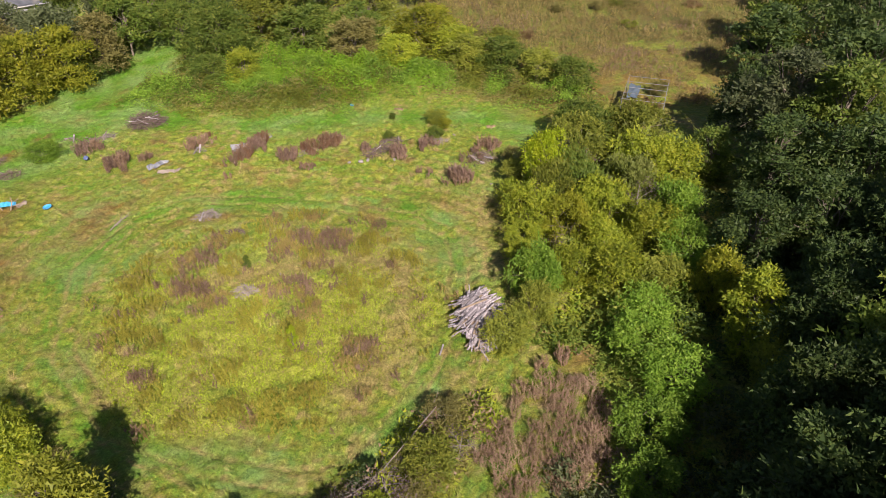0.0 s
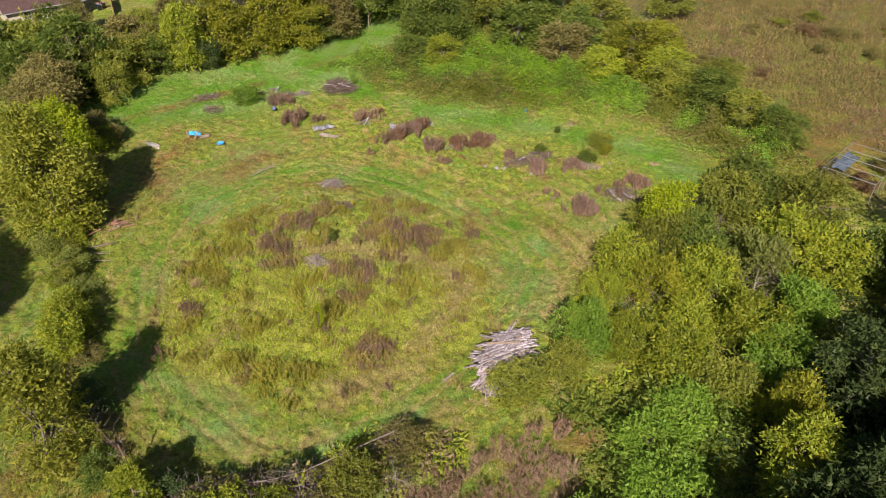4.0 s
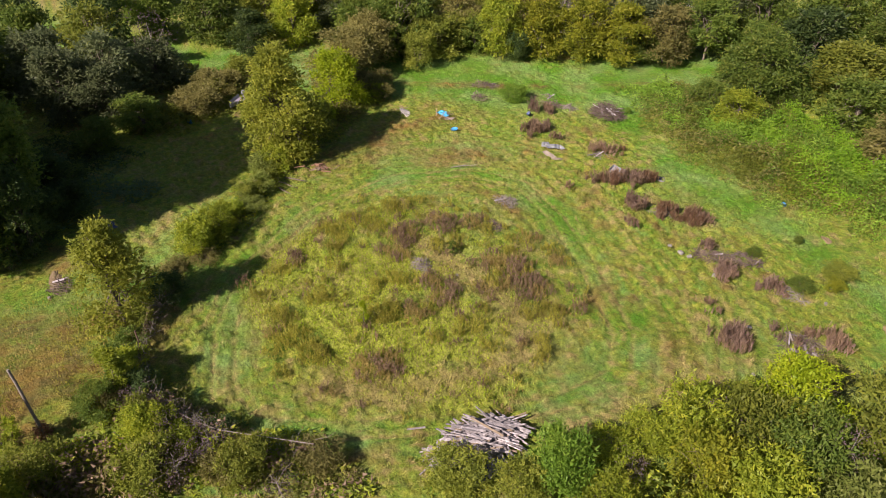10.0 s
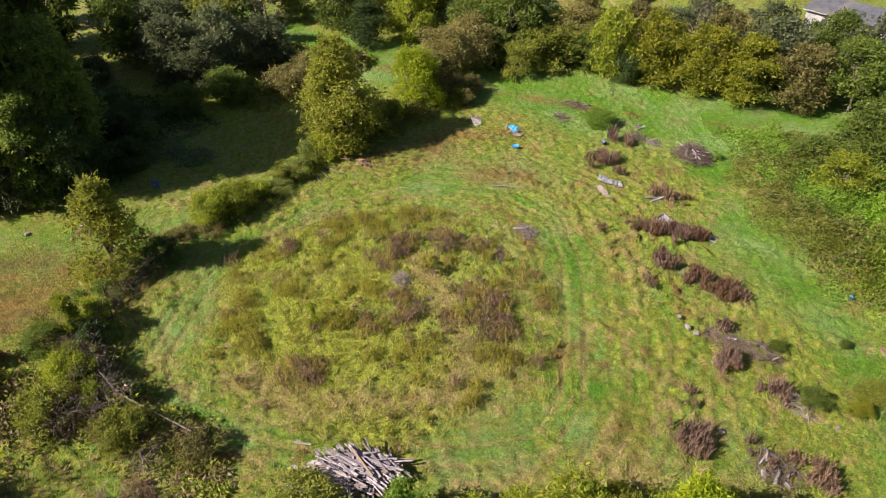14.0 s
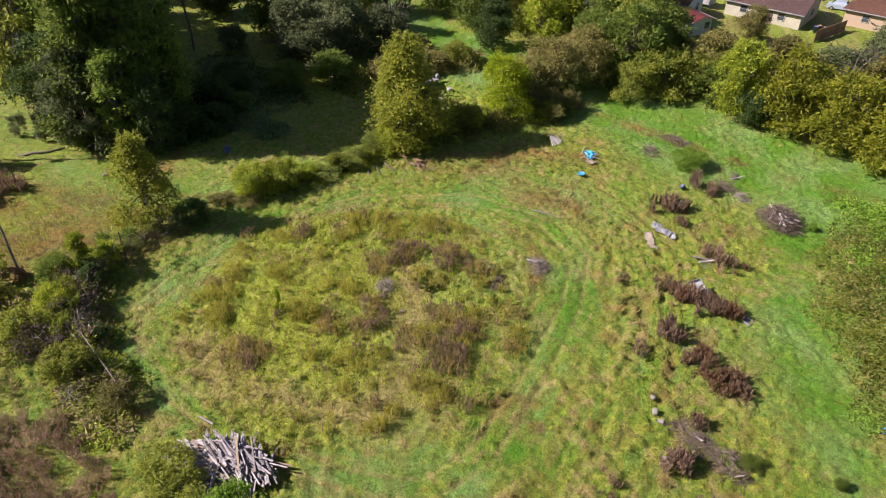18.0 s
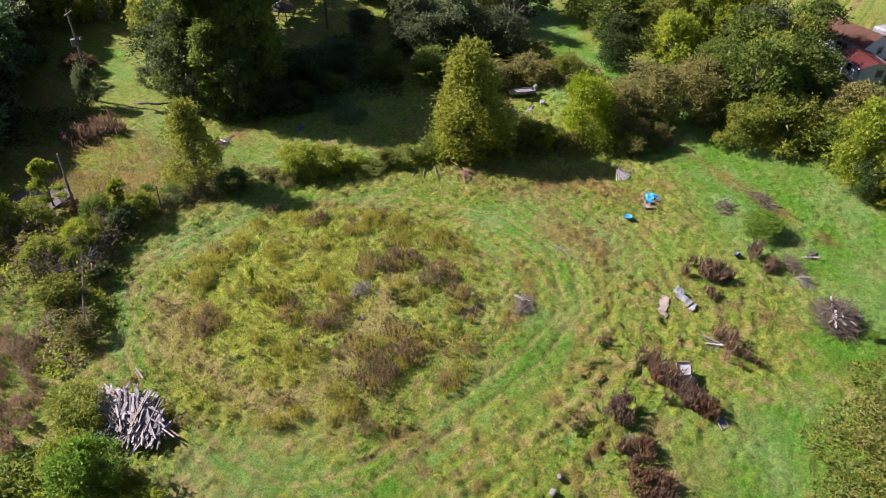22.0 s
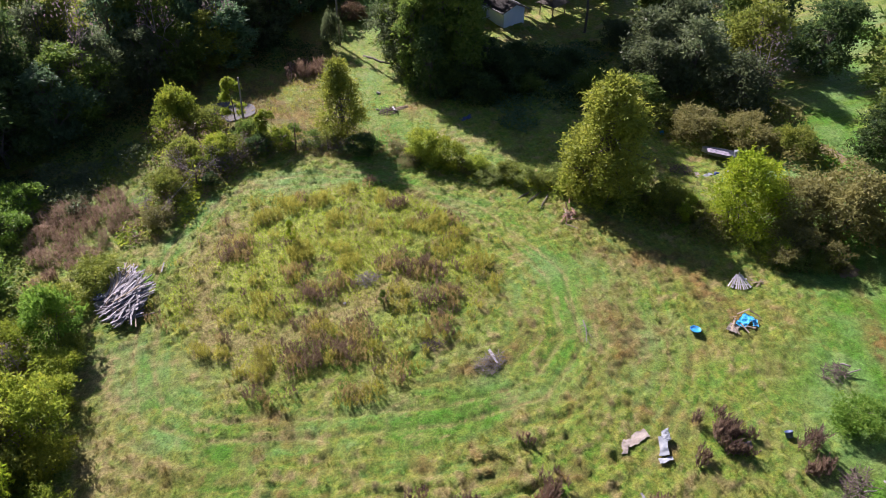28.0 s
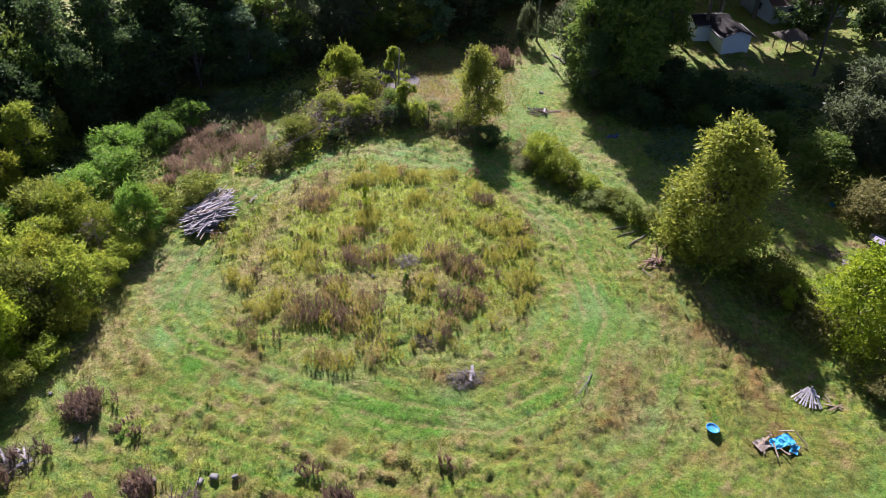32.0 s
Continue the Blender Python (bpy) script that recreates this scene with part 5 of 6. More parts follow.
def dead_weeds(x, y, rx, ry, tall, n, mat, turn=0, label="", seed=1, spread=0.24):
    """A clump of dead upright weeds with its withered base."""
    r = np.random.default_rng(seed + 100)
    rx, ry, tall, n = rx * 1.3, ry * 1.3, tall * 1.1, int(n * 1.15)
    a, q = r.uniform(0, 2 * np.pi, n), np.sqrt(r.random(n))
    lx, ly = np.cos(a) * q * rx, np.sin(a) * q * ry
    lump = vnoise(lx + x, ly + y, 0.8, 71)
    keep = lump > 0.27 + 0.40 * q
    lx, ly, q = lx[keep], ly[keep], q[keep]
    h = tall * np.sqrt(np.clip(1 - 0.75 * q * q, 0.1, 1)) * (0.45 + 0.9 * lump[keep]) * r.uniform(0.5, 1.3, len(lx))
    t = thing("dead_weed_clump", pose(x, y, ground_z(x, y) + 0.03, 0, 0, turn), label, "weeds", "dead weed clumps")
    pale = r.random(len(lx)) < 0.18 + 0.35 * q ** 3
    for pick, tint in ((~pale, mat), (pale, "plum" if mat == "russet" else "russet")):
        v, f = stalks(lx[pick], ly[pick], h[pick], r, 11, spread, 0.28, base=np.zeros(pick.sum()), wide=0.036)
        mesh_part("stalk_mass", fast_mesh("stalk_mass", v, f), WEED[tint], t)["kind"] = "stuff"
    return t


PLUM = "clump of dead purple-brown weeds on an old heap"
UMB = "clump of withered brown weeds on an old heap"
for i, (x, y) in enumerate(((-22.4, 66.0), (-21.7, 67.1), (-21.1, 68.2), (-20.7, 69.3), (-20.3, 70.4))):
    k = (1.0, 0.8, 0.95, 0.75, 0.8)[i]
    dead_weeds(x + (0.1, -0.2, 0.2, -0.2, 0.1)[i], y, 1.3 * k, 1.0 * k, 0.55 + 0.5 * k, int(300 * k), ("russet", "red", "plum", "russet", "red")[i], 60 + 25 * i, PLUM, 1 + 30 * i)
dead_weeds(-16.9, 66.0, 1.0, 0.9, 1.0, 240, "plum", 40, PLUM, 3)
dead_weeds(-14.6, 68.2, 1.4, 1.1, 0.8, 330, "red", 40, "clump of reddened brambles on an old heap", 4)
dead_weeds(-13.2, 69.6, 1.4, 1.1, 0.75, 330, "red", 40, "clump of reddened brambles on an old heap", 24)
dead_weeds(-12.2, 70.6, 0.9, 0.8, 0.6, 150, "russet", 0, UMB, 5)
dead_weeds(-9.2, 67.9, 0.7, 0.6, 0.6, 110, "plum", 0, PLUM, 6)
dead_weeds(-5.2, 66.6, 0.9, 0.8, 0.9, 190, "plum", 0, PLUM, 7)
dead_weeds(-2.4, 68.8, 1.3, 0.9, 0.8, 230, "plum", 30, PLUM, 8)
dead_weeds(-2.6, 62.6, 0.9, 0.7, 0.6, 120, "russet", 30, UMB, 9)
dead_weeds(0.9, 61.9, 1.5, 1.2, 1.0, 330, "plum", 20, PLUM, 10)
dead_weeds(2.4, 65.0, 1.2, 0.9, 0.9, 240, "plum", 20, PLUM, 11)
dead_weeds(4.2, 68.0, 1.3, 1.0, 0.9, 260, "russet", 20, UMB, 12)
dead_weeds(-27.6, 69.8, 1.5, 1.1, 0.9, 300, "russet", 50, UMB, 13)
dead_weeds(-26.8, 71.2, 0.8, 0.7, 0.6, 120, "red", 50, "small clump of reddened weeds", 14)
dead_weeds(-34.4, 65.2, 1.4, 1.1, 1.0, 420, "russet", 60, UMB, 15)
dead_weeds(-35.4, 66.2, 1.1, 1.0, 1.0, 340, "plum", 60, PLUM, 16)
dead_weeds(-32.6, 66.6, 0.8, 0.7, 0.7, 130, "russet", 0, UMB, 17)
dead_weeds(-39.8, 68.4, 1.1, 0.9, 1.2, 280, "plum", 40, PLUM, 18)
dead_weeds(-39.0, 69.4, 0.7, 0.6, 0.8, 110, "russet", 0, UMB, 19)
dead_weeds(-19.1, 3.0, 3.0, 2.2, 1.3, 900, "russet", 20, "broad brown stand of dead weeds beside the grassy lane", 20)
dead_weeds(-22.5, 62.0, 0.7, 0.5, 0.5, 60, "russet", 0, UMB, 21)
dead_weeds(-14.6, 63.8, 0.8, 0.6, 0.5, 70, "russet", 0, UMB, 22)
dead_weeds(7.2, 36.2, 1.6, 1.0, 0.9, 260, "russet", 10, "withered brown weeds beside the lumber", 23)
brush_heap(-15.3, 67.9, 1.2, 0.9, 0.5, 70, 30, TWIG_GREY, 3, 0, "heap of grey branches under dead weeds", 31)
brush_heap(-7.6, 67.6, 2.0, 0.8, 0.45, 150, 48, TWIG, 2, 1, "long heap of reddish brown brushwood", 32)
brush_heap(-6.2, 69.8, 1.7, 1.2, 0.6, 150, 40, TWIG, 2, 0, "heap of dark brown brushwood", 33)
brush_heap(-1.2, 69.9, 1.3, 0.8, 0.35, 90, 20, TWIG_GREY, 0, 0, "low heap of pale dry twigs", 34)
brush_heap(3.6, 66.2, 1.8, 1.2, 0.5, 130, 25, TWIG, 3, 3, "scattered heap of branches and rubbish", 35)
brush_heap(-35.4, 75.5, 2.0, 1.5, 1.5, 520, 20, TWIG, 3, 9, "large brush pile heaped over weathered boards", 36)
brush_heap(-40.4, 71.2, 1.6, 0.8, 0.5, 120, 35, TWIG, 2, 0, "heap of dark twigs with pale logs", 37)
brush_heap(-38.7, 72.4, 0.9, 0.7, 0.5, 60, 35, TWIG_GREY, 6, 0, "heap of pale cut logs and branches", 38)
brush_heap(-42.9, 71.9, 0.8, 0.5, 0.25, 24, 15, TWIG, 2, 3, "small heap of broken boards", 39)
brush_heap(-45.5, 63.5, 1.1, 0.8, 0.5, 100, 10, TWIG, 2, 0, "low heap of dark brushwood", 40)
brush_heap(-49.2, 66.2, 1.8, 0.8, 0.35, 110, 50, TWIG, 3, 0, "long low heap of brushwood beside the mown strip", 41)
brush_heap(-22.6, 55.2, 1.2, 0.8, 0.45, 120, 25, TWIG_GREY, 1, 2, "small heap of grey branches with a board", 42)
brush_heap(-16.4, 43.8, 1.1, 0.8, 0.5, 110, 10, TWIG_GREY, 0, 0, "dead grey brush among the goldenrod", 43)
brush_heap(-19.2, 52.2, 0.9, 0.6, 0.35, 70, 0, TWIG, 0, 0, "low dead brush at the patch's edge", 44)
brush_heap(-25.4, 15.8, 1.1, 0.8, 0.4, 100, 0, TWIG, 2, 1, "low heap of dark brushwood on bare soil", 45)
brush_heap(-27.1, 69.0, 1.2, 0.7, 0.25, 36, 70, TWIG_GREY, 0, 2, "few pale branches and boards lying in dry grass", 46)
brush_heap(-50.4, 36.6, 1.2, 1.0, 0.5, 90, 0, TWIG, 0, 0, "dark brush heap beside the wrecked boat", 47)

fallen = thing("fallen_branch", pose(-30.6, 54.4, ground_z(-30.6, 54.4) + 0.1, 0, 0, 70), "bare bleached branch lying in the grass", "branch")
fr = np.random.default_rng(77)
twigs = [tube([(-1.3, 0, 0), (-0.3, 0.1, 0.12), (0.6, 0, 0.2), (1.4, -0.1, 0.35)], [0.05, 0.045, 0.03, 0.012], 6)]
for k in range(9):
    s0 = np.array([fr.uniform(-0.8, 1.0), 0.03, 0.12])
    e0 = s0 + np.array([fr.uniform(0.2, 0.9), fr.uniform(-0.7, 0.7), fr.uniform(0, 0.45)])
    twigs.append(tube([s0, (s0 + e0) / 2 + fr.normal(0, 0.05, 3), e0], [0.025, 0.016, 0.006], 4))
mesh_part("limb", fast_mesh("limb", *joined(twigs)), TWIG_GREY, fallen)

# a yellow sapling and a dark seedling in the patch, low shrubs among the heaps
grove("standing alone in the round patch", "", [("sapling", "sunny", -11.2, 37.0, 2.6, 0.9)])
grove("small and dark in the round patch", "", [("sapling", "mid", -16.9, 46.9, 1.5, 0.9)])
grove("among the old heaps", "heap shrubs", [("shrub", "bright", -43.6, 67.3, 1.9, 4.0), ("shrub", "mid", -1.4, 71.0, 1.2, 2.0), ("shrub", "mid", -6.6, 70.9, 0.9, 1.5), ("shrub", "olive", -1.2, 74.8, 1.5, 2.8), ("shrub", "gold", -0.2, 73.6, 1.1, 1.8), ("shrub", "mid", -6.4, 76.2, 0.7, 1.0), ("shrub", "bright", -35, 78.2, 0.6, 0.9)])


# ---- rubbish about the field ----
def crumpled(name, size_x, size_y, amp, mat, parent, label="", seed=0, n=12, freq=2.5):
    bm = bmesh.new()
    bmesh.ops.create_grid(bm, x_segments=n, y_segments=n, size=0.5)
    for v in bm.verts:
        p = Vector((v.co.x * size_x, v.co.y * size_y, 0))
        w = noise.noise(p * freq + Vector((seed, 0, 0)))
        v.co = p + Vector((0.12 * w, 0.12 * noise.noise(p * freq + Vector((0, seed, 3))), amp * (w + 0.5 * noise.noise(p * freq * 2.7))))
    bmesh.ops.solidify(bm, geom=bm.faces[:], thickness=0.012)
    return part(name, bm, mat, parent, label)


# paddling tub
tub = thing("plastic_tub", pose(-38.5, 56.9, ground_z(-38.5, 56.9) + 0.04, 6, -4, 0) @ Matrix.Diagonal((0.75, 0.75, 0.75, 1)), "round bright blue plastic tub tipped in the grass", "tub")
bm = bmesh.new()
profile = [(0.0, 0.03), (0.40, 0.03), (0.46, 0.06), (0.50, 0.16), (0.55, 0.17), (0.55, 0.14), (0.515, 0.13), (0.48, 0.02), (0.0, 0.0)]
rings = []
for rad0, z0 in profile:
    rings.append([bm.verts.new((rad0 * math.cos(i * math.pi / 14), rad0 * math.sin(i * math.pi / 14), z0)) for i in range(28)])
for r0, r1 in zip(rings, rings[1:]):
    for i in range(28):
        bm.faces.new((r0[i], r0[(i + 1) % 28], r1[(i + 1) % 28], r1[i]))
bmesh.ops.remove_doubles(bm, verts=bm.verts[:], dist=0.001)
part("basin", bm, TUB, tub, smooth=True)

# blue tarpaulin heap
tarp = thing("tarpaulin_heap", pose(-42.3, 57.4, ground_z(-42.3, 57.4), 0, 0, 25) @ Matrix.Diagonal((0.82, 0.82, 0.82, 1)), "crumpled blue tarpaulin thrown over broken boards", "tarpaulin")
crumpled("tarpaulin", 1.7, 1.0, 0.15, TARP, tarp, "bright blue crumpled tarpaulin", 4, 20, 3.2).matrix_basis = pose(-0.3, 0, 0.35, 4, 8, 0)
crumpled("tarpaulin", 0.8, 0.6, 0.2, TARP, tarp, "torn blue tarpaulin end", 9).matrix_basis = pose(-0.9, 0.75, 0.2, 0, 10, 40)
crumpled("carpet", 1.2, 0.9, 0.12, SAND, tarp, "muddy tan carpet scrap", 5).matrix_basis = pose(1.1, -0.3, 0.12, 0, -5, 10)
for x, y, z, rx, ry, rz, b in ((0.6, 0.5, 0.35, 0, 12, 75, 3), (0.1, 0.7, 0.3, 0, -16, 100, 3), (-1.1, -0.6, 0.55, 0, -40, 130, 3), (-1.9, 0.2, 0.3, 0, 22, 110, 3), (0.8, -0.5, 0.25, 0, 6, 20, 2), (1.2, 0.0, 0.2, 0, 4, 60, 3), (-0.6, 0.9, 0.12, 0, 0, 15, 5), (0.2, -0.9, 0.5, 0, -48, 60, 3)):
    mesh_part("board", BOARDS[b], BOARD_TAN, tarp).matrix_basis = pose(x, y, z, rx, ry, rz)

# fanned pallet
BOARD_PALE = plain("bleached_slats", (0.30, 0.27, 0.27), (0.55, 0.51, 0.51), 3, 0.85, bump=0.4, vary=0.2)
pallet = thing("broken_pallet", pose(-45.3, 52.6, ground_z(-45.3, 52.6) + 0.02, 0, 0, 69), "broken pallet with pale fanned slats beside the scrub", "pallet")
slat = board_mesh("slat", 1.3, 0.085, 0.022)
for i in range(11):
    a = -42 + i * 8.4 + 1.5 * math.sin(2.3 * i)
    far_ = 0.86 + 0.05 * math.sin(3.1 * i)
    mesh_part("slat", slat, BOARD_PALE, pallet).matrix_basis = pose(far_ * math.cos(radians(a)), far_ * math.sin(radians(a)), 0.36 + 0.012 * (i % 2), 0, 26, a)
for far_, z in ((0.55, 0.46), (1.0, 0.24)):
    mesh_part("stringer", BOARDS[3], BOARD_PALE, pallet).matrix_basis = pose(far_, 0, z, 0, 0, 90)
mesh_part("stringer", BOARDS[3], BOARD, pallet).matrix_basis = pose(0.35, 0.0, 0.28, 0, 80, 0)
for i in range(4):
    mesh_part("slat", slat, BOARD_TAN, pallet).matrix_basis = pose(0.25 + 0.12 * i, 1.35 + 0.1 * i, 0.06 + 0.03 * i, 0, 3, 40 + 35 * i)

# bent white sheets
sheets = thing("sheet_scrap", pose(-30.6, 65.2, ground_z(-30.6, 65.2), 0, 0, 55), "bent white and grey metal sheets in the grass", "scrap metal")
crumpled("panel", 1.4, 0.55, 0.12, GREY_SHEET, sheets, "bent whitish metal panel", 2, 14, 1.3).matrix_basis = pose(0, 0, 0.34, 24, 6, 8)
crumpled("panel", 0.9, 0.6, 0.16, GREY_SHEET, sheets, "grey folded sheet standing up", 3).matrix_basis = pose(-0.8, 0.1, 0.45, 50, 0, 15)
crumpled("panel", 0.9, 0.35, 0.06, WHITE, sheets, "white strip", 6).matrix_basis = pose(0.9, 0.25, 0.2, 8, 4, -60)
plate = thing("plywood_scrap", pose(-29.2, 64.0, ground_z(-29.2, 64.0) + 0.08, 2, 3, -10), "flat pieces of faded plywood lying in grass", "plywood")
crumpled("sheet", 1.7, 0.7, 0.05, SAND, plate, "", 7).matrix_basis = pose(-0.2, 0, 0.06, 0, 2, 20)
crumpled("sheet", 0.9, 0.4, 0.05, SAND, plate, "", 8).matrix_basis = pose(0.8, 0.6, 0.04, 0, 0, 70)


def bucket(x, y, rad, h, mat, label, tilt=0, lift=0.05):
    t = thing("bucket", pose(x, y, ground_z(x, y) + lift, tilt, 0, 0), label, "bucket")
    b = bmesh.new()
    prof = [(0.0, 0.0), (rad * 0.85, 0.0), (rad, h), (rad * 1.06, h), (rad * 1.06, h - 0.03), (rad * 0.96, h - 0.03), (rad * 0.8, 0.02), (0.0, 0.02)]
    rs = [[b.verts.new((a * math.cos(i * math.pi / 8), a * math.sin(i * math.pi / 8), z)) for i in range(16)] for a, z in prof]
    for r0, r1 in zip(rs, rs[1:]):
        for i in range(16):
            b.faces.new((r0[i], r0[(i + 1) % 16], r1[(i + 1) % 16], r1[i]))
    bmesh.ops.remove_doubles(b, verts=b.verts[:], dist=0.0005)
    part("pail", b, mat, t, smooth=True)


def crate(x, y, sx, sy, sz, mat, label, rz=0, tilt=0, lift=0.1):
    """An open crate of slatted sides."""
    t = thing("crate", pose(x, y, ground_z(x, y) + lift, tilt, tilt * 0.6, rz), label, "crate")
    b = bmesh.new()
    box_bm(b, (sx, sy, 0.03), pose(0, 0, 0.02))
    part("floor_panel", b, mat, t)
    for side in (-1, 1):
        for k in range(3):
            b = bmesh.new()
            box_bm(b, (sx, 0.025, sz * 0.26), pose(0, side * sy / 2, sz * (0.17 + 0.33 * k)))
            part("slat", b, mat, t)
            b = bmesh.new()
            box_bm(b, (0.025, sy, sz * 0.26), pose(side * sx / 2, 0, sz * (0.17 + 0.33 * k)))
            part("slat", b, mat, t)


bucket(-22.3, 69.0, 0.30, 0.45, WHITE, "dirty white plastic bucket among dead weeds", 70, 0.45)
bucket(-21.9, 69.7, 0.24, 0.36, CAR_PAINT, "pale blue bucket lying among dead weeds", 80, 0.4)
crate(-22.9, 68.0, 1.1, 0.9, 0.3, WHITE, "grey metal crate lying on a weedy heap", 25, 14, 0.5)
crate(-20.3, 71.7, 0.8, 0.5, 0.22, GREY_SHEET, "blue-grey slatted crate tipped in the grass", 50, 14)
bucket(-35.9, 66.9, 0.25, 0.4, GREY_SHEET, "grey bucket caught in dead weeds", 60)
bucket(-38.9, 67.0, 0.25, 0.4, NAVY, "dark bucket beside dead weeds", 40)
bucket(-11.6, 79.8, 0.22, 0.36, TUB, "small blue bucket at the bramble's edge", 60)
bucket(-52.6, 29.6, 0.25, 0.4, TUB, "blue bucket in the shade", 30)


def stone(x, y, size, label="pale broken concrete block in the grass", seed=0):
    b = bmesh.new()
    box_bm(b, (size, size * 0.7, size * 0.55), None, size * 0.12)
    for v in b.verts:
        v.co *= 1 + 0.18 * noise.noise(v.co * 4 + Vector((seed, seed, 0)))
    ob = part("concrete_block", b, STONE)
    ob.matrix_world = pose(x, y, ground_z(x, y) + size * 0.2, 8, -6, seed * 40)
    tagged(ob, label, "block", "concrete blocks")


for i, (x, y, s) in enumerate(((-9.1, 65.2, 0.5), (-10.3, 65.0, 0.36), (-8.4, 65.6, 0.42), (-5.6, 65.9, 0.4), (3.7, 65.3, 0.5), (4.6, 66.4, 0.4), (0.5, 64.0, 0.35), (-1.6, 70.6, 0.35), (-25.4, 10.8, 0.45), (-24.2, 15.0, 0.3), (-37.0, 77.0, 0.4), (-14.0, 46.0, 0.3), (0.8, 71.6, 0.35), (4.4, 60.8, 0.3))):
    stone(x, y, s, seed=i)

# torn reddish timber under the big tree
rr_ = random.Random(9)
timber = thing("timber_scrap", pose(-36.2, 40.0, ground_z(-36.2, 40.0), 0, 0, 60), "scattered reddish planks and broken timber under a tree", "timber")
for i in range(18):
    ob = mesh_part("plank", rr_.choice((BOARDS[3], BOARDS[5])), BOARD_RED if rr_.random() < 0.75 else BOARD_TAN, timber)
    ob.matrix_basis = pose(rr_.gauss(0.6, 1.0), rr_.gauss(0, 0.35), 0.08 + rr_.random() * 0.3, rr_.gauss(0, 16), rr_.gauss(0, 12), rr_.gauss(0, 50))
for x, y, turn in ((-34.3, 36.6, 35), (-34.9, 37.6, 50), (-33.6, 35.9, 28)):
    wob = np.array([[-1.2, 0, 0.1], [-0.4, 0.05, 0.12], [0.5, -0.04, 0.12], [1.3, 0.03, 0.1]])
    b = bmesh.new()
    b.from_mesh(fast_mesh("log", *tube(wob, [0.08, 0.075, 0.07, 0.05], 8)))
    bmesh.ops.holes_fill(b, edges=b.edges[:])
    ob = part("log", b, BARK)
    ob.matrix_world = pose(x, y, ground_z(x, y), 0, 0, turn)
    tagged(ob, "brown log lying along the foot of the bank", "log", "bank logs")
b = bmesh.new()
b.from_mesh(fast_mesh("log", *tube([(-2.2, 0, 0.15), (-0.7, 0.15, 0.2), (0.8, -0.1, 0.2), (2.4, 0.1, 0.3)], [0.16, 0.15, 0.13, 0.08], 8)))
bmesh.ops.holes_fill(b, edges=b.edges[:])
ob = part("log", b, BARK)
ob.matrix_world = pose(-27.4, 1.3, ground_z(-27.4, 1.3), 0, 0, 126)
tagged(ob, "dark fallen log across the grassy lane", "log")

# blue sheet in the yard's shade
yard_tarp = thing("tarpaulin", pose(-33.3, 20.0, ground_z(-33.3, 20.0) + 0.12, 0, 0, 20), "dark blue tarpaulin scrap lying in deep shade", "tarpaulin")
crumpled("sheet", 1.6, 0.7, 0.2, NAVY, yard_tarp, "", 12)

# ---- wrecked boat ----
boat = thing("wrecked_boat", pose(-55.6, 35.4, ground_z(-55.6, 35.4) + 0.15, 0, 0, -35), "wrecked white boat with a striped awning panel", "boat")
bm = bmesh.new()
ribs = []
for i in range(9):
    u = i / 8
    half = 0.62 * (1 - (abs(u - 0.35) / 0.68) ** 2.4) + 0.02
    keel, rim = 0.02 + 0.35 * max(0, u - 0.6) ** 1.5 * 3, 0.55 + 0.25 * u ** 2
    ribs.append([bm.verts.new((-1.7 + 3.4 * u, y * half, z)) for y, z in ((-1, rim), (-0.8, keel + 0.18), (0, keel), (0.8, keel + 0.18), (1, rim), (0.93, rim), (0.7, keel + 0.24), (0, keel + 0.07), (-0.7, keel + 0.24), (-0.93, rim))])
for r0, r1 in zip(ribs, ribs[1:]):
    for i in range(10):
        bm.faces.new((r0[i], r0[(i + 1) % 10], r1[(i + 1) % 10], r1[i]))
bm.faces.new(ribs[0])
bm.faces.new(ribs[-1])
part("hull", bm, WHITE, boat)
for i in range(7):
    bm = bmesh.new()
    box_bm(bm, (2.2, 0.16, 0.03), None, 0.006)
    part("slat", bm, WHITE if i % 2 else PURPLE, boat).matrix_basis = pose(0.15, 0.55 + 0.15 * i, 0.95 + 0.02 * i, 14, -4, 0)
for x in (-0.8, 1.0):
    bm = bmesh.new()
    box_bm(bm, (0.06, 0.06, 0.6), pose(x, 0.7, 0.7))
    part("prop", bm, STEEL, boat)
bm = bmesh.new()
box_bm(bm, (0.5, 0.45, 0.7), pose(-1.75, 0.2, 0.75, 0, 18, 12), 0.08)
part("motor_cover", bm, WHITE, boat)
scrap = thing("scrap_heap", pose(-52.6, 38.2, ground_z(-52.6, 38.2), 0, 0, 10), "small heap of white, blue and rusty scraps", "rubbish")
crumpled("sheet", 1.0, 0.6, 0.15, WHITE, scrap, "white sheet", 21).matrix_basis = pose(0.2, 0, 0.15, 10, 5, 0)
crumpled("sheet", 0.7, 0.5, 0.15, NAVY, scrap, "blue sheet", 22).matrix_basis = pose(-0.8, 0.3, 0.12, 0, 8, 40)
crumpled("sheet", 0.9, 0.6, 0.1, SAND, scrap, "tan sheet", 23).matrix_basis = pose(0.9, -0.5, 0.1, 0, 0, 70)
bm = bmesh.new()
box_bm(bm, (0.6, 0.5, 0.55), pose(-2.0, 0.9, 0.3, 5, 8, 30), 0.04)
part("box", bm, WHITE, scrap, "white plastic box")

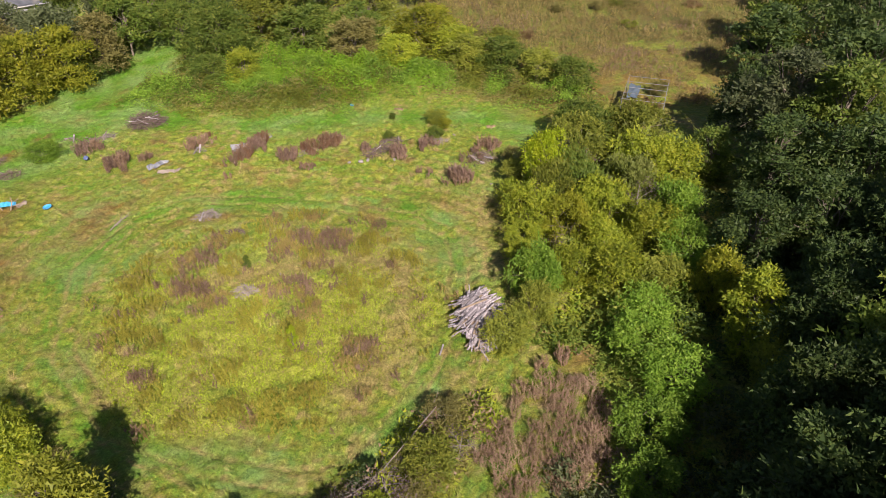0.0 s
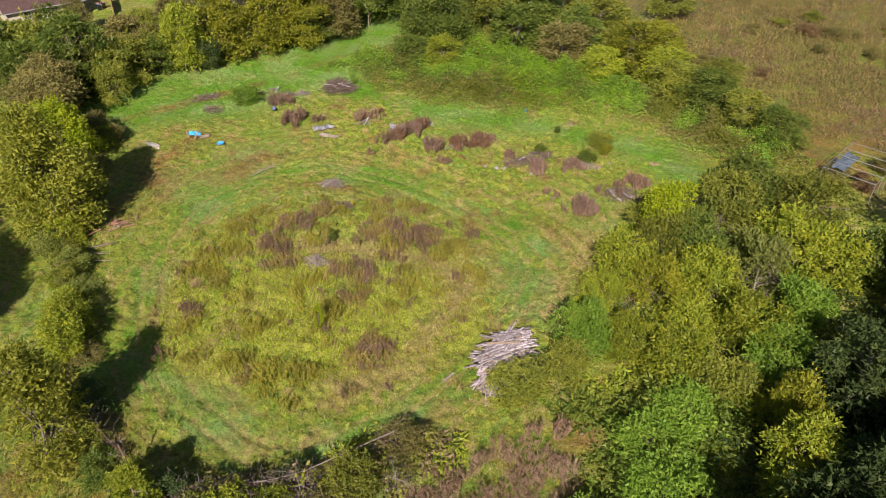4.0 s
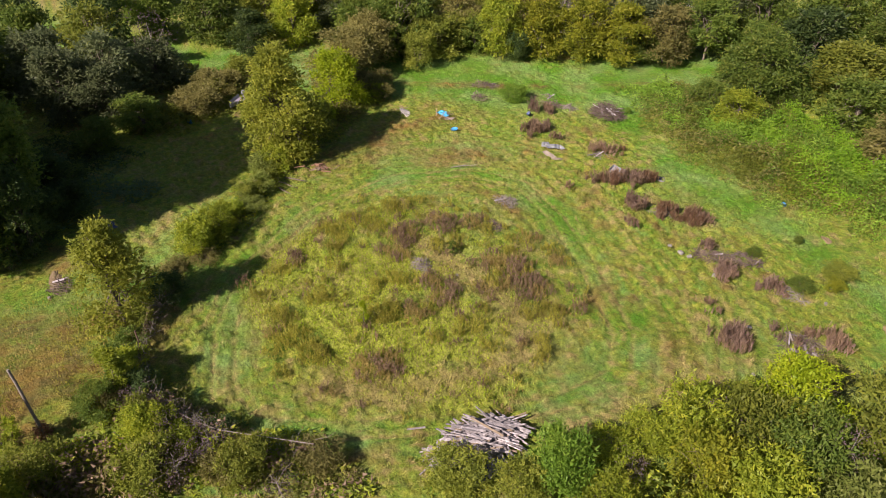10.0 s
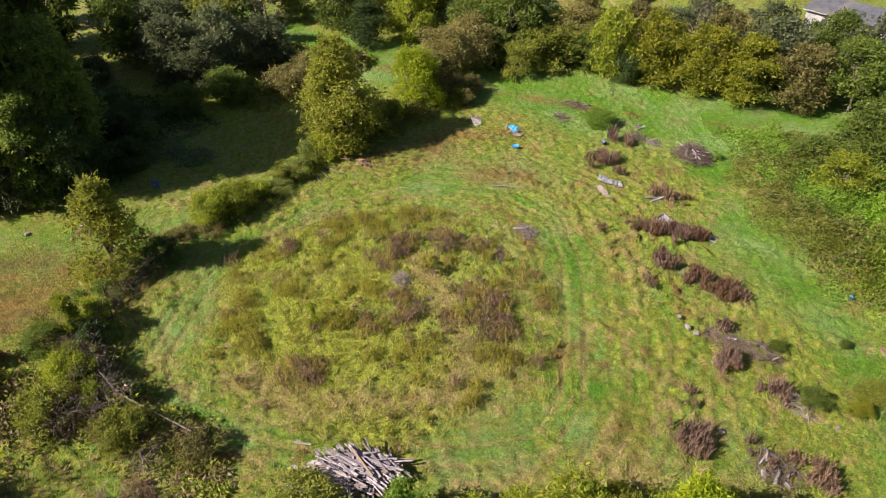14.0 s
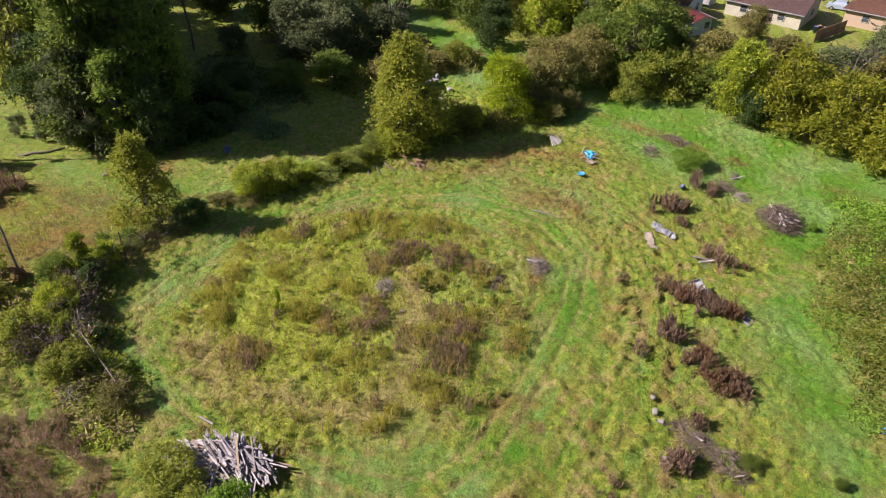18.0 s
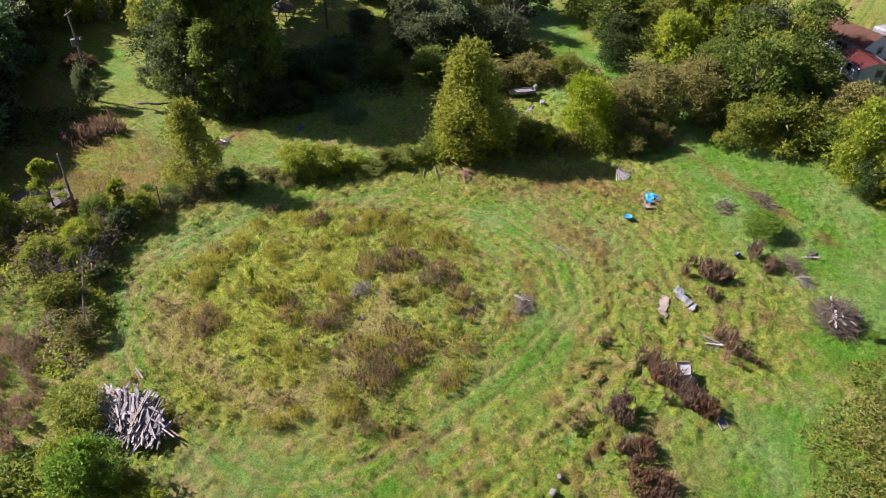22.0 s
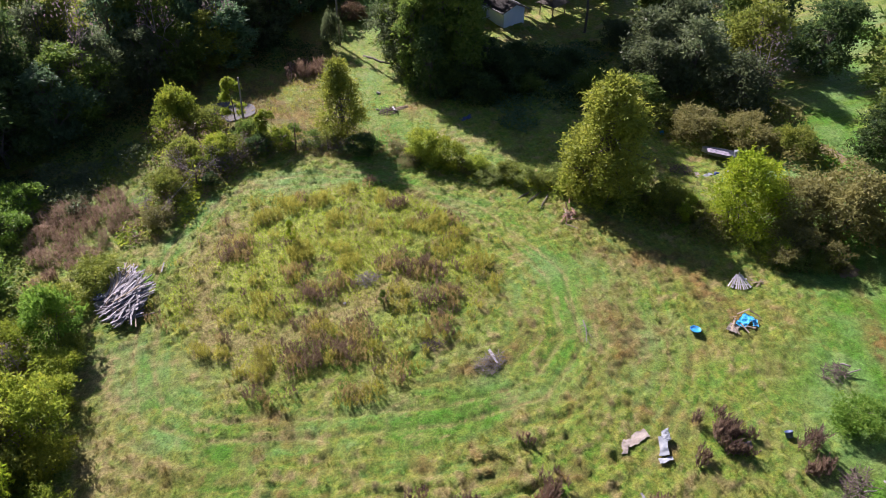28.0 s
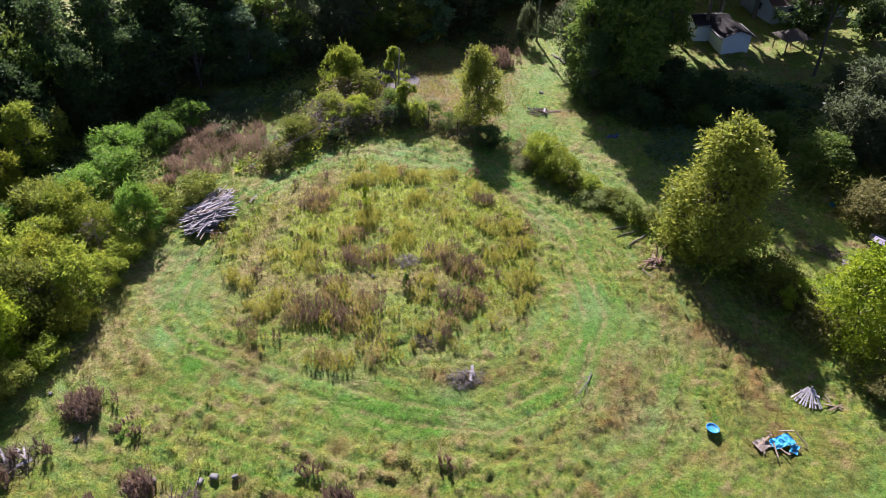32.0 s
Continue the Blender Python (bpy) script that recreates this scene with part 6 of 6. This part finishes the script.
# ---- the old fence, poles and the paved pad ----
fence = thing("chain_link_fence", pose(0, 0, 0), "old chain-link fence sagging under dry vines", "fence")
line = [(-19.6, 23.6), (-17.2, 22.2), (-14.0, 21.4), (-11.0, 21.2), (-8.3, 21.9), (-6.0, 23.4), (-3.9, 25.4), (-0.8, 30.4)]
tops = [1.5, 1.7, 2.9, 1.9, 1.8, 1.8, 1.7, 1.6]
for i, ((x, y), top) in enumerate(zip(line, tops)):
    z = ground_z(x, y)
    bm = bmesh.new()
    bmesh.ops.create_cone(bm, cap_ends=True, segments=8, radius1=0.06, radius2=0.055, depth=top + 0.3, matrix=pose(x, y, z + top / 2 - 0.15, random.uniform(-4, 4), random.uniform(-4, 4), 0))
    part("post", bm, RUST, fence, "rusty steel post" if i < 4 else "")
fr = np.random.default_rng(90)
vines, vine_leaves = [], []
for i, ((ax, ay), (bx, by)) in enumerate(zip(line, line[1:])):
    za, zb = ground_z(ax, ay), ground_z(bx, by)
    ta, tb = min(tops[i], 2.1), min(tops[i + 1], 2.1)
    k = np.linspace(0, 1, 7)[:, None]
    rail = np.array([[ax, ay, za + ta]]) * (1 - k) + np.array([[bx, by, zb + tb]]) * k
    rail[:, 2] -= 0.12 * np.sin(np.pi * k[:, 0]) * (i % 2)
    mesh_part("rail", fast_mesh("rail", *tube(rail, np.full(7, 0.03 if i > 4 else 0.014), 6)), TWIG_GREY if i > 4 else RUST, fence, "bleached top rail" if i > 4 else "")
    wires = []
    length = math.hypot(bx - ax, by - ay)
    for s in np.arange(-ta, length, 0.16):
        for sign in (1, -1):
            u0, u1 = (s, s + ta) if sign > 0 else (s + ta, s)
            p0 = np.array([ax + (bx - ax) * u0 / length, ay + (by - ay) * u0 / length, za + 0.05])
            p1 = np.array([ax + (bx - ax) * u1 / length, ay + (by - ay) * u1 / length, za + ta])
            lo, hi = 0.0, 1.0
            if u1 != u0:
                t0, t1 = sorted(((0 - u0) / (u1 - u0), (length - u0) / (u1 - u0)))
                lo, hi = max(0, t0), min(1, t1)
            if hi > lo:
                wires.append(tube([p0 + (p1 - p0) * lo, p0 + (p1 - p0) * (lo + hi) / 2, p0 + (p1 - p0) * hi], [0.004] * 3, 3))
    mesh_part("wire_netting", fast_mesh("wire_netting", *joined(wires)), RUST, fence)
    for _ in range(int(length * (30, 16, 14, 36, 80, 60, 14)[i])):
        u = fr.random()
        base = np.array([ax + (bx - ax) * u, ay + (by - ay) * u, za + fr.uniform(0.0, 0.85) * ta]) + fr.normal(0, 0.24, 3)
        end = base + np.array([fr.normal(0, 0.5), fr.normal(0, 0.5), fr.uniform(0.0, 0.75)])
        vines.append(tube([base, (base + end) / 2 + fr.normal(0, 0.1, 3), end], [0.016, 0.012, 0.005], 3))
vine_ob = mesh_part("dry_vine", fast_mesh("dry_vine", *joined(vines)), TWIG_GREY)
tagged(vine_ob, "grey-brown dead vines tangled along the old fence", "vines", kind="stuff")

for x, y, top, lean in ((-9.3, 15.0, 5.9, 3),):
    pole = thing("wooden_pole", pose(x, y, ground_z(x, y) - 0.1, lean, -lean, 0), "weathered wooden pole with ivy at its foot", "pole")
    mesh_part("shaft", fast_mesh("shaft", *tube([(0, 0, 0), (0.02, 0, top * 0.4), (0, 0.03, top * 0.8), (0, 0, top)], [0.11, 0.10, 0.09, 0.085], 10)), POLE, pole)
    b = bmesh.new()
    bmesh.ops.create_cone(b, cap_ends=True, segments=10, radius1=0.085, radius2=0.08, depth=0.04, matrix=pose(0, 0, top + 0.015))
    part("cap", b, POLE, pole)
    ir = np.random.default_rng(4)
    n = 500
    a, zz = ir.uniform(0, 2 * np.pi, n), ir.random(n) ** 1.8 * 1.2
    at = np.stack([np.cos(a) * (0.2 + 0.25 * (1.8 - zz) * ir.random(n)), np.sin(a) * (0.2 + 0.25 * (1.8 - zz) * ir.random(n)), zz], -1)
    mesh_part("creeper", fast_mesh("creeper", *leaves(at, ir.normal(size=(n, 3)), 0.16, 0.06, ir)), WEED["red"], pole, "reddened creeper")

# the utility pole on the lane, with a transformer and its wires
power = thing("utility_pole", pose(-23.9, -4.8, ground_z(-23.9, -4.8) - 0.1), "tall wooden utility pole with a grey transformer beside the lane", "utility pole")
mesh_part("shaft", fast_mesh("shaft", *tube([(0, 0, 0), (0.02, 0, 4), (0, 0.02, 8), (0, 0, 11.2)], [0.15, 0.14, 0.12, 0.10], 10)), POLE, power)
b = bmesh.new()
bmesh.ops.create_cone(b, cap_ends=True, segments=14, radius1=0.26, radius2=0.26, depth=0.8, matrix=pose(0.42, 0.1, 7.4))
part("transformer", b, STEEL, power, "grey steel transformer can")
b = bmesh.new()
bmesh.ops.create_cone(b, cap_ends=True, segments=12, radius1=0.2, radius2=0.1, depth=0.25, matrix=pose(-0.7, -0.2, 7.5))
lamp = part("lamp_head", b, STEEL, power)
b = bmesh.new()
box_bm(b, (0.9, 0.05, 0.05), pose(-0.35, -0.1, 7.65, 0, 0, 14))
part("bracket", b, STEEL, power)
b = bmesh.new()
box_bm(b, (1.8, 0.1, 0.12), pose(0, 0.14, 10.6, 0, 0, 35))
part("crossarm", b, POLE, power)
for side in (-0.7, 0.7):
    k = np.linspace(0, 1, 9)[:, None]
    start = np.array([[side * 0.8, side * 0.57, 10.7]])
    span = start * (1 - k) + (start + np.array([[-60, -62, 0]])) * k
    span[:, 2] -= 1.4 * np.sin(np.pi * k[:, 0])
    mesh_part("wire", fast_mesh("wire", *tube(span, np.full(9, 0.012), 4)), RUBBER, power)

pad = bmesh.new()
ring = []
for i in range(20):
    a = i * math.pi / 10
    rad0 = 1 + 0.18 * noise.noise(Vector((math.cos(a) * 1.3, math.sin(a) * 1.3, 4)))
    ring.append(pad.verts.new((-7.4 + 3.6 * rad0 * math.cos(a) - 0.6 * math.sin(a), 10.4 + 2.6 * rad0 * math.sin(a), 0.12)))
top_face = pad.faces.new(ring)
ext = bmesh.ops.extrude_face_region(pad, geom=[top_face])
bmesh.ops.translate(pad, vec=(0, 0, 0.07), verts=[g for g in ext["geom"] if isinstance(g, bmesh.types.BMVert)])
pad_ob = part("paved_pad", pad, ASPHALT)
tagged(pad_ob, "small worn patch of dark asphalt", "pavement", kind="structure")


def soil(x, y, rx, ry, seed, label="patch of bare brown soil"):
    """A worn patch of bare soil that lies on the ground."""
    b = bmesh.new()
    c = b.verts.new((x, y, ground_z(x, y) + 0.07))
    prev = []
    for k in (0.5, 1.0):
        cur = []
        for i in range(18):
            a = i * math.pi / 9
            f = k * (1 + 0.3 * noise.noise(Vector((math.cos(a) * 1.4 + seed, math.sin(a) * 1.4, 0))))
            px0, py0 = x + rx * f * math.cos(a), y + ry * f * math.sin(a)
            cur.append(b.verts.new((px0, py0, ground_z(px0, py0) + (0.06 if k < 1 else -0.08))))
        for i in range(18):
            if prev:
                b.faces.new((prev[i], prev[(i + 1) % 18], cur[(i + 1) % 18], cur[i]))
            else:
                b.faces.new((c, cur[i], cur[(i + 1) % 18]))
        prev = cur
    ob = part("bare_soil", b, EARTH)
    tagged(ob, label, "soil", kind="structure")


for i, (x, y, rx, ry) in enumerate(((-5.8, 79.0, 0.8, 0.5), (5.0, 73.6, 0.9, 0.5), (-26.6, 15.4, 1.5, 0.7), (-67.5, 38.5, 1.2, 2.6), (-55.0, 54.5, 1.4, 1.2), (-62, 3, 1.6, 0.8), (-63.5, 9.5, 1.0, 2.0))):
    soil(x, y, rx, ry, i)


# ---- buildings beyond the trees ----
def window(parent, m, w, h):
    """A framed window set in a wall; m lies on the wall's face, z outwards."""
    b = bmesh.new()
    for sx, sy, px0, py0 in ((w + 0.14, 0.08, 0, h / 2 + 0.03), (w + 0.14, 0.08, 0, -h / 2 - 0.03), (0.08, h, -w / 2 - 0.03, 0), (0.08, h, w / 2 + 0.03, 0), (w, 0.04, 0, 0)):
        box_bm(b, (sx, sy, 0.08), pose(px0, py0, 0.02))
    frame_ob = part("window_frame", b, WHITE, parent)
    frame_ob.matrix_basis = m
    b = bmesh.new()
    box_bm(b, (w, h, 0.02), pose(0, 0, 0.005))
    part("pane", b, GLASS, frame_ob)


def house(name, x, y, rz, length, width, eave, ridge, wall_mat, roof_mat, label, category, windows=2, hip=0.0, door=True):
    t = thing(name, pose(x, y, 0, 0, 0, rz), label, category)
    L, W = length / 2, width / 2
    b = bmesh.new()
    lo = [b.verts.new(p) for p in ((-L, -W, -0.3), (L, -W, -0.3), (L, W, -0.3), (-L, W, -0.3))]
    hi = [b.verts.new(p) for p in ((-L, -W, eave), (L, -W, eave), (L, W, eave), (-L, W, eave))]
    for i in range(4):
        b.faces.new((lo[i], lo[(i + 1) % 4], hi[(i + 1) % 4], hi[i]))
    if not hip:
        for s, i, j in ((-1, 3, 0), (1, 1, 2)):
            top = b.verts.new((s * L, 0, ridge - 0.12))
            b.faces.new((hi[i], hi[j], top))
    part("wall", b, wall_mat, t)
    b = bmesh.new()
    o = 0.45
    e = [b.verts.new(p) for p in ((-L - o, -W - o, eave - 0.1), (L + o, -W - o, eave - 0.1), (L + o, W + o, eave - 0.1), (-L - o, W + o, eave - 0.1))]
    r0, r1 = b.verts.new((-L - o + hip, 0, ridge)), b.verts.new((L + o - hip, 0, ridge))
    b.faces.new((e[0], e[1], r1, r0))
    b.faces.new((e[2], e[3], r0, r1))
    if hip:
        b.faces.new((e[1], e[2], r1))
        b.faces.new((e[3], e[0], r0))
    bmesh.ops.solidify(b, geom=b.faces[:], thickness=0.12)
    part("roof", b, roof_mat, t)
    for s in (-1, 1):
        b = bmesh.new()
        box_bm(b, (length + 0.9, 0.1, 0.14), pose(0, s * (W + 0.5), eave - 0.14))
        part("gutter", b, WHITE, t)
    for s in (-1, 1):
        for k in range(windows):
            u = (k + 0.5) / windows * length - L
            window(t, pose(u, s * (W + 0.01), eave * 0.58, -90 * s, 0, 0), 0.9, 1.0)
        if windows:
            window(t, pose(s * (L + 0.01), 0.9, eave * 0.58, 90, 0, 90 * s), 0.8, 0.9)
    if door:
        b = bmesh.new()
        box_bm(b, (0.9, 0.06, 2.0), pose(L * 0.2, -W - 0.02, 0.95), 0.01)
        d = part("door", b, ROOF_PLUM, t)
        b = bmesh.new()
        bmesh.ops.create_uvsphere(b, u_segments=8, v_segments=6, radius=0.05, matrix=pose(L * 0.2 + 0.35, -W - 0.09, 0.95))
        part("handle", b, STEEL, d)
    return t


house("house", -97.0, 80.0, 65.6, 11.5, 9.0, 2.4, 4.6, SIDING, ROOF_PLUM, "low cream house with a brown shingle gable roof", "house")
house("house", -97.0, 97.5, 65.6, 12, 9.0, 2.5, 4.6, BRICK, ROOF_RED, "low brick house with a reddish hipped roof", "house", 2, 3.0)
house("house", -93.8, 65.0, 60, 7, 5.2, 2.5, 3.8, SHED_BLUE, ROOF_RED, "pale blue outbuilding with a red-brown roof", "outbuilding", 1, 0.0)
house("shed", -86.0, 67.6, 40, 4.8, 3.4, 2.3, 2.9, SHED_BLUE, ROOF_METAL, "small pale blue shed with a red metal roof", "shed", 1, 0.0, False)
house("warehouse", -70.5, 113.5, 35, 12, 8, 3.6, 5.0, WHITE, GREY_SHEET, "white building with a grey metal roof", "building", 2)
house("shed", -48.7, -6.5, 104, 4.0, 3.6, 2.3, 3.1, SHED_WHITE, ROOF_DARK, "whitish blue garden shed in shade", "shed", 0, 0.0, False)
house("shed", -46.3, -10.0, 14, 4.4, 3.4, 2.4, 3.0, SHED_WHITE, ROOF_DARK, "whitish blue garden shed beside another", "shed", 0, 0.0, False)
house("house", -60, -22, 20, 12, 8, 2.6, 4.6, SHED_BLUE, ROOF_PLUM, "pale blue house in the shade of trees", "house", 2)

gazebo = thing("gazebo", pose(-56.2, -6.6, 0, 0, 0, 25), "small open shelter with a tan hipped roof", "gazebo")
for sx in (-1, 1):
    for sy in (-1, 1):
        b = bmesh.new()
        box_bm(b, (0.12, 0.12, 2.1), pose(sx * 1.4, sy * 1.2, 1.0), 0.01)
        part("post", b, BOARD_TAN, gazebo)
b = bmesh.new()
e = [b.verts.new(p) for p in ((-1.9, -1.7, 2.0), (1.9, -1.7, 2.0), (1.9, 1.7, 2.0), (-1.9, 1.7, 2.0))]
r0, r1 = b.verts.new((-0.5, 0, 2.95)), b.verts.new((0.5, 0, 2.95))
for f in ((e[0], e[1], r1, r0), (e[1], e[2], r1), (e[2], e[3], r0, r1), (e[3], e[0], r0)):
    b.faces.new(f)
bmesh.ops.solidify(b, geom=b.faces[:], thickness=0.08)
part("roof", b, SAND, gazebo)

camper = thing("camper", pose(-98.5, 69.0, 0, 0, 0, 60), "white camper trailer parked behind houses", "camper")
b = bmesh.new()
box_bm(b, (5.0, 2.2, 2.0), pose(0, 0, 1.6), 0.18)
part("body", b, WHITE, camper)
for s in (-1, 1):
    window(camper, pose(0.8, s * 1.11, 1.8, -90 * s, 0, 0), 1.2, 0.6)
    b = bmesh.new()
    bmesh.ops.create_cone(b, cap_ends=True, segments=16, radius1=0.33, radius2=0.33, depth=0.22, matrix=pose(-0.3, s * 0.95, 0.33, 90, 0, 0))
    part("wheel", b, RUBBER, camper)

car = thing("car", pose(-102.4, 91.2, 0, 0, 0, 70), "silver-blue car parked on the grass", "car")
b = bmesh.new()
outline = [(-2.2, 0.35), (-2.2, 0.85), (-1.6, 0.95), (-1.1, 1.42), (0.5, 1.45), (1.15, 0.98), (2.1, 0.82), (2.25, 0.4)]
left = [b.verts.new((x, -0.85 if z < 1 else -0.68, z)) for x, z in outline]
right = [b.verts.new((x, 0.85 if z < 1 else 0.68, z)) for x, z in outline]
for i in range(8):
    b.faces.new((left[i], left[(i + 1) % 8], right[(i + 1) % 8], right[i]))
b.faces.new(left)
b.faces.new(right)
part("body", b, CAR_PAINT, car)
for x0, x1, z0, z1, nm in ((-1.58, -1.13, 0.99, 1.40, "rear_window"), (0.54, 1.12, 1.41, 1.01, "windscreen")):
    b = bmesh.new()
    vs = [b.verts.new(p) for p in ((x0, -0.62, z0 + 0.02), (x1, -0.58, z1 + 0.02), (x1, 0.58, z1 + 0.02), (x0, 0.62, z0 + 0.02))]
    b.faces.new(vs)
    bmesh.ops.solidify(b, geom=b.faces[:], thickness=0.02)
    part(nm, b, GLASS, car)
for x in (-1.35, 1.35):
    for s in (-1, 1):
        b = bmesh.new()
        bmesh.ops.create_cone(b, cap_ends=True, segments=16, radius1=0.32, radius2=0.32, depth=0.22, matrix=pose(x, s * 0.8, 0.32, 90, 0, 0))
        w = part("tyre", b, RUBBER, car)
        b = bmesh.new()
        bmesh.ops.create_cone(b, cap_ends=True, segments=12, radius1=0.19, radius2=0.19, depth=0.03, matrix=pose(x, s * 0.925, 0.32, 90, 0, 0))
        part("rim", b, STEEL, w)

board_fence = thing("board_fence", pose(-89.0, 87.5, 0, 0, 0, 141), "dark brown board fence between two gardens", "fence")
picket = board_mesh("picket", 1.7, 0.22, 0.03)
for i in range(34):
    mesh_part("picket", picket, BOARD_RED, board_fence).matrix_basis = pose(-4 + i * 0.24, 0, 0.82, 0, 90, 90)
for z in (0.4, 1.35):
    b = bmesh.new()
    box_bm(b, (8.3, 0.05, 0.09), pose(0, 0.05, z))
    part("rail", b, BOARD_RED, board_fence)
for i, (x, y) in enumerate(((-90.0, 85.6), (-91.0, 86.2), (-90.4, 86.9))):
    bucket(x, y, 0.33, 0.9, (NAVY, BOARD_RED, ROOF_PLUM)[i], "tall refuse bin on the lawn behind the house")

# ---- steel shelter frame in the northern hedge ----
shelter = thing("shelter_frame", pose(23.9, 79.2, 0, 0, 0, 71), "bare steel shelter frame with torn bluish plastic cover", "shelter")
for i in range(5):
    x = -3.6 + 1.8 * i
    for y0 in (-2.4, 2.4):
        b = bmesh.new()
        box_bm(b, (0.045, 0.045, 2.0), pose(x, y0, 1.0))
        part("post", b, STEEL, shelter)
    b = bmesh.new()
    box_bm(b, (0.045, 4.9, 0.045), pose(x, 0, 2.03))
    part("rafter", b, STEEL, shelter)
for y0 in (-2.4, 2.4):
    b = bmesh.new()
    box_bm(b, (7.4, 0.04, 0.04), pose(0, y0, 1.97))
    part("rail", b, STEEL, shelter)
crumpled("cover", 4.0, 1.3, 0.16, plain("faded_blue_plastic", (0.06, 0.085, 0.12), (0.10, 0.135, 0.17), 2, 0.6), shelter, "torn faded blue plastic cover", 31, 16, 1.2).matrix_basis = pose(-0.8, 1.35, 1.98, 4, 0, 0)
